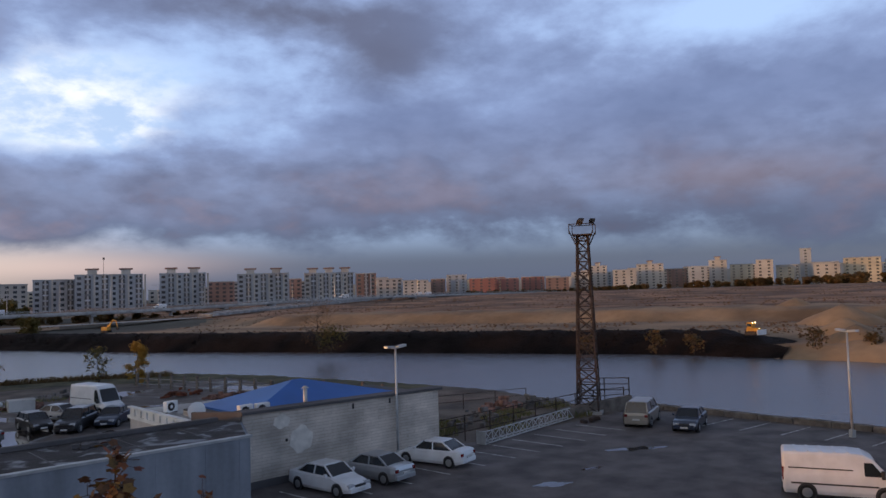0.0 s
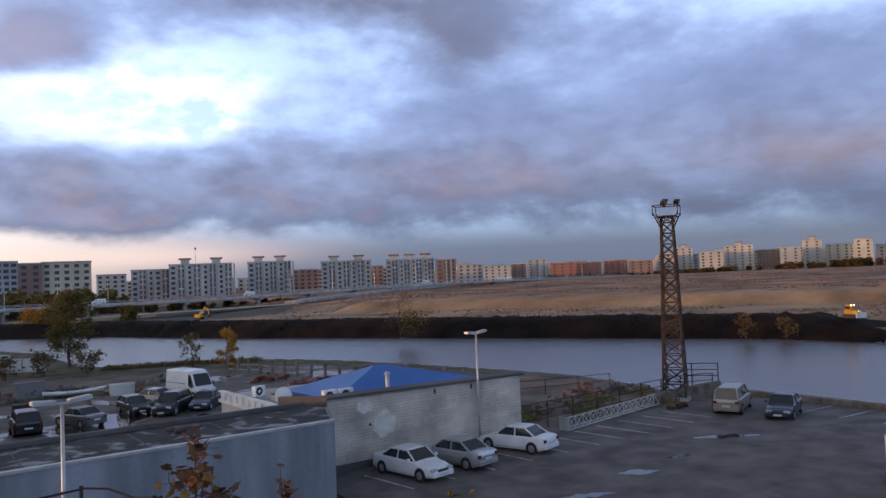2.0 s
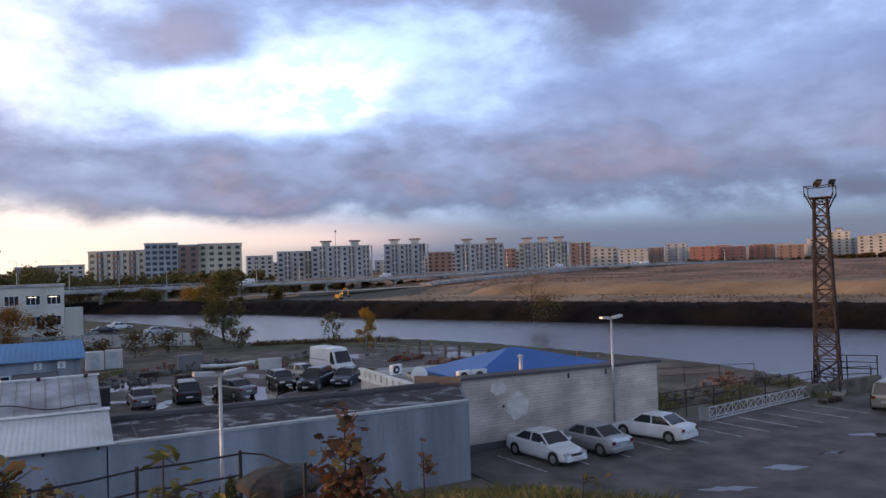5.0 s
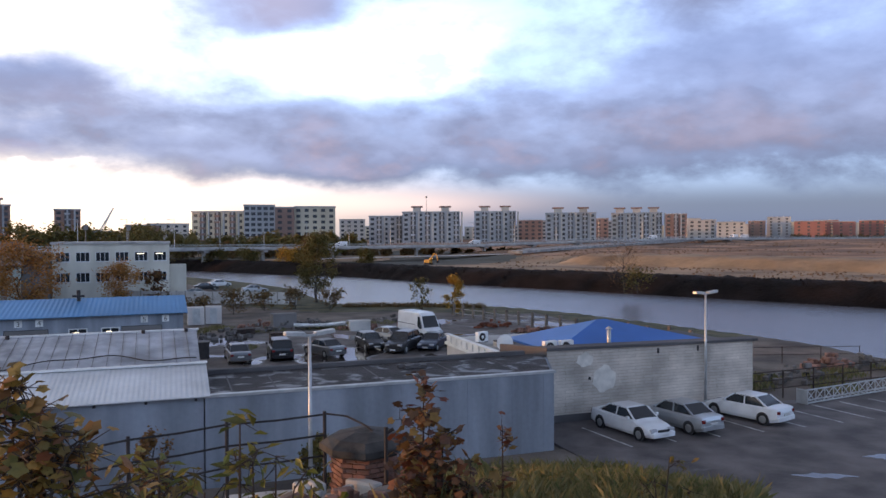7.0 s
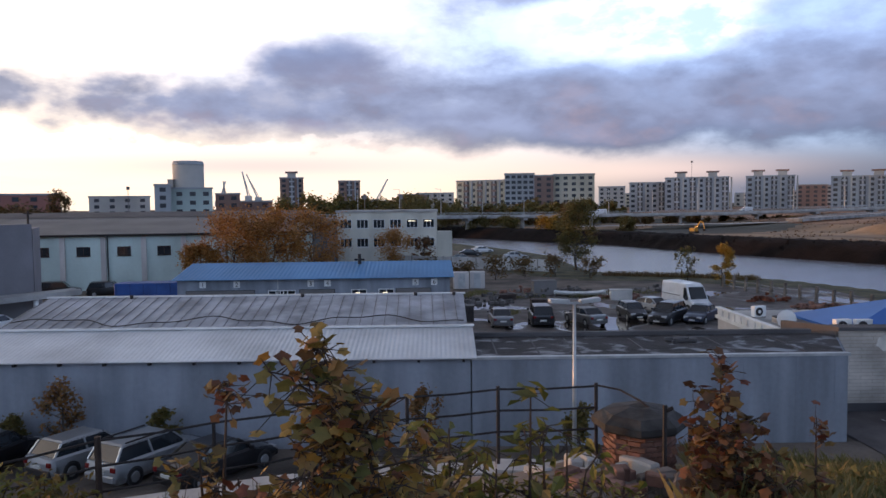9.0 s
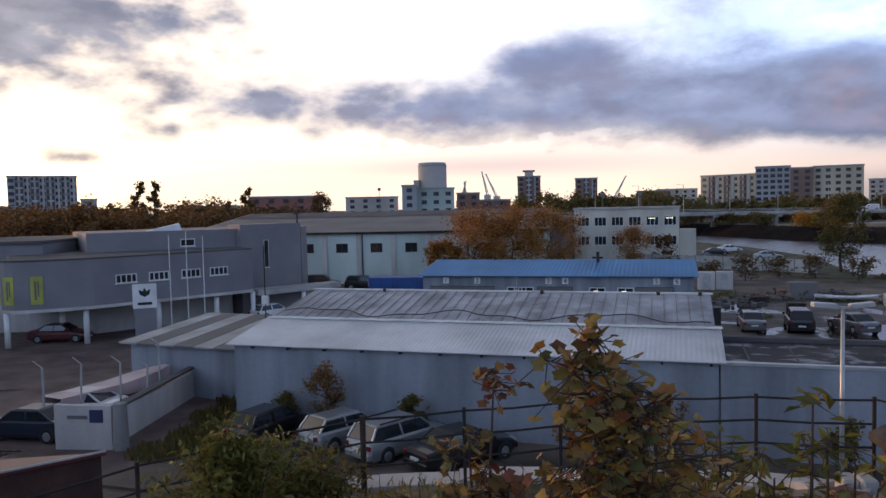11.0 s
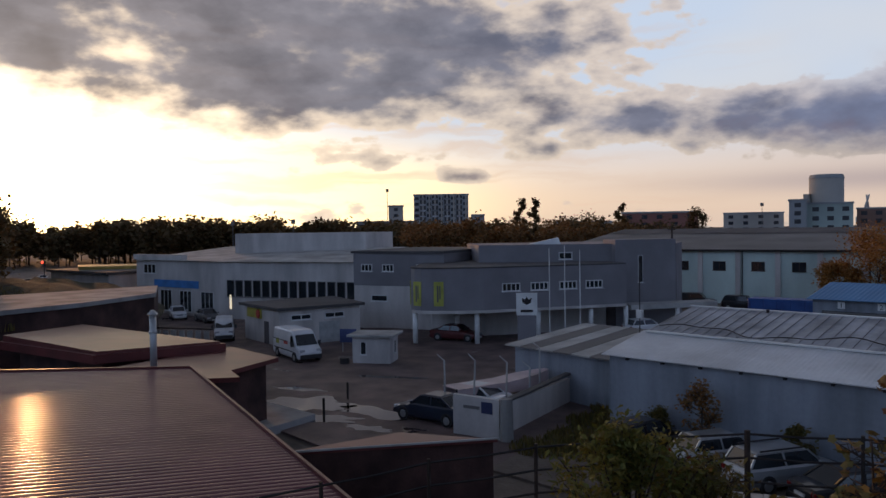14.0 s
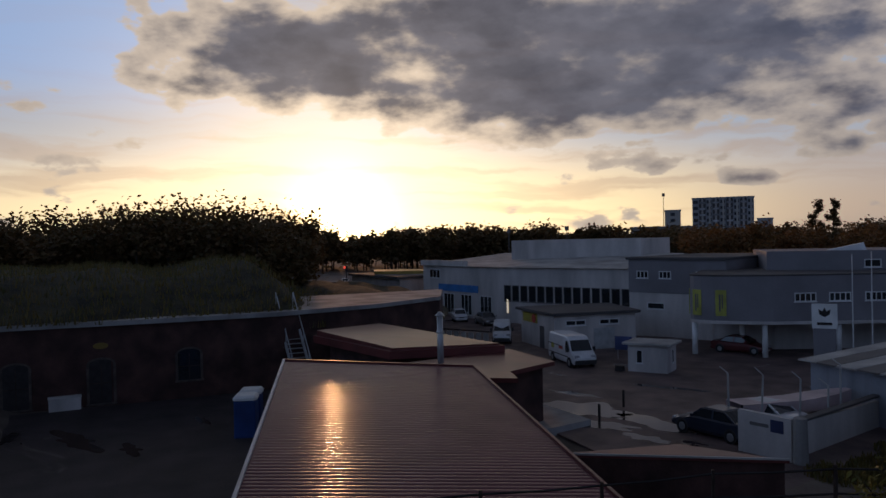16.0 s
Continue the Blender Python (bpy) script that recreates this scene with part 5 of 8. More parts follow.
Z = 0.035
car("sedan", P_WHITE, pose(21.9, 33.2, Z, 0, 0, -82), "white older sedan parked nose out at the brick wall")
car("sedan", P_SILVER, pose(24.9, 33.4, Z, 0, 0, 100), "silver sedan parked nose to the brick wall")
car("sedan", P_WHITE, pose(29.5, 33.6, Z, 0, 0, 106), "white sedan with a dark side strip beside the lamp post")
car("minivan", P_BEIGE, pose(48.0, 31.6, Z, 0, 0, 22), "grey-beige people carrier parked by the quay")
car("sedan", P_NAVY, pose(48.3, 28.0, Z, 0, 0, 200), "dark blue sedan parked by the quay, facing the lot")
van(P_WHITE, pose(37.1, 13.9, Z, 0, 0, -65), "white panel van with black trim strips", 5.1, 2.15)
car("hatch", P_SILVER, pose(-14.0, 29.9, Z, 0, 0, 62), "silver hatchback parked at the blue-grey wall", "cars at the long wall")
car("wagon", P_SILVER, pose(-11.3, 29.5, Z, 0, 0, 62), "silver estate car with roof rails at the blue-grey wall", "cars at the long wall", True)
car("sedan", P_BLACK, pose(-8.5, 28.8, Z, 0, 0, 55), "dark grey car half hidden behind saplings", "cars at the long wall")
car("hatch", P_BLACK, pose(-17.6, 29.8, Z, 0, 0, 78), "dark hatchback at the end of the wall", "cars at the long wall")
for shp, colr, x, y, a, lab in (("sedan", P_GREY, 4.9, 63.6, 92, "grey saloon in the back yard"), ("suv", P_BLACK, 8.3, 63.8, 88, "black off-roader in the back yard"),
                                ("sedan", P_GREY, 12.0, 63.8, 110, "grey car behind the lamp post"), ("hatch", P_BLACK, 16.6, 66.4, -86, "black hatchback in the back yard"),
                                ("sedan", P_SILVER, 19.4, 69.6, -60, "silver saloon beside the white van"), ("suv", P_BLACK, 18.9, 63.8, -128, "black off-roader in front of the white van"),
                                ("sedan", P_NAVY, 21.9, 64.2, -128, "dark saloon in the back yard")):
    car(shp, colr, pose(x, y, Z + .01, 0, 0, a), lab, "cars in the back yard")
van(P_WHITE, pose(22.9, 71.2, Z, 0, 0, -76), "white high-roofed van in the back yard", 5.6, 2.6, 1.0)
van(P_WHITE, pose(-50.2, 33.9, Z, 0, 0, -12), "white delivery van with red and green markings", 5.4, 2.3, 1.0, marks=True)
van(P_WHITE, pose(-64.5, 35.6, Z, 0, 0, -30), "white minibus with dark side windows", 4.8, 1.95, .9, side_windows=True)
van(P_WHITE, pose(-89.5, 38.6, Z, 0, 0, 150), "white van at the showroom", 5.3, 2.2, 1.0)
car("sedan", P_GREY, pose(-78.5, 41.4, Z, 0, 0, -10), "grey saloon before the showroom", "cars in the court")
car("hatch", P_WHITE, pose(-84, 40.6, Z, 0, 0, -20), "white hatchback before the showroom", "cars in the court")
car("sedan", P_NAVY, pose(-28.3, 27.4, Z, 0, 0, 186), "dark saloon beside the white sign wall", "cars in the court")
car("sedan", P_WHITE, pose(-28.6, 30.6, Z, 0, 0, 188), "white saloon behind the white wall", "cars in the court")
car("sedan", P_RED, pose(-47.2, 48.8, Z, 0, 0, 20), "dark red saloon under the office", "cars in the court")
car("hatch", P_WHITE, pose(-36.5, 62.8, Z, 0, 0, 70), "white car under the office platform", "cars in the court")
for x, y, a, lab in ((-44, 88.5, 20, "black car by the warehouse"), (-38, 88.0, 15, "dark off-roader by the warehouse"), (-31.5, 86.5, 10, "black van-like car by the container")):
    car("suv", P_BLACK, pose(x, y, 0, 0, 0, a), lab, "cars by the warehouse")
for x, y, a, colr in ((6, 150, 10, P_BLACK), (9, 160, 20, P_WHITE), (14, 140, 5, P_SILVER), (4, 135, 0, P_GREY)):
    car("sedan", colr, pose(x, y, 0, 0, 0, a), "small car parked on the river bank", "cars on the river bank")
cont = thing("blue_container", "blue tarpaulin-covered container beside the workshop", "container", pose(-29.3, 78.5, 0, 0, 0, 6))
part("body", Mesh().box(-3.6, -1.2, .1, 3.6, 1.2, 2.5, bev=.05), mat("blue_tarpaulin", (0.03, 0.09, 0.30), .6), cont)
for k in range(6):
    part("rib", Mesh().box(-3.4 + k * 1.3, -1.24, .15, -3.3 + k * 1.3, -1.2, 2.4), mat("blue_rib", (0.025, 0.07, 0.24), .6) if k == 0 else bpy.data.materials["blue_rib"], cont)


# ---- lamps, tower, poles ----
def street_lamp(x, y, h, a, label):
    l = thing("street_lamp", label, "street lamp", pose(x, y, 0, 0, 0, a), "car park lamps")
    part("base", Mesh().box(-.16, -.16, -.3, .16, .16, .5, bev=.03), GALV, l)
    part("pole", Mesh().tube((0, 0, 0), (0, 0, h - .05), .085, .055, n=10), GALV, l, smooth=True)
    part("bracket", Mesh().box(-.28, -.05, h - .1, .28, .05, h - .03), GALV, l)
    for s, t in ((-1, 4), (1, -6)):
        hd = part("lamp_head", Mesh().box(-.36, -.16, -.06, .36, .16, .07, bev=.03), GALV, l)
        hd.matrix_basis = pose(s * .55, 0, h + .02, 0, t, 0)
        part("lens", Mesh().box(-.3, -.12, -.075, .3, .12, -.061), HEADLAMP, hd)


street_lamp(28.6, 35.9, 6.75, 12, "tall galvanised lamp post with twin heads")
street_lamp(4.5, 26.9, 6.65, 8, "tall galvanised lamp post with twin heads before the blue-grey wall")
street_lamp(51.6, 18.6, 6.75, 60, "tall galvanised lamp post with twin heads by the quay")


def lattice_tower():
    t = thing("floodlight_tower", "rusty lattice floodlight tower by the river", "lattice tower", pose(49.9, 37.8, 0, 0, 0, 30))
    H, b0, b1 = 14.2, .85, .42

    def c(z, i):
        s = b0 + (b1 - b0) * z / H
        return Vector(((-1, 1, 1, -1)[i] * s, (-1, -1, 1, 1)[i] * s, z))
    for i in range(4):
        part("leg", Mesh().bar(c(-.2, i), c(H, i), .13), RUST, t)
    zs = [0.0]
    while zs[-1] < H - .4:
        zs.append(zs[-1] + 1.15 - .35 * zs[-1] / H)
    zs[-1] = H
    for a, b in zip(zs, zs[1:]):
        for i in range(4):
            j = (i + 1) % 4
            part("brace", Mesh().bar(c(a, i), c(b, j), .075), RUST, t)
            part("brace", Mesh().bar(c(a, j), c(b, i), .06), RUST, t)
            part("tie", Mesh().bar(c(b, i), c(b, j), .07), RUST, t)
    part("platform", Mesh().box(-.75, -.75, H, .75, .75, H + .1), RUST, t)
    for i in range(4):
        x, y = (-.95, .95, .95, -.95)[i], (-.95, -.95, .95, .95)[i]
        part("bracket", Mesh().bar((x * .45, y * .45, H - .9), (x, y, H + .35), .09), RUST, t)
        part("rail", Mesh().bar((x, y, H + .9), ((-.95, .95, .95, -.95)[(i + 1) % 4], (-.95, -.95, .95, .95)[(i + 1) % 4], H + .9), .06), RUST, t)
        part("post", Mesh().bar((x, y, H + .1), (x, y, H + .9), .06), RUST, t)
    for x, y in ((-.75, .2), (.1, -.6), (.6, .5)):
        f = part("floodlight", Mesh().tube((x, y, H + 1.25), (x + .1, y - .35, H + 1.1), .16, .3, n=12), DARKMETAL, t)
        part("yoke", Mesh().bar((x, y, H + .85), (x, y, H + 1.25), .07), RUST, f)
    part("footing", Mesh().box(-1.1, -1.1, -.3, 1.1, 1.1, .15), CONC, t)


lattice_tower()


def pole(x, y, h, r, label, mt=DARKMETAL, z=0.0, name="pole"):
    p = thing(name, label, "pole", pose(x, y, z))
    part("shaft", Mesh().tube((0, 0, -.3), (0, 0, h), r, r * .7, n=8), mt, p)
    part("cross_arm", Mesh().box(-.5, -.04, h - .4, .5, .04, h - .3), mt, p)
    return p


pole(-47.0, 88.0, 9.9, .16, "dark wooden utility pole by the warehouse")
for x, y, h in ((-38.6, 51.2, 8.2), (-37.9, 52.4, 8.4), (-37.2, 53.6, 8.0)):
    p = thing("flagpole", "slim white flagpole before the office", "flagpole", pose(x, y, 0, 1.5, 1.0), "office flagpoles")
    part("mast", Mesh().tube((0, 0, 0), (0, 0, h), .06, .03, n=8), WHITEPAINT, p)
    part("finial", Mesh().tube((0, 0, h), (0, 0, h + .12), .05, .01, n=8), GALV, p)
m_ = thing("wind_mast", "thin mast with a white box beside the lean-to", "mast", pose(-24.2, 41, 3.3))
part("mast", Mesh().tube((0, 0, 0), (0, 0, 4.6), .035, n=6), DARKMETAL, m_)
part("box", Mesh().box(-.2, -.12, 1.1, .2, .12, 1.6, bev=.02), WHITEPAINT, m_)

# ---- quay side: fences, truss, rubble ----
def rail_fence(name, label, pts, h, rails, mt, rr=.035, pr=.05, group=""):
    f = thing(name, label, "fence", None, group)
    for p in pts:
        part("post", Mesh().tube((p[0], p[1], p[2] - .4), (p[0], p[1], p[2] + h + .05), pr, n=6), mt, f)
    for a, b in zip(pts, pts[1:]):
        for k in range(rails):
            z = h * (1 - k / rails * .98)
            part("rail", Mesh().tube((a[0], a[1], a[2] + z), (b[0], b[1], b[2] + z), rr, n=6), mt, f)
    return f


rail_fence("dark_fence", "rusty steel railing beside the car park", [(33 + k * 2.55, 37.2 + .12 * k, 0) for k in range(8)] + [(53.6, 37.0, 0)], 1.6, 3, RUST)
rail_fence("corner_fence", "rusty railing above the quay corner", [(51.2, 39.5, .9), (52.6, 38.2, .9), (53.8, 36.6, .9)], 1.5, 3, RUST)
solid("corner_wall", Mesh().prism([(46.5, 37.8), (53.9, 36.4), (54.3, 36.9), (47, 38.4)], -.3, [.5, .95, .95, .6]), DARKCONC, "low broken concrete wall at the quay corner", "wall")
rail_fence("inner_fence", "thin railing across the waste ground", [(36 + k * 3, 50 - k * .9, 0) for k in range(6)], 1.2, 2, RUST, .025, .04)
tr = thing("steel_truss", "pale grey lattice truss lying on the asphalt", "truss", pose(35.0, 34.9, .05, 0, 0, 9))
for y, z in ((0, .06), (.55, .06), (.27, .75)):
    part("chord", Mesh().tube((0, y, z), (11.6, y, z), .05, n=6), GALV, tr)
for k in range(14):
    x = k * .83
    for a, b in (((x, 0, .06), (x + .41, .27, .75)), ((x + .41, .27, .75), (x + .83, 0, .06)), ((x, .55, .06), (x + .41, .27, .75)), ((x, 0, .06), (x, .55, .06))):
        part("web", Mesh().tube(a, b, .028, n=5), GALV, tr)
part("end_plate", Mesh().box(-.06, -.1, 0, .0, .65, .85), GALV, tr)


def rubble(x, y, r, n, s, mt, label, seed, z=0.0, squash=.6):
    rnd = random.Random(seed)
    m = Mesh()
    for k in range(n):
        a, d = rnd.random() * 6.28, r * math.sqrt(rnd.random())
        px, py = x + math.cos(a) * d * 1.6, y + math.sin(a) * d * .7
        q = s * (.4 + rnd.random())
        zz = z + max(0, (1 - d / r)) * r * squash * rnd.random()
        m.box(px - q, py - q * .6, zz - .05, px + q, py + q * .6, zz + q * .9, rz=rnd.random() * 3, bev=q * .15)
    return solid("rubble_heap", m, mt, label, "rubble", kind="stuff")


REDRUB = mat("broken_brick", (0.22, 0.115, 0.085), .95, var=.4, scale=1.5, rand=.2)
GREYRUB = mat("grey_debris", (0.15, 0.135, 0.125), .95, var=.45, scale=1.0)
rubble(46.8, 44.6, 1.6, 40, .28, REDRUB, "heap of broken pinkish bricks by the fence", 1)
rubble(50, 43.6, 2.0, 40, .25, GREYRUB, "grey heap of debris by the fence", 2)
rubble(41, 41.5, 2.2, 34, .22, GREYRUB, "scattered debris behind the railing", 8)
for k, (x, y) in enumerate(((34.6, 72.0), (36.2, 71.2), (37.9, 70.2))):
    rubble(x, y, .9, 22, .26, REDRUB, "stack of pinkish broken blocks at the yard edge", 10 + k)
rubble(33.2, 76.5, 1.6, 30, .25, mat("rust_leaves", (.16, .05, .025), .95, var=.4), "low reddish brush heap at the yard edge", 14)
for k, (x, y, mt) in enumerate(((8.5, 82, GREYRUB), (5, 78, GREYRUB), (12, 84.5, GREYRUB), (1.5, 80, GREYRUB), (19, 80.5, REDRUB), (15, 86, GREYRUB), (9.5, 86.5, REDRUB), (24, 86, GREYRUB))):
    rubble(x, y, 1.7, 34, .26, mt, "heap of scrap and timber in the yard", 20 + k)
rubble(46.3, 34.8, .6, 10, .22, RUST, "rusty scrap on the asphalt", 40)
for k in range(17):
    x, y = 33.3 + k * .46 + .012 * k * k, 89.6 - k * 2.05
    p = thing("concrete_post", "short weathered concrete post on the bank", "post", pose(x, y, 0, 2 * math.sin(k * 2.3), 2 * math.cos(k * 1.7), -73), "bank posts")
    part("shaft", Mesh().box(-.15, -.13, -.4, .15, .13, 1.6 + .15 * math.sin(k * 3.1), bev=.03), DARKCONC, p)
    part("rail", Mesh().box(.16, -.02, .95, 1.95, .02, 1.03).box(.16, -.02, .35, 1.95, .02, .43), CONC, p)
cf = thing("concrete_fence", "grey concrete panel fence along the river bank", "fence")
FA_, FB_ = (-8.4, 128.6), (17.4, 113.9)
FN_ = 20
fl_ = (Vector(FB_) - Vector(FA_)).length / FN_
pan = Mesh().box(.1, -.06, -.2, fl_ - .02, .06, 1.75, bev=.02).data("panel", PALECONC)
pst = Mesh().box(-.1, -.1, -.2, .09, .1, 1.85, bev=.02).data("post", CONC)
for k in range(FN_):
    placed(pan, "panel", cf, line_pose(FA_, FB_, k * fl_, 0))
    placed(pst, "post", cf, line_pose(FA_, FB_, k * fl_, 0))
for x, y, a in ((2.5, 92, 4), (4.5, 92.5, -3)):
    b = thing("metal_locker", "pale metal storage cabin in the yard", "cabin", pose(x, y, 0, 0, 0, a))
    part("body", Mesh().box(-.9, -.7, 0, .9, .7, 2.0, bev=.03), OFFWHITE, b)
    part("door", Mesh().box(-.4, -.73, .1, .4, -.702, 1.8), GALV, b)
bt = thing("boat", "upturned white boat on the yard ground", "boat", pose(15.2, 83.2, .35, 0, 0, -3))
hull = Mesh()
vs, n = [], 9
for i in range(11):
    x = -2.8 + i * .56
    ww = .85 * math.sqrt(max(.02, 1 - (x / 2.95) ** 2))
    vs += [(x, math.cos(math.pi * k / (n - 1)) * ww, .1 - math.sin(math.pi * k / (n - 1)) * .38 + .15 * (abs(x) / 2.8) ** 3) for k in range(n)]
hull.add(vs, [(i * n + k, i * n + k + 1, (i + 1) * n + k + 1, (i + 1) * n + k) for i in range(10) for k in range(n - 1)])
part("hull", hull, WHITEPAINT, bt)
part("gunwale", Mesh().box(-2.6, .78, .06, 2.6, .86, .14), DARKMETAL, bt)
part("trestle", Mesh().box(-1.5, -.5, -.35, -1.3, .5, -.2), DARKMETAL, bt)
part("trestle", Mesh().box(1.3, -.5, -.35, 1.5, .5, -.2), DARKMETAL, bt)
for x, y, a, w, h, mt, lab in ((11.5, 84.8, 5, 2.6, 1.5, GREYROOF, "grey covered trailer in the yard"), (18.8, 79.6, -6, 2.2, .95, PALECONC, "pale crate of scrap in the yard"), (9.0, 70.5, 0, 1.4, 1.2, RUST, "rusty steel box in the yard"), (2.3, 66, 0, 1.0, 1.3, DARKMETAL, "black bin in the yard"), (6.8, 80.5, 20, 2.0, .5, RUST, "rusty sheet stack in the yard")):
    b = thing("yard_box", lab, "crate", pose(x, y, .04, 0, 0, a))
    part("body", Mesh().box(-w / 2, -.7, 0, w / 2, .7, h, bev=.04), mt, b)
    part("lid", Mesh().box(-w / 2 - .04, -.74, h + .004, w / 2 + .04, .74, h + .08), mt, b)

# ---- court: sign wall, white wall, banner boat, small poles ----
sw = thing("white_sign_wall", "short white wall with a small dark sign", "wall")
part("wall", Mesh().prism([(-25.8, 26.2), (-23.3, 26.7), (-23.35, 26.95), (-25.85, 26.45)], -.2, [1.95, 1.9, 1.9, 1.95]), OFFWHITE, sw)
part("sign", Mesh().box(-.3, -.03, 1.2, .3, -.004, 1.75), mat("navy_sign", (.03, .04, .10), .5), sw).matrix_basis = line_pose((-25.8, 26.2), (-23.3, 26.7), 1.9, 0)
part("text_bar", Mesh().box(-1.3, -.03, 1.35, -.4, -.004, 1.5), GREYROOF, sw).matrix_basis = line_pose((-25.8, 26.2), (-23.3, 26.7), 1.9, 0)
part("stone_pillar", Mesh().tube((-23.0, 26.9, -.2), (-23.0, 26.9, 2.0), .34, .28, n=8), CONC, sw)
ww_ = thing("white_garden_wall", "white rendered wall with a dark coping", "wall")
part("wall", Mesh().prism([(-23.6, 27.2), (-26.0, 37.6), (-26.25, 37.55), (-23.85, 27.15)], -.2, [1.55, 1.3, 1.3, 1.55]), OFFWHITE, ww_)
part("coping", Mesh().prism([(-23.5, 27.2), (-25.95, 37.6), (-26.32, 37.55), (-23.9, 27.15)], 1.56, 1.66), DARKROOF, ww_)
for k, (x, y, h) in enumerate(((-27.4, 29.4, 3.0), (-26.4, 30.9, 2.8), (-25.2, 31.4, 2.6), (-26.5, 34, 3.2), (-28, 27.9, 3.1))):
    p = thing("steel_post", "thin pale steel post leaning by the white wall", "post", pose(x, y, 0, 0, 3 - k, 0), "thin posts")
    part("shaft", Mesh().tube((0, 0, -.2), (0, 0, h), .05, n=6), GALV, p)
    part("arm", Mesh().tube((0, 0, h), (-.6, .1, h + .25), .03, n=5), GALV, p)
bn = thing("pink_trailer_boat", "pale pink hull on a frame behind the white wall", "boat", pose(-27.9, 32.2, .5, 0, 0, 78))
vs = []
for i in range(9):
    x = -3.4 + i * .85
    ww = .75 * (1 - max(0, (x - 1.2) / 2.6) ** 2) if x > 1.2 else .75
    vs += [(x, -ww, .95 + .08 * max(0, x)), (x, -ww * .75, .3), (x, 0, .05), (x, ww * .75, .3), (x, ww, .95 + .08 * max(0, x))]
part("hull", Mesh().add(vs, [(i * 5 + k, i * 5 + k + 1, (i + 1) * 5 + k + 1, (i + 1) * 5 + k) for i in range(8) for k in range(4)] + [(i * 5 + 4, i * 5, (i + 1) * 5, (i + 1) * 5 + 4) for i in range(8)]),
     mat("pale_pink_gelcoat", (.55, .44, .45), .5), bn)
part("frame", Mesh().box(-3, -.6, -.45, 3, .6, .02), DARKMETAL, bn)
for x, y in ((-35.6, 27.4), (-33.2, 23.9)):
    p = thing("bollard", "short dark steel bollard in the court", "bollard", pose(x, y, 0))
    part("shaft", Mesh().tube((0, 0, -.2), (0, 0, 1.0), .07, n=8), DARKMETAL, p)
    part("cap", Mesh().tube((0, 0, 1.0), (0, 0, 1.05), .08, .04, n=8), DARKMETAL, p)
nt_ = thing("notice_board", "small blue notice board by the booth", "sign", pose(-49.5, 38.4, 0, 0, 0, 35))
part("board", Mesh().box(-.7, -.04, .8, .7, .04, 1.9), mat("blue_notice", (.05, .07, .18), .5), nt_)
part("leg", Mesh().box(-.5, -.03, 0, -.44, .03, .8), GALV, nt_)
part("leg", Mesh().box(.44, -.03, 0, .5, .03, .8), GALV, nt_)
sg = thing("fence_letters", "open steel sign frame with unreadable pale letters", "sign", pose(-60.5, 29.5, 0, 0, 0, 28))
part("frame", Mesh().box(-3, -.04, 1.9, 3, .04, 2.0).box(-3, -.04, .9, 3, .04, 1.0), DARKMETAL, sg)
for k in range(7):
    part("letter_bar", Mesh().box(-2.7 + k * .8, -.06, 1.05, -2.2 + k * .8, .02, 1.8), PALECONC, sg)
for k in range(6):
    b = thing("portable_toilet" if k < 2 else "pallet", "blue portable toilet cabin with a white roof" if k < 2 else "weathered wooden pallet lying in the fort yard", "toilet cabin" if k < 2 else "pallet",
              pose(-40.1 - 1.5 * k, 6.6 + .55 * k, 0, 0, 0, 70) if k < 2 else pose(-46 + k, -6 - 1.5 * k, .03, 0, 0, 30 * k))
    if k < 2:
        part("cabin", Mesh().box(-.55, -.55, 0, .55, .55, 1.95, bev=.04), mat("blue_plastic", (.02, .06, .22), .5) if k == 0 else bpy.data.materials["blue_plastic"], b)
        part("roof", Mesh().box(-.6, -.6, 1.955, .6, .6, 2.2, bev=.12), WHITEPAINT, b)
        part("door", Mesh().box(-.4, -.58, .1, .4, -.552, 1.85), bpy.data.materials["blue_plastic"], b)
    else:
        for j in range(5):
            part("slat", Mesh().box(-.6, -.5 + j * .22, .1, .6, -.38 + j * .22, .13), GREYROOF, b)
        part("bearer", Mesh().box(-.6, -.5, 0, -.5, .5, .097), GREYROOF, b)
        part("bearer", Mesh().box(.5, -.5, 0, .6, .5, .097), GREYROOF, b)

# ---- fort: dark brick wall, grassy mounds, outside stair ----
# darker copy of the rough grass: the mounds' shade is in the colour
MOUND = mat("shade_darkened_mound_grass", (0.034, 0.036, 0.015), 0.95, var=0.45, scale=0.5, fine=5, bump=1.0, dist=0.15, col2=(0.06, 0.052, 0.024))
fort = thing("brick_fort", "old dark brick fort wall under grassy earth", "fort")
FP = [(-53.5, -60), (-54, -30), (-53.2, -4), (-52.6, 3), (-52.2, 11), (-54.2, 19.2), (-58, 26), (-66, 30), (-66, -60)]
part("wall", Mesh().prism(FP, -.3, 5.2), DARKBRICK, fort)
part("cornice", Mesh().prism([(x + (.25 if x > -60 else 0), y) for x, y in FP], 5.0, 5.3), CONC, fort, "pale stone cornice")
# stone colour set close to the dark brick
FRAMED = mat("dark_stone_surround", (0.085, 0.066, 0.058), .9, var=.25, scale=2)
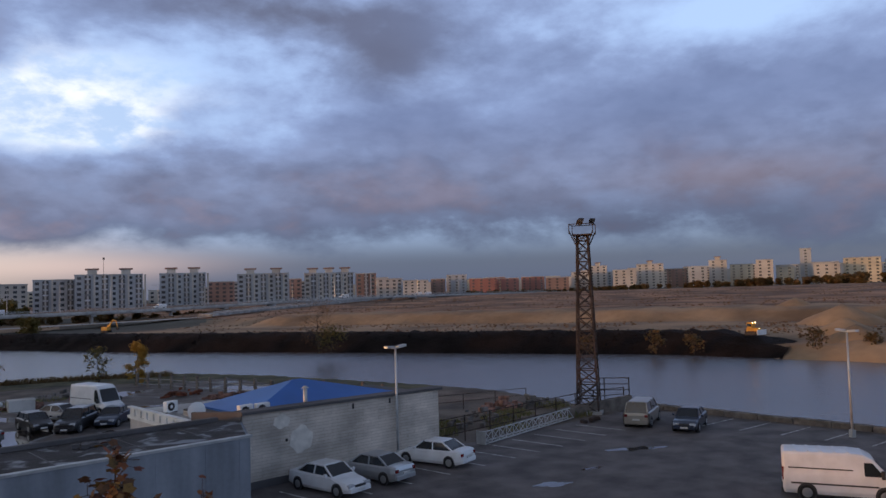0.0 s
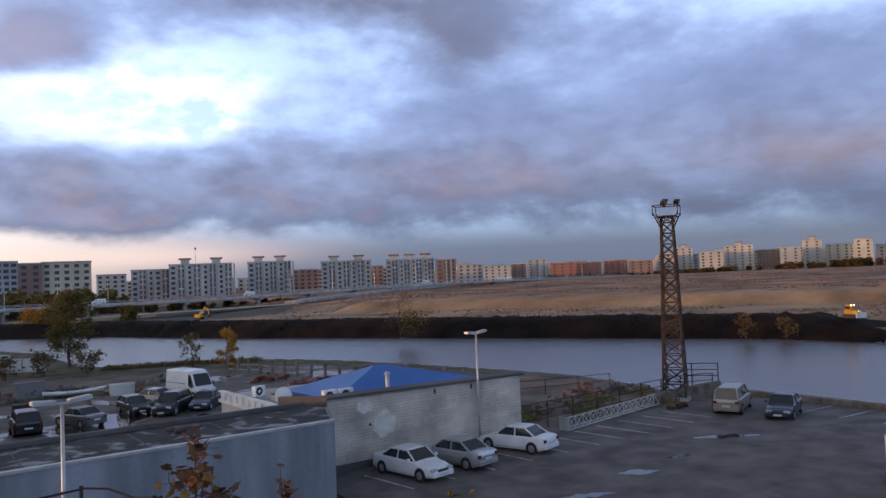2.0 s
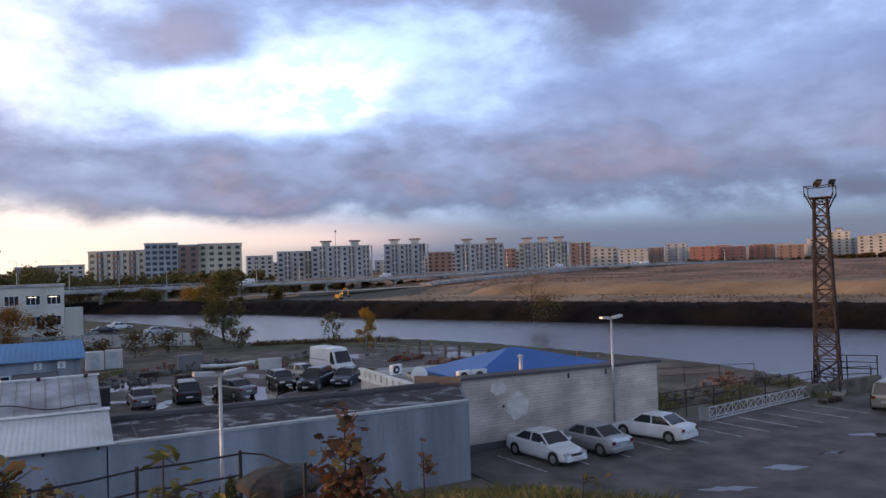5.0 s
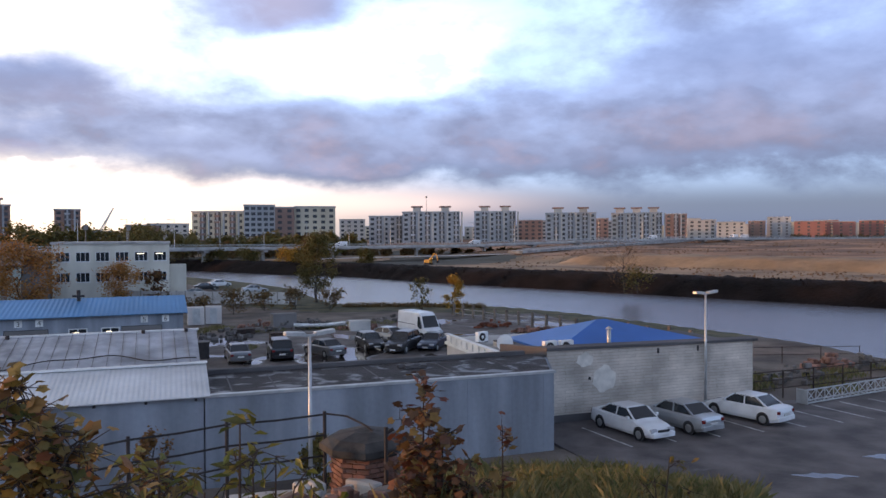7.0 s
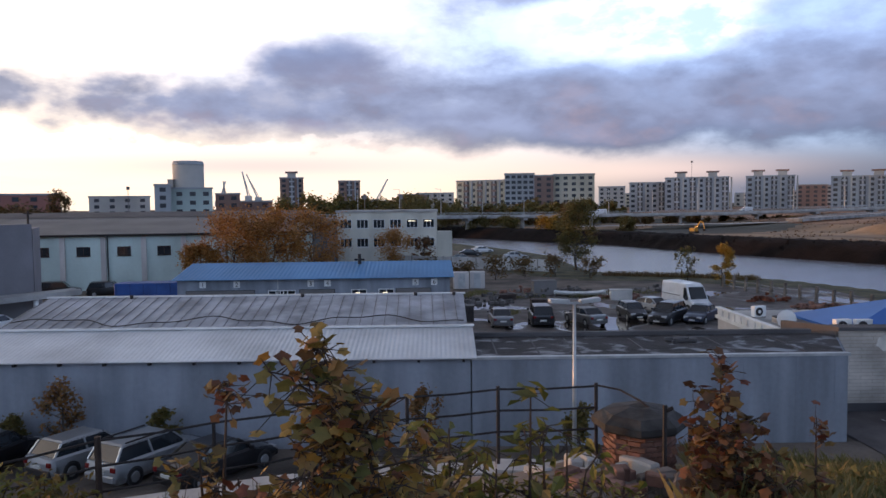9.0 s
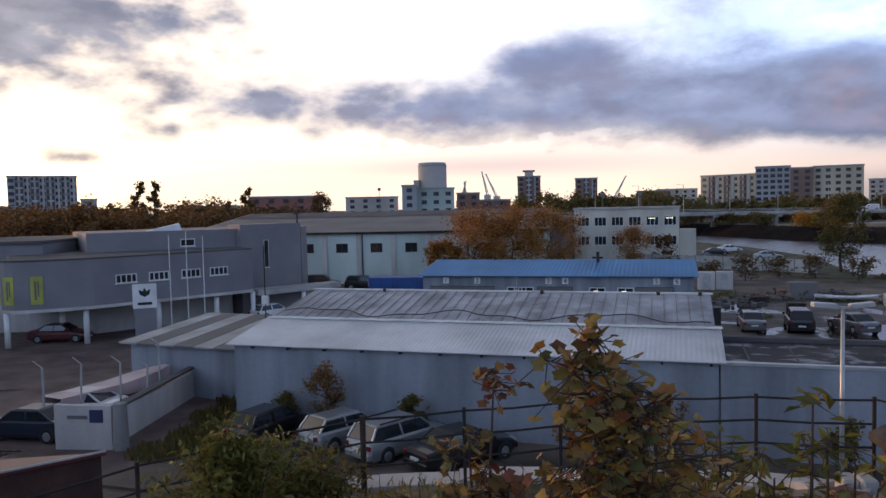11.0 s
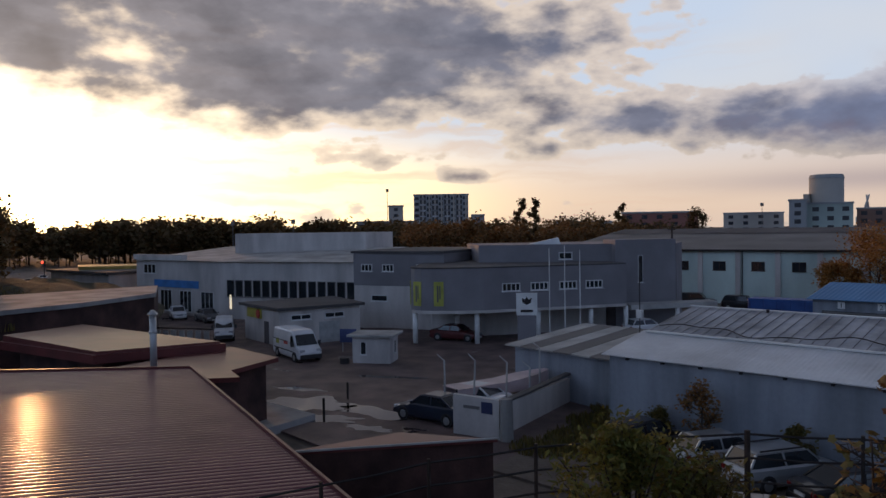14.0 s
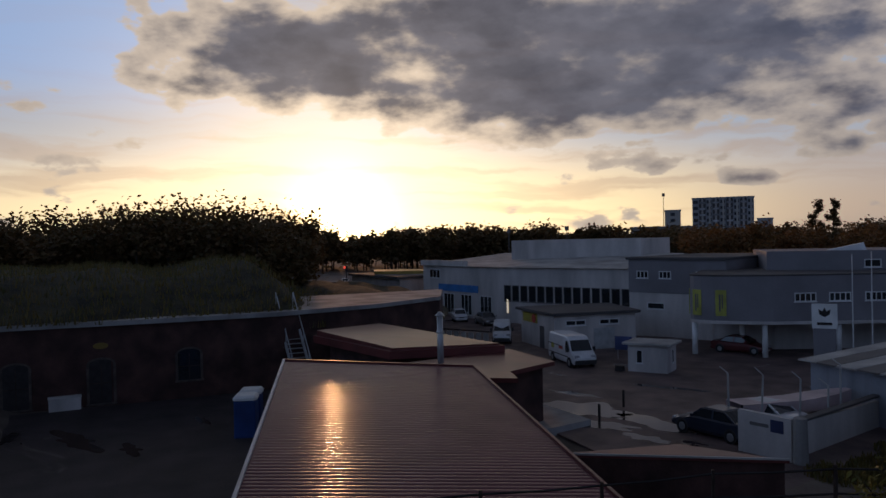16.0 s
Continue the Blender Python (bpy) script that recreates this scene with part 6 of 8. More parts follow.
for y, door in ((-4.9, 1), (-.1, 1), (5.2, 0), (-10.4, 0), (-16, 0), (-22, 0)):
    fx = float(np.interp(y, [-30, -4, 3, 11], [-54, -53.2, -52.6, -52.2]))
    m = Matrix.Translation((fx, y, .1 if door else 1.15)) @ Matrix.Rotation(radians(90), 4, "Z")
    hh = 2.5 if door else 1.75
    arch = [(.7 * math.cos(q * math.pi / 8), hh + .28 * math.sin(q * math.pi / 8)) for q in range(9)]
    face = [(-.7, 0), (.7, 0)] + arch
    n = len(face)
    ob = part("arched_door" if door else "arched_window", Mesh().add([(a, -.05, b) for a, b in face] + [(a, .1, b) for a, b in face], [tuple(range(n))] + [(k, k + n, (k + 1) % n + n, (k + 1) % n) for k in range(n)]), DARKMETAL if door else GLASS, fort)
    ob.matrix_basis = m
    part("surround", Mesh().box(-.86, -.1, 0, -.702, 0, hh).box(.702, -.1, 0, .86, 0, hh).box(-.9, -.14, -.12, .9, 0, -.004), FRAMED, ob)
    part("arch_stones", Mesh().add([(c * (1 + .2 * o), -.1, hh + (d - hh) * (1 + .5 * o)) for o in (0.02, 1) for c, d in arch], [(k, k + 1, k + 10, k + 9) for k in range(8)]), FRAMED, ob)
    part("glazing_bar", Mesh().box(-.03, -.08, .05, .03, -.052, hh).box(-.68, -.08, hh * .5, -.034, -.052, hh * .5 + .06).box(.034, -.08, hh * .5, .68, -.052, hh * .5 + .06), RUST, ob)
part("sign_oval", Mesh().prism([(-.45 * math.cos(k * .3927), .2 * math.sin(k * .3927)) for k in range(16)], 0, .06), mat("faded_yellow_plate", (.26, .17, .03), .7), fort, "small yellow oval plate over the door").matrix_basis = Matrix.Translation((-52.84, -.1, 3.75)) @ Matrix.Rotation(radians(90), 4, "Z") @ Matrix.Rotation(radians(90), 4, "X")
bx_ = thing("white_box", "pale low box against the fort wall", "box", pose(-52.2, -2.2, .03, 0, 0, 92))
part("body", Mesh().box(-.9, -.35, 0, .9, .35, .75, bev=.03), OFFWHITE, bx_)
part("lid", Mesh().box(-.94, -.38, .755, .94, .38, .82, bev=.02), PALECONC, bx_)
nu, nv = 60, 26
vs = []
for i in range(nu + 1):
    y = -70 + i * 1.75
    for j in range(nv + 1):
        d = j / nv
        x = -53.2 - d * 40 - (0.05 * max(0, y - 14) ** 2 if y > 14 else 0)
        z = 5.26 + math.sin(min(1, d * 2.6) * math.pi / 2) * (2.0 + 1.1 * math.exp(-((y - 9.5) / 4.5) ** 2) + 1.2 * math.exp(-((y + 5.5) / 5) ** 2) + .6 * math.sin(y * .5 + 1)) + .12 * math.sin(y * 3.1 + d * 17) - (2.9 * min(1, max(0, (y - 12.5) / 4)) if y > 12.5 else 0)
        vs.append((x, y, z))
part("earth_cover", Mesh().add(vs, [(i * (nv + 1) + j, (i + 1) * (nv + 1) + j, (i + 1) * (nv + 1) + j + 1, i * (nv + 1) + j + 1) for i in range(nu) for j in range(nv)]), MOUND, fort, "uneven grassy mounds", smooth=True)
tuft = Mesh()
rnd_t = random.Random(8)
for _ in range(9000):
    i, j = rnd_t.randrange(28, nu - 6), int(nv * rnd_t.random() ** 1.4)
    p = Vector(vs[i * (nv + 1) + j]) + Vector((rnd_t.uniform(-.8, .8), rnd_t.uniform(-.9, .9), 0))
    h, d = rnd_t.uniform(.25, .6), rnd_t.random() * 6.28
    c_, s_ = math.cos(d) * .07, math.sin(d) * .07
    tuft.add([(p.x - c_, p.y - s_, p.z - .15), (p.x + c_, p.y + s_, p.z - .15), (p.x + rnd_t.uniform(-.2, .2), p.y + rnd_t.uniform(-.2, .2), p.z + h)], [(0, 1, 2)])
stair = thing("outside_stair", "steel stair with pipe handrails against the fort", "stair")
for s in (0, 1.15):
    a, b = Vector((-54.2 + .3 * s, 11.4 + s, 5.5)), Vector((-50.2 + .3 * s, 11.8 + s, .2))
    part("stringer", Mesh().bar(a, b, .16), GALV, stair)
    part("handrail", Mesh().tube(a + Vector((0, 0, 1)), b + Vector((0, 0, 1)), .045, n=6), GALV, stair)
    for k in range(5):
        p = a.lerp(b, k / 4)
        part("baluster", Mesh().tube(p, p + Vector((0, 0, 1)), .035, n=6), GALV, stair)
for k in range(18):
    p = Vector((-54.2, 11.45, 5.4)).lerp(Vector((-50.2, 11.85, .3)), k / 17)
    part("tread", Mesh().box(p.x - .12, p.y, p.z - .02, p.x + .14, p.y + 1.15, p.z + .02), GALV, stair)


# ---- foliage ----
def leaf_mat(name, cols, rough=0.7):
    """Leaf colours picked leaf by leaf from a ramp."""
    mt = bpy.data.materials.new(name)
    mt.use_nodes = True
    N, L = mt.node_tree.nodes, mt.node_tree.links
    b = N["Principled BSDF"]
    b.inputs["Roughness"].default_value = rough
    g = N.new("ShaderNodeNewGeometry")
    r = N.new("ShaderNodeValToRGB")
    r.color_ramp.interpolation = "LINEAR"
    el = r.color_ramp.elements
    while len(el) < len(cols):
        el.new(0.5)
    for k, c in enumerate(cols):
        el[k].position, el[k].color = k / (len(cols) - 1), (*(v * 1.35 for v in c), 1)
    L.new(g.outputs["Random Per Island"], r.inputs[0])
    n = N.new("ShaderNodeTexNoise")
    n.inputs["Scale"].default_value = 25
    L.new(g.outputs["Position"], n.inputs["Vector"])
    hs = N.new("ShaderNodeHueSaturation")
    L.new(r.outputs[0], hs.inputs["Color"])
    mr = N.new("ShaderNodeMapRange")
    mr.inputs[3].default_value, mr.inputs[4].default_value = 0.65, 1.3
    L.new(n.outputs[0], mr.inputs[0]), L.new(mr.outputs[0], hs.inputs["Value"])
    L.new(hs.outputs[0], b.inputs["Base Color"])
    tr = N.new("ShaderNodeBsdfTranslucent")
    L.new(hs.outputs[0], tr.inputs[0])
    mx = N.new("ShaderNodeMixShader")
    mx.inputs[0].default_value = 0.25
    L.new(b.outputs[0], mx.inputs[1]), L.new(tr.outputs[0], mx.inputs[2])
    L.new(mx.outputs[0], N["Material Output"].inputs[0])
    return mt


L_ORANGE = leaf_mat("orange_birch_leaves", [(.25, .105, .025), (.37, .16, .035), (.21, .105, .03), (.31, .17, .05)])
L_RUSSET = leaf_mat("russet_far_leaves", [(.15, .065, .02), (.22, .10, .028), (.10, .06, .024), (.18, .10, .03)])
L_OLIVE = leaf_mat("olive_autumn_leaves", [(.05, .055, .015), (.10, .085, .02), (.13, .09, .02), (.06, .05, .02)])
L_YELLOW = leaf_mat("yellow_leaves", [(.30, .17, .02), (.36, .20, .03), (.20, .12, .02)])
L_MAPLE = leaf_mat("turning_maple_leaves", [(.075, .08, .022), (.15, .11, .028), (.24, .145, .03), (.16, .065, .024), (.10, .095, .026), (.10, .038, .022)])
L_MAPRED = leaf_mat("rusty_maple_leaves", [(.11, .03, .018), (.15, .06, .018), (.13, .085, .02), (.06, .025, .018), (.08, .06, .02)])
L_BUSH = leaf_mat("yellow_green_bush_leaves", [(.06, .075, .014), (.11, .11, .02), (.16, .13, .022), (.05, .055, .015)])
L_DARK = leaf_mat("dim_wood_leaves", [(.06, .05, .02), (.10, .065, .022), (.085, .052, .022), (.14, .075, .022)])
L_GRASS = leaf_mat("grass_blades", [(.065, .075, .024), (.11, .105, .036), (.17, .135, .06), (.08, .085, .03)])
TWIG = mat("twigs", (.05, .036, .028), .95)


def leaves(m, pts, size, rnd, shape="quad"):
    for p in pts:
        q = Euler((rnd.uniform(-.9, .9), rnd.uniform(-.9, .9), rnd.uniform(0, 6.28))).to_matrix()
        s = size * rnd.uniform(.6, 1.25)
        if shape == "quad":
            sh = ((-.5, -.35, 0), (.5, -.3, .06), (.45, .35, 0), (-.4, .4, .08))
            m.add([Vector(p) + q @ (Vector(v) * s) for v in sh], [(0, 1, 2), (0, 2, 3)])
        elif shape == "long":
            sh = ((-.5, 0, 0), (-.1, -.2, .05), (.5, 0, -.08), (-.1, .2, .05))
            m.add([Vector(p) + q @ (Vector(v) * s) for v in sh], [(0, 1, 2), (0, 2, 3)])
        else:
            ring = []
            for k, rr in enumerate((.44, .35, .47, .36, .54, .36, .47, .35, .44, .2)):
                a = k * 6.2832 / 10 + .3
                ring.append(Vector((math.cos(a) * rr, math.sin(a) * rr, -.25 * rr * rr)))
            m.add([Vector(p)] + [Vector(p) + q @ (v * s) for v in ring], [(0, 1 + k, 1 + (k + 1) % 10) for k in range(10)])


def tree(x, y, z, h, rad, lm, label, seed, n=1400, size=.32, clear=.22, cone=.5, bare=0.0, name="tree", lean=0.0, category="tree", lshape="quad"):
    rnd = random.Random(seed)
    t = thing(name, label, category, pose(x, y, z))
    trunk = Mesh()
    tips = []
    seg = [Vector((0, 0, -.3))]
    for k in range(1, 8):
        seg.append(Vector((rnd.uniform(-.04, .04) * h + lean * k / 7, rnd.uniform(-.04, .04) * h, h * .93 * k / 7)))
    r0 = h * .017 + .03
    for k in range(7):
        trunk.tube(seg[k], seg[k + 1], r0 * (1 - k / 7.6), r0 * (1 - (k + 1) / 7.6), n=6, caps=False)
    for k in range(22):
        s = clear + (1 - clear) * (k + rnd.random()) / 22
        i = min(6, int(s * 7))
        base = seg[i].lerp(seg[i + 1], s * 7 - i)
        a = rnd.random() * 6.28
        prof = (1 - ((s - cone) / (1.05 - cone)) ** 2 if s > cone else .55 + .45 * (s - clear) / max(.05, cone - clear))
        ln = rad * max(.25, prof) * rnd.uniform(.7, 1.1)
        tip = base + Vector((math.cos(a) * ln, math.sin(a) * ln, ln * rnd.uniform(.3, .9)))
        mid = base.lerp(tip, .5) + Vector((0, 0, -.06 * ln))
        trunk.tube(base, mid, r0 * .35 * (1 - s * .6), r0 * .22 * (1 - s * .6), n=4, caps=False)
        trunk.tube(mid, tip, r0 * .22 * (1 - s * .6), .012, n=4, caps=False)
        tips += [mid.lerp(tip, .3), tip, mid.lerp(tip, .7), tip]
        for _ in range(3):
            tw = tip.lerp(base, rnd.random() * .5)
            e = tw + Vector((rnd.uniform(-1, 1), rnd.uniform(-1, 1), rnd.uniform(-.1, 1))) * rad * .3
            trunk.tube(tw, e, .02 + h * .0012, .008, n=3, caps=False)
            tips.append(e)
    part("trunk", trunk, BARK, t)
    if bare < 1:
        crown = Mesh()
        sp = rad * .28
        pts = []
        for _ in range(n):
            c = rnd.choice(tips)
            pts.append(c + Vector((rnd.gauss(0, sp * .55), rnd.gauss(0, sp * .55), rnd.gauss(0, sp * .5))))
        leaves(crown, pts, size, rnd, lshape)
        part("crown", crown, lm, t)
    return t


tree(20.9, 116.5, 0, 10.4, 3.0, L_OLIVE, "tall olive-brown willow at the water's edge", 3, 6500, .24, .1, .4)
tree(33.9, 91.5, 0, 4.9, 1.2, L_YELLOW, "slender golden-yellow tree on the bank", 4, 3000, .17, .05, .45)
tree(31.0, 95.5, 0, 4.4, 1.5, L_OLIVE, "half-bare shrub-like tree on the bank", 5, 420, .25, .1, .5)
tree(74, 114, .4, 7.5, 4.4, L_RUSSET, "thin rusty spreading bush-tree on the dark bank", 6, 1500, .13, .05, .5)
tree(76, 113, .2, 3.0, 3.2, L_OLIVE, "low brown scrub on the dark bank", 61, 700, .3, .05, .4, category="bush", name="bush")
for k, (x, y, h, r) in enumerate(((-19.6, 91.5, 9.2, 4.4), (-24.0, 90.5, 8.8, 4.0), (-15.4, 92.0, 9.0, 3.8), (-28.0, 89.5, 5.4, 2.4))):
    tree(x, y, 0, h, r, L_ORANGE, "full orange-leaved birch behind the workshop", 30 + k, 7000, .21, .12, .5)
tree(-7.5, 124, 0, 5.6, 3.0, L_ORANGE, "orange-brown bush-tree before the cream house", 40, 3600, .22, .08, .45)
tree(-2.8, 128, 0, 4.4, 1.8, L_MAPRED, "small reddish tree before the cream house", 41, 900, .3, .08, .45)
for k, (x, y, h, r, lm) in enumerate(((24, 262, 4.5, 4, L_OLIVE), (35, 246, 5, 4, L_YELLOW), (42, 246, 9, 4, L_MAPRED), (38, 236, 3.5, 3, L_OLIVE), (14, 274, 5, 5, L_OLIVE), (4, 284, 8, 6, L_OLIVE), (-8, 300, 11, 8, L_OLIVE), (58, 236, 5, 3, L_OLIVE))):
    tree(x, y, 0, h, r, lm, "autumn tree on the bank before the bridge", 50 + k, 2200, .42, .1, .5)
for k in range(7):
    tree(-13.5 + 26 * (k / 6) + 8, 103 - 4 * math.sin(k), 0, 2.0 + .6 * (k % 2), 1.8, L_DARK, "low dark brush along the yard's far edge", 70 + k, 420, .3, .05, .4, category="bush", name="bush")
for k, (x, y, h) in enumerate(((108, 68, 3.4), (111, 63, 2.6), (118, 47, 3.6), (103, 78, 2.4), (121, 40, 2.8))):
    tree(x, y, -.9, h, 1.5, L_DARK, "small dark shrub at the far water's edge", 80 + k, 380, .32, .05, .4, category="bush", name="bush")
# saplings against the long wall
for k, (x, y, h, r, lm) in enumerate(((-15.4, 31.0, 3.1, .85, L_RUSSET), (-11.4, 31.2, 1.9, .6, L_OLIVE), (-.8, 30.0, 2.9, .7, L_RUSSET), (5.2, 29.6, 2.3, .6, L_OLIVE), (-4.3, 29.3, 4.3, .65, L_RUSSET), (-17.6, 31.2, 1.6, .6, L_OLIVE))):
    tree(x, y, 0, h, r, lm, "thin yellowing sapling against the blue-grey wall", 90 + k, 1500, .12, .03, .3, name="sapling", category="sapling")
rnd_w = random.Random(31)
for name_, label_, spots, n_, hh_, lm_ in (("weeds", "dark green weeds beside the white wall", [(-20.8, 29.5, 1.6), (-22.0, 32.5, 1.4), (-21.0, 27.0, 1.5), (-19.0, 28.2, 1.6), (-22.9, 35.4, 1.0)], 620, .5, L_OLIVE),
                                           ("bank_brush", "tangled dead brush along the river bank", [(24 + 1.5 * k, 107 - .35 * k - .035 * k * k, 1.2) for k in range(12)], 150, .75, L_DARK),
                                           ("yard_weeds", "rank grass round the yard scrap", [(2 + 2.6 * k, 84 + 3 * math.sin(k * 1.9), 1.8) for k in range(9)] + [(1.5, 71, 1.6), (6, 70.5, 1.4), (13.5, 71, 1.2)] + [(36 + 2.4 * k, 40.5 + 2.4 * math.sin(k * 2.2), 1.6) for k in range(7)], 240, .45, L_GRASS)):
    mm = Mesh()
    for x, y, r in spots:
        for _ in range(n_):
            a_, d_ = rnd_w.random() * 6.28, r * math.sqrt(rnd_w.random())
            px, py, h_ = x + math.cos(a_) * d_, y + math.sin(a_) * d_, hh_ * rnd_w.uniform(.3, 1.1) * (1.15 - .5 * d_ / r)
            w_, t_ = .03 + .02 * hh_, rnd_w.random() * 6.28
            qx, qy = px + rnd_w.uniform(-.35, .35) * h_, py + rnd_w.uniform(-.35, .35) * h_
            mm.add([(px - math.cos(t_) * w_, py - math.sin(t_) * w_, -.05), (px + math.cos(t_) * w_, py + math.sin(t_) * w_, -.05), (qx + math.cos(t_) * w_, qy + math.sin(t_) * w_, h_ * .7), (qx, qy, h_)], [(0, 1, 2), (0, 2, 3)])
    solid(name_, mm, lm_, label_, "weeds", kind="stuff")
L_STRAW = leaf_mat("dry_straw", [(.14, .08, .042), (.19, .115, .06), (.10, .06, .036), (.12, .065, .034)])
mm = Mesh()
spots = [bearing(rnd_w.uniform(-76, -14), 135 + 330 * rnd_w.random() ** 1.3) for _ in range(9000)]
hz, kd = ground_height(np.array([(p.x, p.y) for p in spots]))
for p, z, k in zip(spots, hz, kd):
    if k in (3, 4) and noise.noise((p.x * .02, p.y * .05, 2)) > -.12:
        w_, h_ = rnd_w.uniform(.15, .5), rnd_w.uniform(.12, .36)
        for q in range(3):
            d = rnd_w.random() * 3.14
            c_, s_ = math.cos(d) * w_, math.sin(d) * w_
            mm.add([(p.x - c_, p.y - s_, z - .2), (p.x + c_, p.y + s_, z - .2), (p.x + c_ * .5, p.y + s_ * .5, z + h_), (p.x - c_ * .4, p.y - s_ * .4, z + h_ * .8)], [(0, 1, 2, 3)])
solid("dry_tussocks", mm, L_STRAW, "tussocks of dry grass on the sandy field", "grass", kind="stuff")
solid("mound_grass", tuft, L_OLIVE, "shaggy dark grass on the fort mounds", "grass", kind="stuff")


def wood(name, label, az0, az1, d0, d1, tops, count, seed, lm=L_DARK, n=420, size=1.0, base=0.0):
    """A far wood as one mass of trunks and leaf clumps with an uneven top."""
    rnd = random.Random(seed)
    m, tk = Mesh(), Mesh()
    for k in range(count):
        s = rnd.random()
        a = az0 + (az1 - az0) * s
        d = rnd.uniform(d0, d1)
        e = np.interp(a, [t[0] for t in tops], [t[1] for t in tops])
        h = (10 + d * math.tan(radians(e)) - base) * rnd.uniform(.72, 1.05)
        p = bearing(a, d, base)
        r = h * rnd.uniform(.22, .36)
        tk.tube(p - Vector((0, 0, .5)), p + Vector((0, 0, h * .8)), h * .02, h * .006, n=4, caps=False)
        pts = []
        cl = [Vector((rnd.gauss(0, r * .5), rnd.gauss(0, r * .5), h * rnd.uniform(.3, .95))) for _ in range(12)]
        for _ in range(n):
            c = rnd.choice(cl)
            pts.append(p + c + Vector((rnd.gauss(0, r * .3), rnd.gauss(0, r * .3), rnd.gauss(0, r * .26))))
        leaves(m, pts, size, rnd)
    m.mi = [0] * len(m.f)
    o = len(m.f)
    m.add(tk.v, tk.f, 1)
    return solid(name, m, [lm, BARK], label, "wood", kind="stuff")


wood("fort_wood", "dark autumn wood behind the fort", 75.5, 100, 98, 135, ((75, 1.3), (77, 1.9), (80, 2.9), (83, 2.9), (85, 2.2), (88.5, 2.3), (92, 1.9), (100, 2.2)), 120, 1, n=900, size=.5, base=2.0)
wood("road_wood", "dim belt of trees under the low sun", 48, 77, 260, 330, ((48, .6), (60, .8), (65, .9), (72, .65), (76, 1.2)), 190, 2, n=420, size=1.15)
wood("orange_wood", "orange and brown trees beyond the offices", 28, 47, 190, 230, ((28, -.2), (33, .3), (38, .5), (43, .8), (45, .3)), 70, 3, L_RUSSET, n=620, size=.65)
wood("middle_wood", "brown trees beyond the offices", 27, 50, 235, 275, ((27, .2), (35, .9), (41, .6), (50, .5)), 70, 7, L_DARK, n=420, size=.9)
wood("city_wood", "far brown trees at the edge of the field", -73, -44, 620, 700, ((-73, .4), (-60, .1), (-50, -.15), (-44, -.1)), 150, 4, n=260, size=2.2, base=6)
wood("bridge_wood", "trees below the city blocks", -14, 12, 330, 420, ((-14, .1), (-2, .3), (4, .9), (12, .6)), 80, 5, L_OLIVE, n=420, size=1.2)
# besides real trees, this dark mass stands in for shadow below the deck
wood("verge_scrub", "dark scrub under and behind the overpass, also standing in for its shadow", -33, 8, 325, 350, ((-33, -1.0), (-20, -.9), (-8, -.6), (8, -.3)), 130, 6, L_DARK, n=220, size=1.0)
for k, (a, e) in enumerate(((38.9, 2.35), (38.0, 2.4), (31.6, 1.8), (26.2, 1.2))):
    p = bearing(a, 240)
    tree(p.x, p.y, 0, 10 + 240 * math.tan(radians(e)), 2.2 if k < 3 else 4, L_DARK, "tall narrow poplar far off", 120 + k, 2600, .5, .05, .3)


# ---- hilltop: fence, chimney, slab, saplings, grass ----
def on_hill(az, r):
    p = bearing(az, r)
    z, _ = ground_height(np.array([[p.x, p.y]]))
    return Vector((p.x, p.y, float(z[0])))


fence = thing("hill_fence", "rusty thin steel railing on the hill edge", "fence")
tops = [(-10.4, 14.2, 6.82), (-3.4, 14.0, 6.78), (3.2, 13.6, 6.76), (9.8, 13.3, 6.72), (16.7, 13.0, 6.68), (24.0, 12.7, 6.68), (31.5, 12.6, 6.55), (39.2, 12.4, 6.38), (47.4, 12.2, 6.2), (55.6, 12.0, 5.98), (65, 11.9, 5.86), (75, 11.9, 5.8)]
tv = [bearing(a, d, z) for a, d, z in tops]
for k, p in enumerate(tv):
    g = on_hill(tops[k][0], tops[k][1])
    part("post", Mesh().tube((p.x, p.y, min(g.z, p.z - .9) - .15), p + Vector((0, 0, .04)), .032 if k != 5 else .05, n=6), RUST if k >= 5 else DARKMETAL, fence)
for a, b in zip(tv, tv[1:]):
    for dz in (0.02, .40, .78):
        mid = a.lerp(b, .5) - Vector((0, 0, dz + .02))
        part("rail", Mesh().tube(a - Vector((0, 0, dz)), mid, .02, n=5).tube(mid, b - Vector((0, 0, dz)), .02, n=5), DARKMETAL, fence)
bent = [tv[0], bearing(-12.0, 14.0, 6.8), bearing(-13.4, 13.6, 6.72), bearing(-14.8, 13.2, 6.55)]
rb = Mesh()
for a, b in zip(bent, bent[1:]):
    rb.tube(a, b, .018, n=5)
part("bent_rail", rb, DARKMETAL, fence, "loose bent end of the top rail")
for a, d, z0, z1 in ((-14.9, 12.4, 5.6, 6.98), (-16.6, 12.6, 5.7, 6.66)):
    p = thing("iron_stake", "short rusty iron stake beside the chimney", "stake", pose(*bearing(a, d, z0)), "stakes")
    part("shaft", Mesh().tube((0, 0, -.2), (0, 0, z1 - z0), .032, n=6), DARKMETAL, p)
    part("loop", Mesh().tube((0, 0, z1 - z0 - .1), (.12, 0, z1 - z0 - .04), .03, n=5), RUST, p)

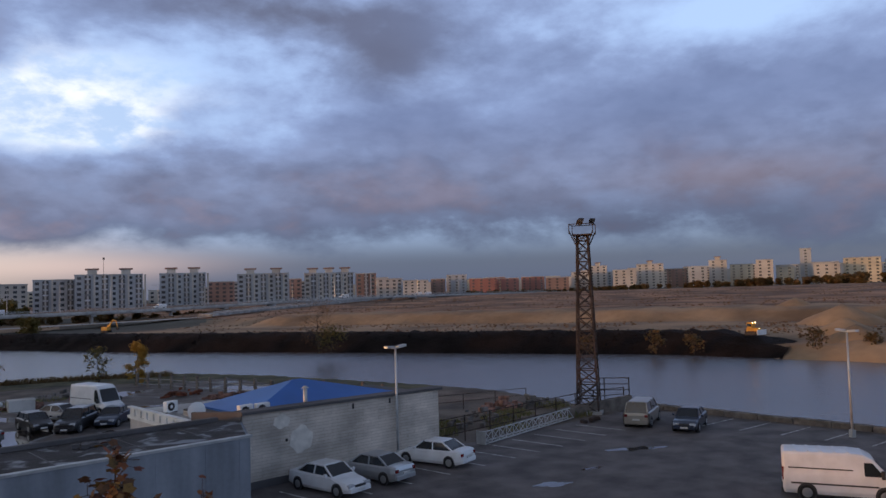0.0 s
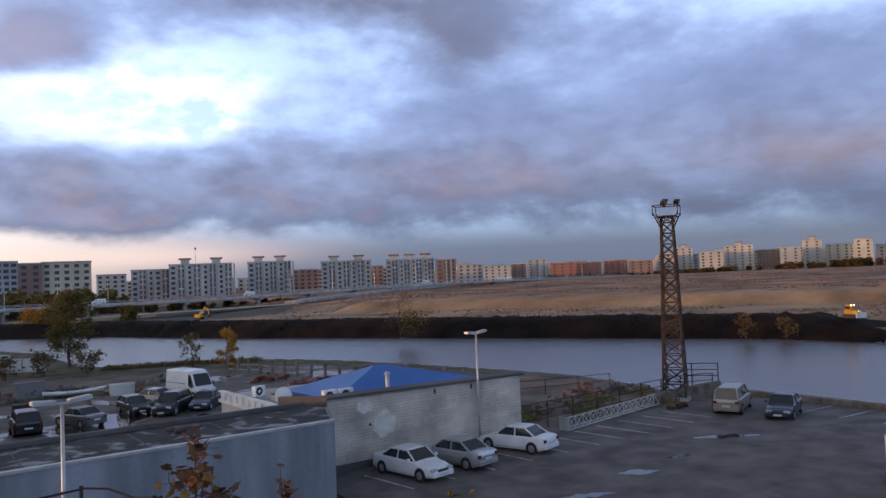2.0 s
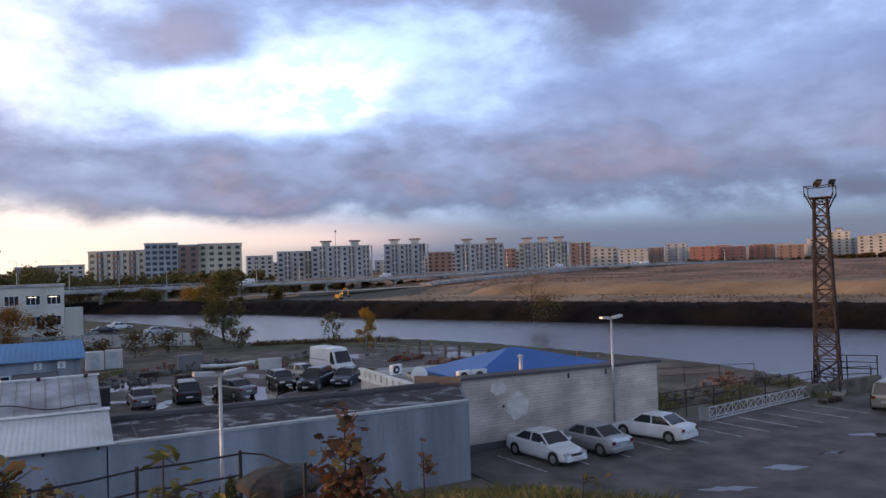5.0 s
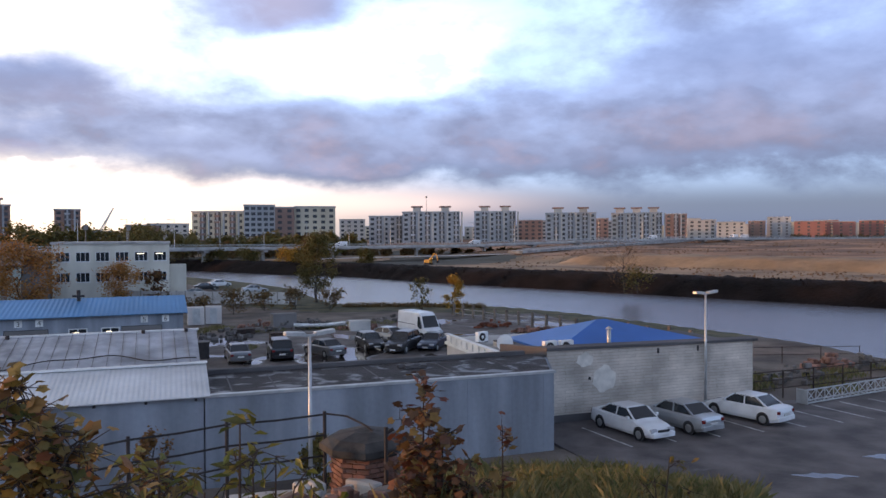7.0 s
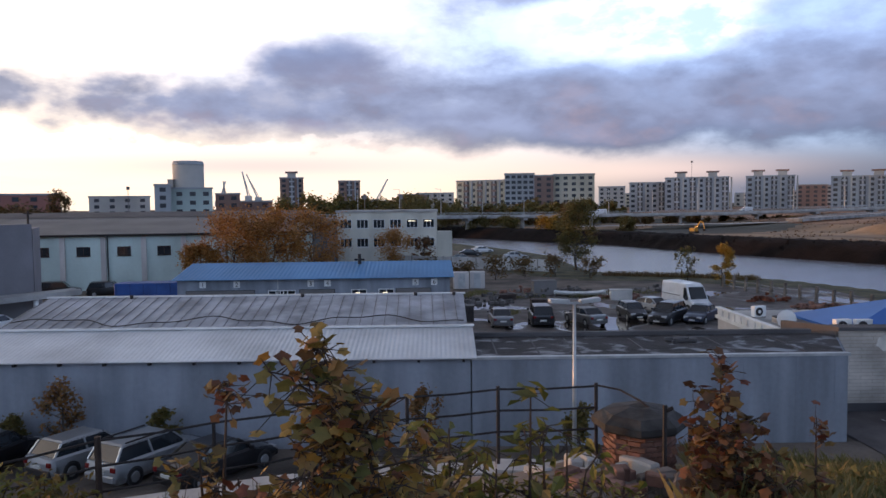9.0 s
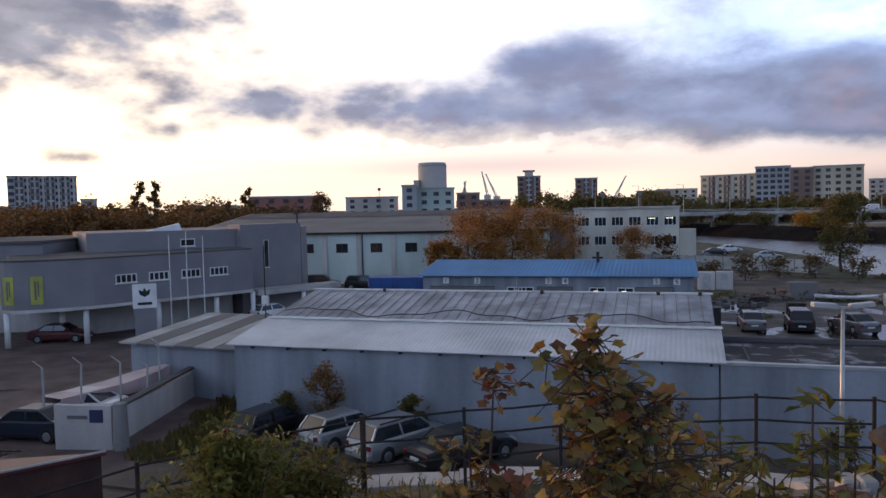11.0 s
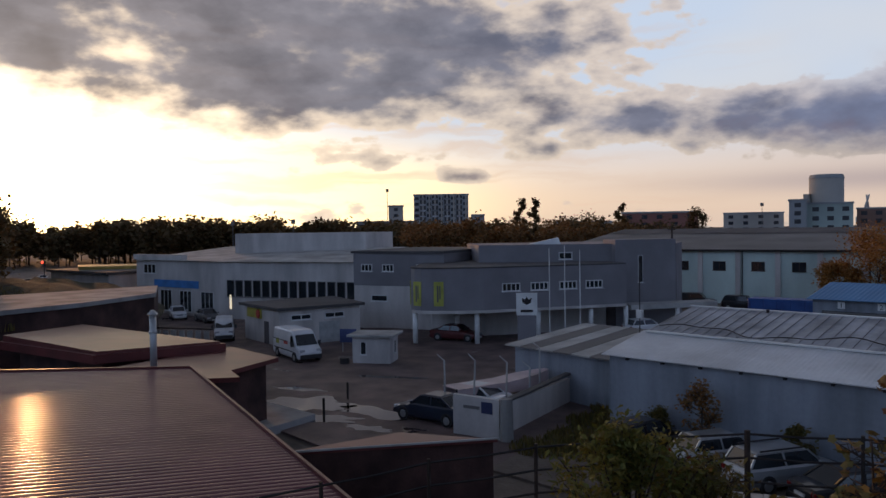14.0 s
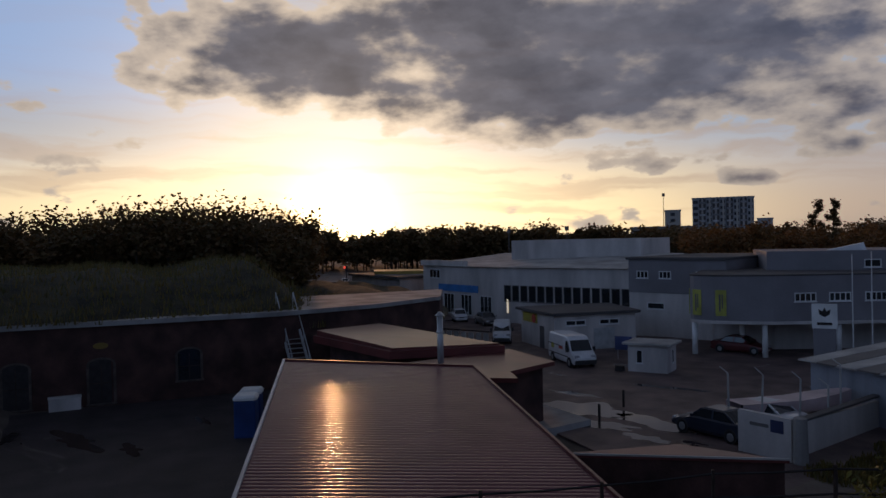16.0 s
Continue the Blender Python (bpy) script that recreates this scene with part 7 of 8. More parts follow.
ch = bearing(-13.3, 13.5, 5.35)
chim = thing("brick_chimney", "squat octagonal brick chimney with a tarred cap", "chimney", pose(*ch, 0, 0, 10))
part("core", Mesh().prism([(.52 * math.cos(k * .7854 + .39), .52 * math.sin(k * .7854 + .39)) for k in range(8)], 0, .98), MORTAR, chim)
bk = Mesh().box(-.118, -.035, 0, .118, .035, .065, bev=.008).data("brick", BRICK)
for r_ in range(11):
    for k in range(8):
        a = (k + .5) * .7854 + .39
        for j in (-1, 0) if r_ % 2 else (-.75, .25):
            off = (j + .5) * .245 if r_ % 2 else (j + .25) * .245 + .06
            p = Matrix.Rotation(a, 4, "Z") @ Matrix.Translation((.5, off, .02 + r_ * .086)) @ Matrix.Rotation(radians(90), 4, "Z")
            placed(bk, "brick", chim, p)
cap = []
for rr, zz in ((.74, .98), (.78, 1.02), (.78, 1.12), (.60, 1.24), (.2, 1.31)):
    cap += [(rr * math.cos(k * .7854 + .39), rr * math.sin(k * .7854 + .39), zz + .012 * math.sin(k * 2.2)) for k in range(8)]
part("cap", Mesh().add(cap, [(i * 8 + k, i * 8 + (k + 1) % 8, (i + 1) * 8 + (k + 1) % 8, (i + 1) * 8 + k) for i in range(4) for k in range(8)] + [tuple(range(32, 40)), tuple(range(7, -1, -1))]), mat("tarred_felt", (.035, .032, .03), .8, var=.4, scale=3, bump=.6, dist=.02), chim, "weathered tarred felt cap")
slab = thing("retaining_edge", "pale worn concrete edge of the hill", "concrete edge", kind="structure")
for k in range(12):
    a0, a1 = -9 + k * 2.9, -9 + k * 2.9 + 2.85
    r0, r1 = 13.7 - .03 * k, 14.3 - .03 * k
    zz = 5.42 - .012 * k
    part("slab", Mesh().prism([tuple(bearing(a1, r0).xy), tuple(bearing(a0, r0).xy), tuple(bearing(a0, r1).xy), tuple(bearing(a1, r1).xy)], zz - .5, zz + .02 * math.sin(k * 1.9)), PALECONC, slab)
for k, (a, d, r, n, s, mt) in enumerate(((-14.5, 11.6, .8, 26, .16, GREYRUB), (-12.0, 11.4, .6, 18, .14, REDRUB), (-16.5, 11.0, .7, 20, .15, GREYRUB), (-9.5, 12.6, .6, 14, .15, PALECONC))):
    p = on_hill(a, d)
    rubble(p.x, p.y, r, n, s, mt, "broken masonry and mortar lumps on the hill", 200 + k, p.z, .3)


def sapling(az, r, top_z, label, seed, lm, n, size, spread, stems=2, shape="maple", low=.15):
    rnd = random.Random(seed)
    g = on_hill(az, r)
    t = thing("sapling", label, "sapling", pose(*g), "hill saplings")
    h = top_z - g.z
    st, pts = Mesh(), []
    for k in range(stems):
        hh = h * (1 if k == 0 else rnd.uniform(.5, .85))
        bx, by = (0, 0) if k == 0 else (rnd.uniform(-.5, .5) * spread, rnd.uniform(-.3, .3) * spread)
        p = Vector((bx * .4, by * .4, -.15))
        e = Vector((bx, by, hh))
        c = p.lerp(e, .5) + Vector((rnd.uniform(-.06, .06), rnd.uniform(-.06, .06), 0))
        st.tube(p, c, .018, .013, n=5, caps=False).tube(c, e, .013, .005, n=5, caps=False)
        nb = max(2, int(n / stems / 9))
        for j in range(nb):
            s = min(1.0, low + (1 - low) * (j + rnd.random()) / nb)
            b = (p.lerp(c, s * 2) if s < .5 else c.lerp(e, s * 2 - 1))
            a = rnd.random() * 6.28
            ln = spread * rnd.uniform(.18, .55) * (.55 if s > .9 else 1)
            q = b + Vector((math.cos(a) * ln, math.sin(a) * ln, ln * rnd.uniform(-.1, .7)))
            st.tube(b, q, .007, .004, n=4, caps=False)
            for _ in range(9):
                o = q.lerp(b, rnd.random() ** 2 * .7)
                v = o + Vector((rnd.gauss(0, .075), rnd.gauss(0, .075), rnd.gauss(-.02, .06)))
                st.tube(o, v, .004, .002, n=3, caps=False)
                pts.append(v)
    part("stem", st, TWIG, t)
    lv = Mesh()
    leaves(lv, pts, size, rnd, shape)
    part("foliage", lv, lm, t)


sapling(10.3, 4.1, 9.42, "tall young maple with turning green and red leaves", 1, L_MAPLE, 560, .085, .42, 2, low=.38)
sapling(7.4, 4.15, 9.06, "young maple with yellow-green and brown leaves", 2, L_MAPLE, 620, .088, .55, 3, low=.3)
sapling(9.6, 3.9, 8.78, "low young maple with yellow leaves", 21, L_YELLOW, 90, .14, .5, 3, low=.3)
sapling(4.6, 4.4, 8.78, "young maple with green and orange leaves", 3, L_MAPLE, 460, .09, .6, 3)
sapling(15.7, 5.4, 8.98, "thin bare-stemmed maple with a tuft of leaves", 4, L_MAPRED, 40, .085, .2, 1, low=.9)
sapling(17.5, 5.3, 8.6, "low maple with yellow-brown leaves", 5, L_MAPLE, 380, 0.09, .42, 3, low=.3)
sapling(15.2, 5.2, 8.46, "low maple with orange leaves", 6, L_MAPRED, 180, 0.13, .4, 3, low=.3)
sapling(-17.5, 8.2, 8.56, "rusty-leaved young maple beside the grass", 7, L_MAPRED, 470, .13, .62, 4, low=.3)
sapling(-18.6, 8.0, 7.8, "dense dark red low maple", 8, L_MAPRED, 420, .13, .85, 5)
sapling(-23.4, 8.6, 7.95, "sparse sapling with a few orange leaves", 9, L_MAPRED, 10, .12, .3, 1, low=.88)
sapling(1.6, 5.2, 8.68, "pale green sumac-like shoots", 10, L_BUSH, 340, .15, .8, 5, "long")
sapling(-3.9, 5.4, 8.84, "bright green leafy shoot leaning over the railing", 11, L_BUSH, 170, .16, .45, 3, "long", low=.3)
sapling(-1.4, 5.0, 8.5, "dense green and brown shoots on the hill", 16, L_OLIVE, 320, .13, .8, 6, "long")
sapling(-6.4, 5.6, 8.42, "low green shoots on the hill", 12, L_BUSH, 300, .13, .8, 5, "long")
sapling(-9.0, 6.2, 8.1, "low dark shoots beside the rubble", 17, L_OLIVE, 280, .12, .8, 5, "long")
sapling(4.0, 5.6, 8.4, "low mixed green shoots on the hill", 13, L_OLIVE, 320, .13, .9, 6, "long")
sapling(-4.5, 4.6, 8.3, "low maple seedlings with rusty leaves", 18, L_MAPRED, 190, .12, .7, 5)
sapling(-35.5, 9.0, 7.55, "small dark shrub at the grass edge", 14, L_OLIVE, 161, 0.11, .5, 3, "long")
sapling(20.5, 7.4, 7.55, "low shoots on the hill", 15, L_OLIVE, 138, 0.13, .7, 4, "long")


def bush(az, r, top_z, rad, label, seed, lm, n, size):
    rnd = random.Random(seed)
    g = on_hill(az, r)
    t = thing("bush", label, "bush", pose(*g))
    h = top_z - g.z
    st, pts = Mesh(), []
    for k in range(26):
        a, s = rnd.random() * 6.28, rnd.random()
        tip = Vector((math.cos(a) * rad * s, math.sin(a) * rad * s, h * (1 - .6 * s * s) * rnd.uniform(.75, 1.05)))
        st.tube((tip.x * .15, tip.y * .15, -.2), tip, .02, .006, n=4, caps=False)
        for _ in range(n // 26):
            q = tip * (1 - .55 * rnd.random() ** 1.5)
            pts.append(q + Vector((rnd.gauss(0, .12), rnd.gauss(0, .12), rnd.gauss(0, .09))))
    part("stem", st, TWIG, t)
    lv = Mesh()
    leaves(lv, pts, size, rnd, "long")
    part("foliage", lv, lm, t)


bush(32.6, 9.6, 7.5, 1.1, "dense yellow-green bush on the hill edge", 1, L_BUSH, 3600, .12)
bush(27.5, 10.2, 6.95, .9, "low grassy bush beside the cars", 2, L_OLIVE, 1100, .14)
bush(-26, 10.5, 6.75, 1.0, "low green brush in the grass", 3, L_OLIVE, 1100, .12)
bush(-31, 11.5, 6.45, 1.1, "low green brush in the grass", 4, L_BUSH, 1000, .12)


def hill_grass():
    rnd = random.Random(5)
    m = Mesh()
    zone = []
    for _ in range(15000):
        a, r = rnd.uniform(-40, 72), 4.5 + 10.0 * math.sqrt(rnd.random())
        if -16.5 < a < 0 and r > 8.8:
            continue
        if a > -14 and rnd.random() < .55:
            continue
        zone.append((a, r))
    P = np.array([tuple(bearing(a, r).xy) for a, r in zone])
    zs, _ = ground_height(P)
    for (x, y), z, (a, r) in zip(P, zs, zone):
        if a > 42:
            continue
        h = rnd.uniform(.16, .5) * (1.1 if a < -15 else .4)
        d = rnd.uniform(0, 6.28)
        bx, by = math.cos(d) * .012, math.sin(d) * .012
        lx, ly = rnd.uniform(-.5, .5) * h, rnd.uniform(-.5, .5) * h
        m.add([(x - bx, y - by, z - .03), (x + bx, y + by, z - .03), (x + lx * .4 + bx * .7, y + ly * .4 + by * .7, z + h * .65), (x + lx, y + ly, z + h)], [(0, 1, 2), (0, 2, 3)])
    fine_z = [(rnd.uniform(-41, -17), 7.5 + 6.3 * math.sqrt(rnd.random())) for _ in range(22000)]
    P = np.array([tuple(bearing(a, r).xy) for a, r in fine_z])
    zs, _ = ground_height(P)
    for (x, y), z in zip(P, zs):
        h, d = rnd.uniform(.2, .55), rnd.uniform(0, 6.28)
        bx, by = math.cos(d) * .006, math.sin(d) * .006
        lx, ly = rnd.gauss(0, .28) * h, rnd.gauss(0, .28) * h
        m.add([(x - bx, y - by, z - .03), (x + bx, y + by, z - .03), (x + lx * .4 + bx * .7, y + ly * .4 + by * .7, z + h * .65), (x + lx, y + ly, z + h)], [(0, 1, 2), (0, 2, 3)])
    solid("hill_grass", m, L_GRASS, "rough autumn grass on the hill", "grass", kind="stuff")


hill_grass()


# ---- far bank: dark berm and cut sand face as finely shaped strips ----
def bank_strip(name, label, mt, y_lo, y_hi, prof, amp, freq, seed, off=0.0, step=1.6):
    line = [Vector((p[0], p[1])) for p in FAR_BANK]
    line = line[::-1]
    pts = []
    for a, b in zip(line, line[1:]):
        n = max(1, int((b - a).length / step))
        pts += [a.lerp(b, k / n) for k in range(n)]
    pts = [p for p in pts if y_lo <= p.y <= y_hi]
    vs = []
    for i, p in enumerate(pts):
        q = pts[min(i + 3, len(pts) - 1)] - pts[max(i - 3, 0)]
        nv = Vector((q.y, -q.x)).normalized()
        if nv.x < 0:
            nv.negate()
        e = min(1, i / 8, (len(pts) - 1 - i) / 8)
        for j, (d, z) in enumerate(prof):
            w = off + d + (noise.noise((p.x * freq, p.y * freq, seed)) * amp * 3 if j else 0) * (1 if off else .4)
            c = p + nv * w
            zz = z * (e if z > 0 else 1) + noise.noise((c.x * freq * 2.3, c.y * freq * 2.3, seed + j)) * amp * (1 if 0 < j else 0)
            vs.append((c.x, c.y, zz))
    m = len(prof)
    return solid(name, Mesh().add(vs, [(i * m + j, (i + 1) * m + j, (i + 1) * m + j + 1, i * m + j + 1) for i in range(len(pts) - 1) for j in range(m - 1)]), mt, label, "bank", kind="structure", smooth=True)


bank_strip("black_soil_bank", "dark heaped soil bank along the far shore", BLACKSOIL, 50, 300,
           [(-1.5, -2.2), (0, -1.4), (1.2, -.6), (2.4, .3), (3.6, 1.0), (4.8, 1.55), (6, 1.85), (7.5, 2.05), (9, 2.0), (11, 1.9), (13, 1.5), (15, .9), (18, .2)], .6, .33, 3.0)
bank_strip("sand_bank", "low heaped sand along the far shore", SAND, -60, 54,
           [(-1.5, -2.2), (0, -1.45), (2, -.7), (4, .2), (7, .9), (10, 1.4), (14, 1.3), (19, 1.0), (24, .4)], .7, .11, 9.0)
bank_strip("sand_cut", "cut sandy step up to the dry field", SAND, -60, 200,
           [(-6, .2), (0, 1.2), (2, 2.0), (4, 2.9), (6, 3.6), (9, 4.0), (14, 4.1), (24, 4.0), (34, 3.0)], .6, .07, 5.0, off=60, step=2.0)
clods, rnd_c = Mesh(), random.Random(44)
for a, b in zip(FAR_BANK[1:], FAR_BANK[2:]):
    a, b = Vector(a), Vector(b)
    if b.y < 45 or a.y > 330:
        continue
    nv = Vector(((a - b).y, -(a - b).x)).normalized()
    for _ in range(int((b - a).length * 9)):
        d = rnd_c.uniform(2.0, 12.5)
        p = a.lerp(b, rnd_c.random()) + nv * d
        z = float(np.interp(d, [1.2, 2.4, 3.6, 4.8, 6, 9, 12.5], [-.6, .2, .9, 1.45, 1.8, 1.95, 1.6]))
        q = rnd_c.uniform(.12, .5)
        rim = [(p.x + q * rnd_c.uniform(.6, 1.3) * math.cos(k * 1.257), p.y + q * rnd_c.uniform(.6, 1.3) * math.sin(k * 1.257), z - .3) for k in range(5)]
        clods.add(rim + [(p.x, p.y, z + q * rnd_c.uniform(.4, .9))], [(k, (k + 1) % 5, 5) for k in range(5)])
solid("soil_clods", clods, BLACKSOIL, "lumpy clods of black dredged soil on the far bank", "soil", kind="stuff")
for k, (x, y, r) in enumerate(((126, 44, 5), (132, 36, 7), (138, 50, 6), (150, 40, 9), (165, 60, 10), (128, 30, 4), (175, 46, 9), (190, 80, 12))):
    rnd = random.Random(k)
    vs = [(x, y, 1.0 + r * .42)] + [(x + math.cos(a) * rr * r, y + math.sin(a) * rr * r, 1.0 + r * .42 * (1 - rr) ** 1.1 + noise.noise((x + a, y, rr * 3)) * .3 - (.6 if rr == 1 else 0)) for rr in (.2, .4, .7, 1.0) for a in [q * .4488 for q in range(14)]]
    solid("sand_mound", Mesh().add(vs, [(0, 1 + q, 1 + (q + 1) % 14) for q in range(14)] + [(1 + i * 14 + q, 15 + i * 14 + q, 15 + i * 14 + (q + 1) % 14, 1 + i * 14 + (q + 1) % 14) for i in range(3) for q in range(14)]), SAND, "rounded mound of loose sand on the far shore", "sand mound", "shore sand", smooth=True)


def bulldozer(m, label):
    b = thing("bulldozer", label, "bulldozer", m)
    for s in (-1, 1):
        part("track", Mesh().box(-1.6, s * 1.0 - .25, 0, 1.6, s * 1.0 + .25, .9, bev=.2), DARKMETAL, b)
    part("hull", Mesh().box(-1.4, -.7, .7, 1.7, .7, 1.7, bev=.1), YELLOW, b)
    part("cab", Mesh().box(-1.2, -.7, 1.7, .2, .7, 3.0, bev=.08), YELLOW, b)
    part("cab_glass", Mesh().box(-1.1, -.72, 2.0, .1, .72, 2.7), GLASS, b)
    part("blade", Mesh().box(2.2, -1.7, .1, 2.4, 1.7, 1.3), METALSHEET, b)
    for s in (-1, 1):
        part("arm", Mesh().bar((0, s * .9, .5), (2.2, s * .9, .5), .16), YELLOW, b)
        part("work_lamp", Mesh().tube((.3, s * .5, 2.9), (.34, s * .5, 2.9), .14, n=8), WHITELIGHT, b)
    part("front_lamp", Mesh().tube((1.7, 0, 1.5), (1.75, 0, 1.5), .12, n=8), WHITELIGHT, b)


bulldozer(pose(120, 57.5, 1.5, 0, 0, -100) @ Matrix.Scale(.68, 4), "yellow bulldozer with lit work lamps on the sand")
ex = thing("excavator", "orange-yellow excavator on the dark far bank", "excavator", pose(68, 203, 1.9, 0, 0, -60) @ Matrix.Scale(.62, 4))
for s in (-1, 1):
    part("track", Mesh().box(-1.8, s * 1.1 - .3, 0, 1.8, s * 1.1 + .3, .9, bev=.2), DARKMETAL, ex)
part("house", Mesh().box(-1.7, -1.2, .9, 1.3, 1.2, 2.3, bev=.15), YELLOW, ex)
part("cab", Mesh().box(.1, .2, 2.3, 1.3, 1.2, 3.2, bev=.08), YELLOW, ex)
part("boom", Mesh().bar((1.0, -.2, 1.9), (3.6, -.2, 5.2), .4).bar((3.6, -.2, 5.2), (5.2, -.2, 4.6), .36), YELLOW, ex)
part("stick", Mesh().bar((5.2, -.2, 4.6), (5.8, -.2, 2.0), .28), YELLOW, ex)
part("bucket", Mesh().box(5.3, -.7, 1.0, 6.2, .3, 2.0, bev=.15), DARKMETAL, ex)
part("work_lamp", Mesh().tube((1.3, .7, 2.9), (1.36, .7, 2.9), .16, n=8), WHITELIGHT, ex)


# ---- overpass ----
BR = [bearing(14, 262), bearing(6, 262), bearing(-0.2, 266), bearing(-8.5, 290), bearing(-14.4, 305), bearing(-21, 320), bearing(-31.5, 360), bearing(-39.6, 430), bearing(-47, 560), bearing(-53, 700), bearing(-62, 900)]
over = thing("road_overpass", "long concrete road overpass on piers", "bridge")
zs = [6.2, 6.2, 6.25, 5.9, 5.9, 6.0, 7.6, 8.0, 7.4, 6.6, 6.4]
for k, (a, b) in enumerate(zip(BR, BR[1:])):
    n = Vector((-(b - a).y, (b - a).x, 0)).normalized()
    if n.y < 0:
        n.negate()
    for nm, o0, o1, z0, z1, mt in (("deck", 0, 11, -1.0, 0, CONC), ("edge_beam", -.25, 0.0, -.55, .35, PALECONC)):
        q = [a + n * o0, b + n * o0, b + n * o1, a + n * o1]
        za, zb_ = zs[k], zs[k + 1]
        vs = [(p.x, p.y, z + z0) for p, z in zip(q, (za, zb_, zb_, za))] + [(p.x, p.y, z + z1) for p, z in zip(q, (za, zb_, zb_, za))]
        part(nm, Mesh().add(vs, [(3, 2, 1, 0), (4, 5, 6, 7), (0, 1, 5, 4), (1, 2, 6, 5), (2, 3, 7, 6), (3, 0, 4, 7)]), mt, over)
    for dz in (.75, 1.15):
        part("guard_rail", Mesh().bar(a + Vector((0, 0, zs[k] + dz)), b + Vector((0, 0, zs[k + 1] + dz)), .12), GALV, over)
    cnt = max(1, int((b - a).length / 21))
    for j in range(cnt):
        p = a.lerp(b, (j + .5) / cnt) + n * 2.5
        z = zs[k] + (zs[k + 1] - zs[k]) * (j + .5) / cnt
        part("pier", Mesh().tube((p.x, p.y, -2), (p.x, p.y, z - 1.6), .75, n=10), CONC, over)
        part("pier_cap", Mesh().box(p.x - 2.2, p.y - 1, z - 1.7, p.x + 2.2, p.y + 1, z - 1.0, rz=math.atan2(n.y, n.x)), CONC, over)
ramp = [bearing(-25.6, 285), bearing(-28.5, 305), bearing(-31.6, 335), bearing(-38, 420)]
rz_ = [4.2, 4.9, 5.6, 7.4]
rp = thing("slip_road", "concrete slip road rising to the overpass", "bridge")
for k, (a, b) in enumerate(zip(ramp, ramp[1:])):
    n = Vector((-(b - a).y, (b - a).x, 0)).normalized()
    if n.y < 0:
        n.negate()
    q = [a, b, b + n * 7, a + n * 7]
    vs = [(p.x, p.y, z - .9) for p, z in zip(q, (rz_[k], rz_[k + 1], rz_[k + 1], rz_[k]))] + [(p.x, p.y, z + .1) for p, z in zip(q, (rz_[k], rz_[k + 1], rz_[k + 1], rz_[k]))]
    part("deck", Mesh().add(vs, [(3, 2, 1, 0), (4, 5, 6, 7), (0, 1, 5, 4), (1, 2, 6, 5), (2, 3, 7, 6), (3, 0, 4, 7)]), CONC, rp)
    part("guard_rail", Mesh().bar(a + Vector((0, 0, rz_[k] + .8)), b + Vector((0, 0, rz_[k + 1] + .8)), .25), PALECONC, rp)
    for j in range(3):
        p = a.lerp(b, (j + .5) / 3) + n * 3.5
        z = rz_[k] + (rz_[k + 1] - rz_[k]) * (j + .5) / 3
        if z > 1.8:
            part("pier", Mesh().tube((p.x, p.y, -2), (p.x, p.y, z - .9), .6, n=8), CONC, rp)
lowroad = [bearing(-8, 252), bearing(-11.4, 262), bearing(-21, 282), bearing(-26, 300)]
solid("service_road", Mesh().add([(*(p + Vector((0, o, 0))).xy, 2.1 + .25 * k) for k, p in enumerate(lowroad) for o in (0, 9)], [(2 * k, 2 * k + 2, 2 * k + 3, 2 * k + 1) for k in range(3)]), PALECONC, "pale service road below the overpass", "road", kind="structure")
lamp_me = Mesh().tube((0, 0, 0), (0, 0, 9.5), .14, .07, n=6).box(-1.5, -.1, 9.4, 0, .1, 9.5)
lamp_me = lamp_me.data("mast", GALV)
for k in range(22):
    a = 6 - k * 3.1
    d = float(np.interp(-a, [-14, -6, .2, 8.5, 14.4, 21, 31.5, 39.6, 47, 53, 62], [p.length for p in BR]))
    z = float(np.interp(-a, [-14, -6, .2, 8.5, 14.4, 21, 31.5, 39.6, 47, 53, 62], zs))
    lp = thing("bridge_lamp", "slim pale lamp post on the overpass", "street lamp", pose(*bearing(a, d + 1.0, z)), "overpass lamps")
    placed(lamp_me, "mast", lp, Matrix())
    part("lamp_head", Mesh().box(-2.1, -.15, 9.45, -1.4, .15, 9.6), GALV, lp)
for k, (a, e) in enumerate(((-12, 0), (-22, 1), (-35, 2), (-40.5, 3), (-41.2, 4))):
    d = float(np.interp(-a, [-14, -6, .2, 8.5, 14.4, 21, 31.5, 39.6, 47, 53, 62], [p.length for p in BR]))
    z = float(np.interp(-a, [-14, -6, .2, 8.5, 14.4, 21, 31.5, 39.6, 47, 53, 62], zs))
    van(P_WHITE, pose(*bearing(a, d + 4, z + .01), 0, 0, 180 - 25 * k / 4), "pale vehicle on the overpass", 4.8, 2.0)


# ---- far city ----
def far_mat(name, col):
    return mat(name, col, .85, var=.12, scale=.05, fine=.6, bump=.1)


CITY = [far_mat("grey_panel_facade", (.33, .345, .36)), far_mat("pale_panel_facade", (.43, .405, .37)), far_mat("brown_brick_facade", (.23, .15, .125)), far_mat("cream_facade", (.48, .43, .33)), far_mat("red_brick_facade", (.30, .13, .105)), far_mat("mint_facade", (.38, .45, .42))]
FW = Mesh().box(-1.15, -.12, 0, 1.15, .05, 1.7).data("far_window", glass("far_glass", (.03, .035, .045), .12))
LOGGIA = mat("mixed_balcony_panels", (.36, .37, .39), .8, var=.15, scale=.4, rand=.45)
FB = Mesh().box(-1.5, -1.0, -.1, 1.5, -.46, .85).data("balcony", LOGGIA)
FBD = Mesh().box(-1.7, -1.1, -.15, 1.7, 0, .95).data("balcony", CITY[2])


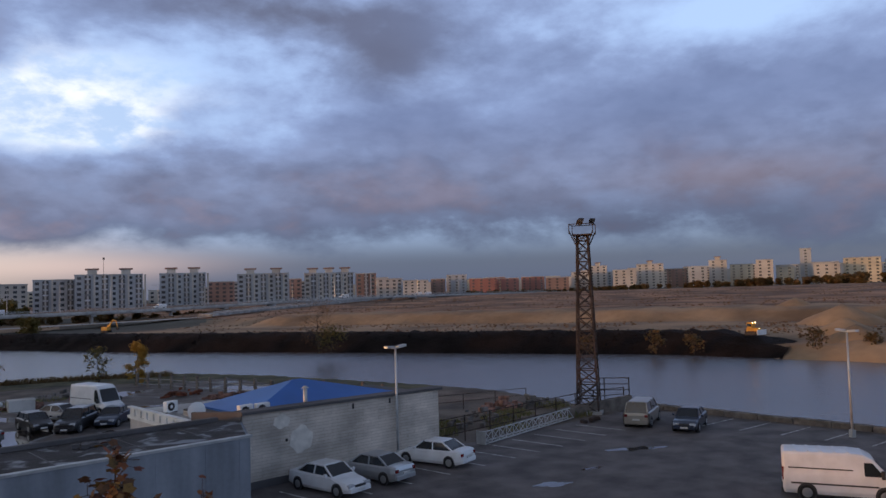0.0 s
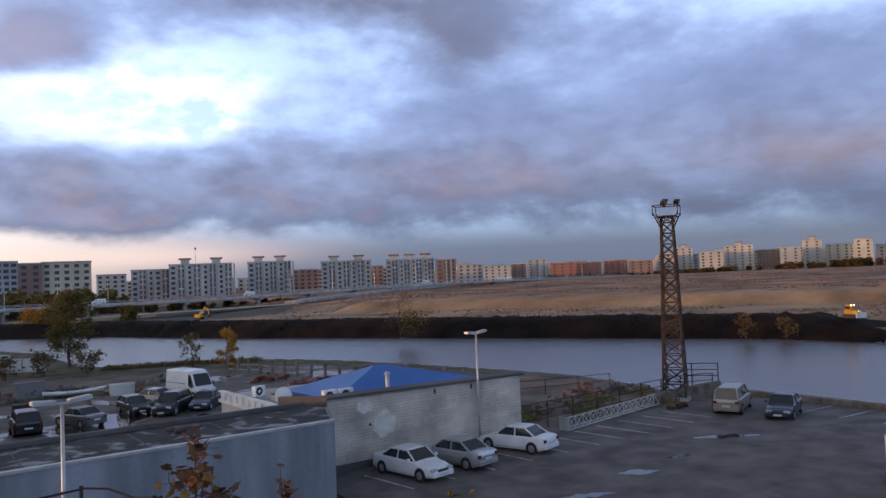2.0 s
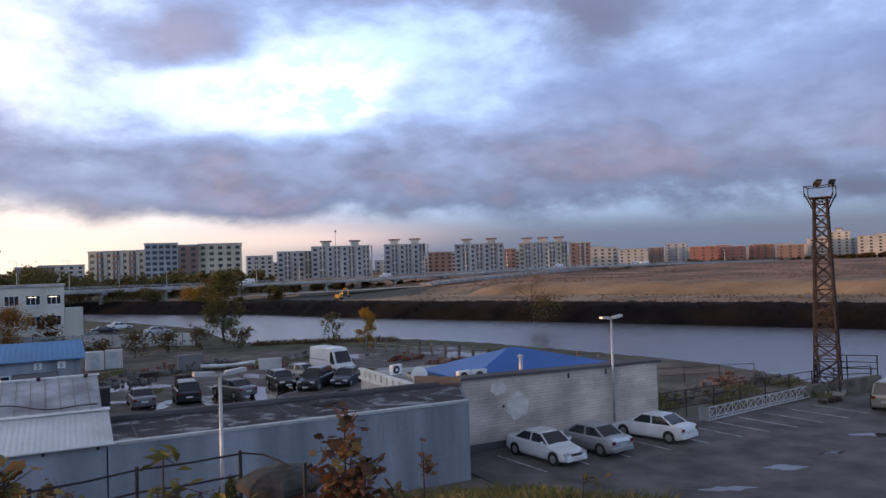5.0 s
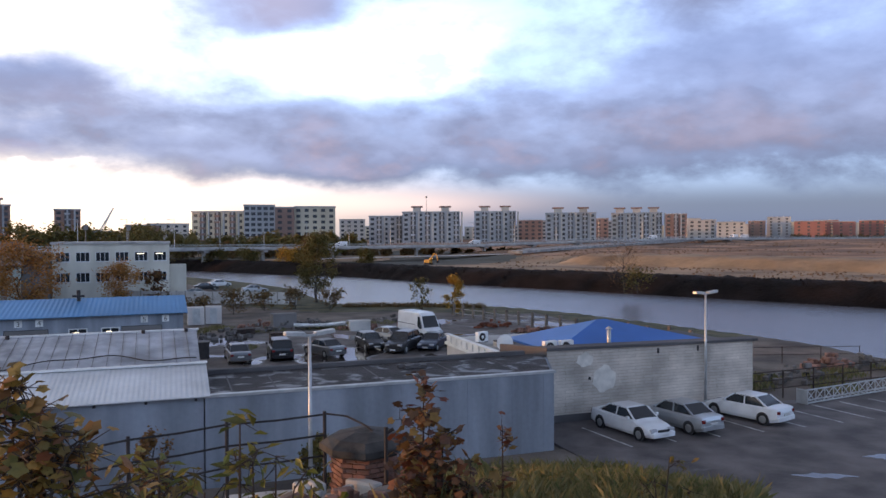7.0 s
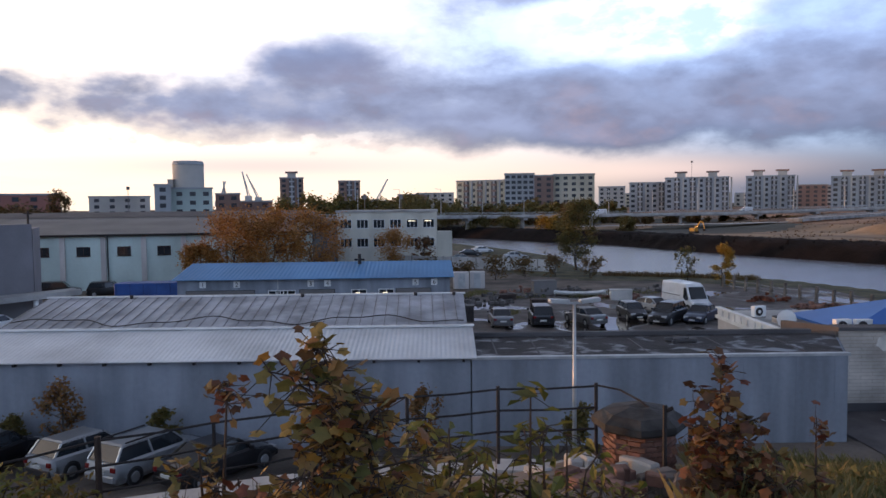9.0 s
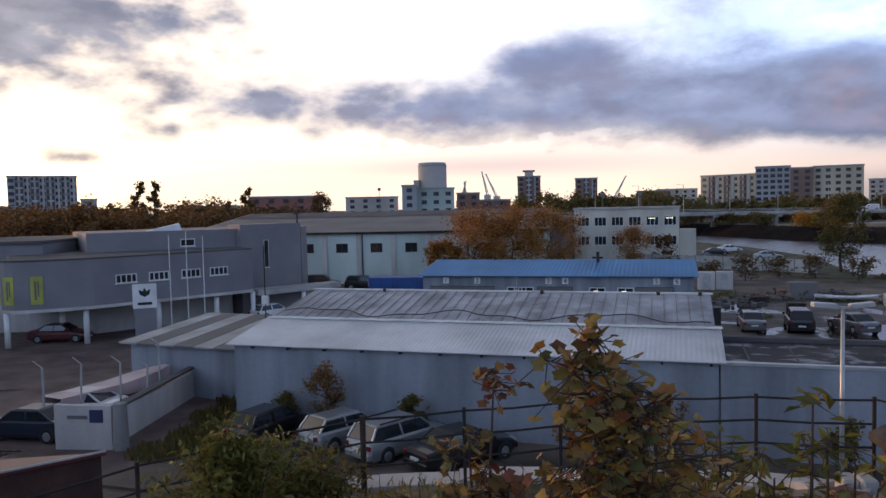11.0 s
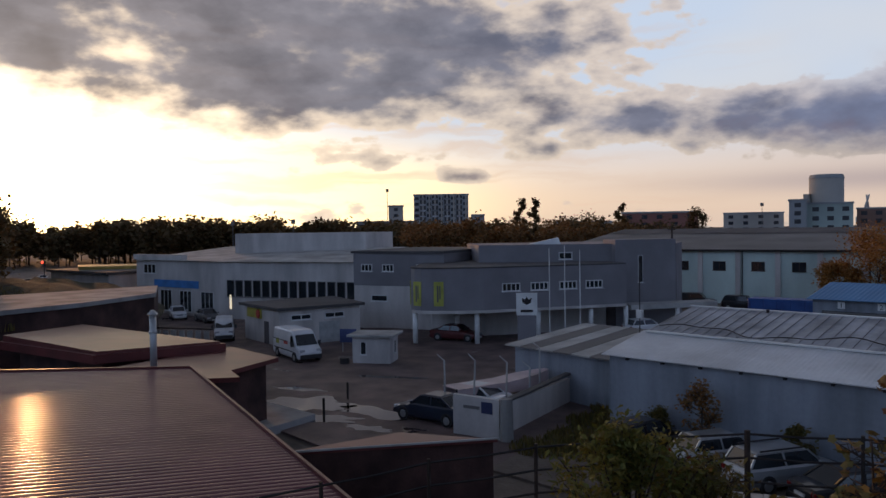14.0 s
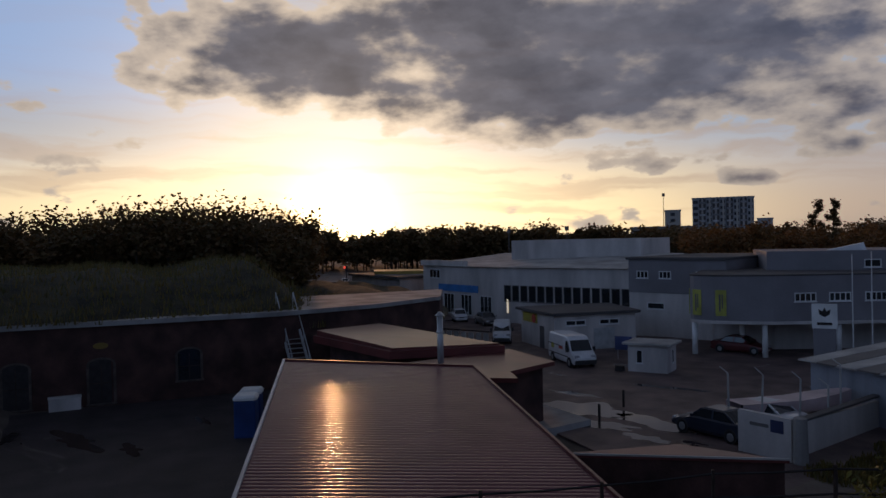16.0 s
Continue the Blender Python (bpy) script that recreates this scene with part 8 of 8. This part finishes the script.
def block(az0, az1, d, top_el, mt, label, depth=14, base=0.0, pitch=4.2, balc=0, roofbox=0, floors=None, turn=0.0, group="city blocks"):
    a, b = bearing(az0, d), bearing(az1, d * (1 + turn))
    H = 10 + d * math.tan(radians(top_el)) - base
    bl = thing("apartment_block", label, "apartment block", None, group)
    u = (b - a).normalized()
    n = Vector((-u.y, u.x, 0))
    q = [a, b, b + n * depth, a + n * depth]
    part("wall", Mesh().prism([(p.x, p.y) for p in q], base - 2, base + H), mt, bl)
    part("roof", Mesh().prism([(p.x, p.y) for p in (a - u * .3 - n * .3, b + u * .3 - n * .3, b + u * .3 + n * depth, a - u * .3 + n * depth)], base + H + .01, base + H + .7), CITY[0], bl)
    W = (b - a).length
    if balc and balc > 1:
        for c in range(1, max(1, int(W / pitch)), balc):
            ob = part("balcony_bay", Mesh().box(-1.7, -.45, base + 1.5, 1.7, -.02, base + H - .4), DARKROOF, bl)
            ob.matrix_basis = line_pose(a.xy, b.xy, (c + .5) * W / max(1, int(W / pitch)), 0)
            ob = part("pale_panel_strip", Mesh().box(-.5, -.7, base, .5, -.02, base + H + .3).box(3.2, -.7, base, 4.2, -.02, base + H + .3), CITY[1] if mt is CITY[0] else CITY[0], bl)
            ob.matrix_basis = line_pose(a.xy, b.xy, (c + .5) * W / max(1, int(W / pitch)), 0)
    nf = floors or max(2, int(H / 3.0))
    nc = max(1, int(W / pitch))
    for f in range(1, nf):
        for c in range(nc):
            z = base + f * H / nf + .7
            m = line_pose(a.xy, b.xy, (c + .5) * W / nc, z)
            if balc and c % balc == 1:
                placed(FBD if mt in (CITY[3],) else FB, "balcony", bl, m)
                placed(FW, "window", bl, m @ Matrix.Translation((0, 0, .9)))
            else:
                placed(FW, "window", bl, m)
    for k in range(roofbox):
        c = a.lerp(b, (k + .5) / roofbox) + n * depth * .4
        part("lift_house", Mesh().box(c.x - 2.6, c.y - 3, base + H + .72, c.x + 2.6, c.y + 3, base + H + 3.4, rz=math.atan2(u.y, u.x)), CITY[1], bl)
        part("lift_roof", Mesh().box(c.x - 3.8, c.y - 3.6, base + H + 3.41, c.x + 3.8, c.y + 3.6, base + H + 4.3, rz=math.atan2(u.y, u.x)), CITY[2], bl)
    return bl


# right to left along the horizon: left edge, right edge, distance, top
block(-1.4, -5.0, 455, 1.75, CITY[3], "cream and brown nine-storey block with balconies", 16, balc=2, turn=-.03)
block(-5.0, -7.2, 440, 2.25, CITY[0], "glazed grey corner of the cream block", 16, pitch=3.2)
block(-7.2, -8.6, 440, 2.1, CITY[2], "brown balconied wing of the cream block", 16, balc=1, pitch=3.6)
block(-8.6, -11.6, 445, 2.15, CITY[3], "cream nine-storey wing with small windows", 16)
block(-11.9, -13.8, 600, 1.2, CITY[1], "pale far apartment house", 14)
block(-14.1, -16.6, 520, 1.45, CITY[0], "grey panel block beyond the overpass", 14, balc=3)
block(-16.6, -20.9, 500, 1.75, CITY[0], "grey panel block with two lift houses", 14, balc=2, roofbox=2)
block(-22.0, -25.1, 510, 1.75, CITY[0], "grey panel block with two lift houses", 14, balc=2, roofbox=2)
block(-25.2, -27.1, 600, 1.1, CITY[2], "brownish lower apartment block beyond the overpass", 14)
block(-27.3, -31.0, 520, 1.6, CITY[0], "pale grey panel block with lift houses", 14, balc=2, roofbox=2)
block(-31.0, -31.9, 640, 1.2, CITY[2], "narrow brown block between pale ones", 14)
block(-32.1, -35.7, 540, 1.55, CITY[1], "pale panel block with lift houses", 14, balc=2, roofbox=3)
block(-35.9, -37.4, 600, 1.45, CITY[2], "brown brick apartment tower", 14, balc=2)
block(-37.5, -39.0, 640, 1.0, CITY[1], "pale apartment house beyond the overpass", 14)
for k, (a0, a1, e, mt) in enumerate(((-39.4, -41.3, .85, 1), (-41.5, -42.6, .9, 2), (-42.7, -44.2, 1.15, 0), (-44.4, -46.2, .85, 4), (-46.4, -48.1, .8, 4), (-48.3, -50.0, .85, 4), (-50.1, -51.8, .75, 2), (-52.0, -53.2, 1.1, 1),
                                     (-53.3, -54.6, 1.5, 1), (-55.0, -56.6, 1.15, 1), (-56.7, -58.6, 1.5, 1), (-58.8, -60.2, 1.1, 2), (-60.3, -61.6, 1.2, 0), (-61.7, -62.9, 1.6, 1), (-63.1, -64.6, 1.25, 3), (-64.8, -65.9, 1.5, 1), (-66.1, -67.2, 1.0, 3), (-67.6, -68.3, 2.15, 0), (-68.4, -70.0, 1.1, 1), (-70.2, -72.4, 1.4, 3), (-72.6, -75, 1.2, 0))):
    block(a0, a1, 820 + 30 * (k % 3), e, CITY[mt], ("red-brown", "pale", "grey")[k % 3] + " far apartment house on the skyline", 20, 2.0, 6.5, roofbox=1 if k in (8, 10, 13) else 0, group="far skyline")
rnd_city = random.Random(77)
az_ = -12.0
while az_ > -39:
    wd = rnd_city.uniform(.8, 1.9)
    block(az_, az_ - wd, 640 + 60 * rnd_city.random(), rnd_city.uniform(.55, 1.15), CITY[rnd_city.choice((0, 1, 2, 1, 3))], "lower far house between the taller blocks", 14, 0, 5.0, group="far skyline")
    az_ -= wd + rnd_city.uniform(0, .3)
while az_ > -80:
    wd = rnd_city.uniform(1.0, 2.1)
    mt_ = rnd_city.choice((0, 1, 1, 3, 4, 1))
    block(az_, az_ - wd, 930 + 40 * rnd_city.random(), rnd_city.uniform(.62, .95) + (.3 if az_ < -52 else 0), CITY[mt_], "pale far apartment house behind the others", 18, 2.0, 7.0, group="far skyline")
    az_ -= wd + rnd_city.uniform(0, .25)
for k, (a0, a1, e, mt, d) in enumerate(((3.0, .8, .8, 2, 480), (6.0, 3.4, .35, 1, 420), (1.6, -1.2, .9, 1, 620), (15.5, 12.2, .4, 2, 380), (24.5, 20.6, .8, 1, 420), (31.5, 26.2, .95, 4, 330), (36.5, 32.2, .35, 1, 380))):
    block(a0, a1, d, e, CITY[mt], "low far building on the skyline", 20, 0, 6, group="far skyline")
block(11.65, 9.95, 480, 2.1, CITY[2], "dark brick apartment tower", 14, balc=2, roofbox=1, group="brick towers")
block(7.4, 5.8, 480, 1.85, CITY[2], "dark brick apartment tower catching the low sun", 14, balc=2, roofbox=0, group="brick towers")
block(46.9, 42.8, 430, 2.55, CITY[0], "tall grey apartment slab with stepped balconies", 18, balc=2, pitch=3.4, group="western blocks")
block(48.8, 47.7, 430, 1.75, CITY[1], "pale stair tower of a factory", 12, group="western blocks")
block(51.2, 45.8, 330, .55, CITY[1], "long pale factory hall with a dark roof", 24, group="western blocks")
block(42.6, 41.6, 430, 1.0, CITY[0], "low wing of the grey slab", 12, group="western blocks")
silo = thing("round_silo", "round pale silo tower above the roofs", "silo", pose(*bearing(18.0, 340)))
part("drum", Mesh().tube((0, 0, 0), (0, 0, 28.0), 6.3, n=28), CITY[1], silo, smooth=True)
part("crown", Mesh().tube((0, 0, 28.0), (0, 0, 29.6), 6.5, 6.0, n=28), CITY[0], silo)
part("buttress", Mesh().box(-6.6, -6.5, 0, -4.4, -4.5, 22), CITY[1], silo)
block(20.0, 16.4, 330, 1.35, CITY[5], "mint-coloured block below the silo", 14, pitch=4.5, group="silo buildings")
block(20.3, 19.2, 326, 1.6, CITY[0], "grey stair tower beside the silo", 8, group="silo buildings")
block(16.2, 14.5, 360, .95, CITY[2], "brown hall beside the silo", 14, group="silo buildings")
for k, (a, e, t) in enumerate(((13.9, 2.6, 3.0), (13.2, 2.4, 6.0), (4.7, 2.0, -7.0), (16.0, 1.9, -4), (15.5, 1.9, 1))):
    d = 420
    h = 10 + d * math.tan(radians(e))
    c = thing("harbour_crane", "pale lattice harbour crane far off", "crane", pose(*bearing(a, d)), "harbour cranes")
    part("tower", Mesh().bar((-1, 0, 0), (-.7, 0, h * .55), .5).bar((1, 0, 0), (.7, 0, h * .55), .5), GALV, c)
    part("jib", Mesh().bar((0, 0, h * .5), (-t, 0, h), .6).bar((1.2, 0, h * .5), (-t, 0, h), .35), GALV, c)
    part("cab", Mesh().box(-1.6, -1.5, h * .45, 1.6, 1.5, h * .56), GALV, c)
for k, (a, d, h) in enumerate(((48.9, 300, 26), (22.0, 300, 18), (-18.4, 480, 35), (5.5, 200, 13), (2.8, 210, 13), (55.9, 200, 13), (60.2, 220, 13))):
    p = bearing(a, d)
    pl = thing("far_mast", "thin mast on the skyline", "mast", pose(p.x, p.y, 0), "far masts")
    part("shaft", Mesh().tube((0, 0, 0), (0, 0, h), .22, .08, n=5), GREYROOF, pl)
    part("head", Mesh().box(-.5, -.3, h - 1.2, .5, .3, h), GREYROOF, pl)
sig = thing("traffic_signal", "traffic signal showing red on the far road", "traffic light", pose(*bearing(72.5, 175)))
part("post", Mesh().tube((0, 0, 0), (0, 0, 4.4), .1, n=6), DARKMETAL, sig)
part("head", Mesh().box(-.3, -.25, 3.4, .3, .25, 4.6), DARKMETAL, sig)
part("red_lamp", Mesh().tube((.05, -.3, 4.3), (.1, -.36, 4.3), .22, n=8), REDLIGHT, sig)
solid("far_road", Mesh().prism([tuple(bearing(a, d).xy) for a, d in ((76, 125), (70.5, 125), (70, 230), (74.5, 230))], -.5, .05), PAD, "wet road running towards the sun", "road", kind="structure")
for k, (a, d) in enumerate(((73.6, 140), (72.2, 150), (71.4, 158), (73.4, 168), (72.6, 182))):
    p = bearing(a, d)
    car("hatch", (P_GREY, P_WHITE, P_SILVER)[k % 3], pose(p.x, p.y, .05, 0, 0, 165), "small car on the far road", "cars on the far road")
gs = thing("filling_station_roof", "low building with yellow canopies by the road", "building")
part("hall", Mesh().prism([tuple(bearing(a, d).xy) for a, d in ((71, 120), (66.5, 118), (66.5, 132), (71, 134))], -.3, 4.2), GREYROOF, gs)
part("canopy", Mesh().prism([tuple(bearing(a, d).xy) for a, d in ((70.5, 118), (66.6, 116), (66.5, 124), (70.5, 126))], 4.6, 5.4), mat("yellow_canopy", (.38, .27, .06), .6), gs)
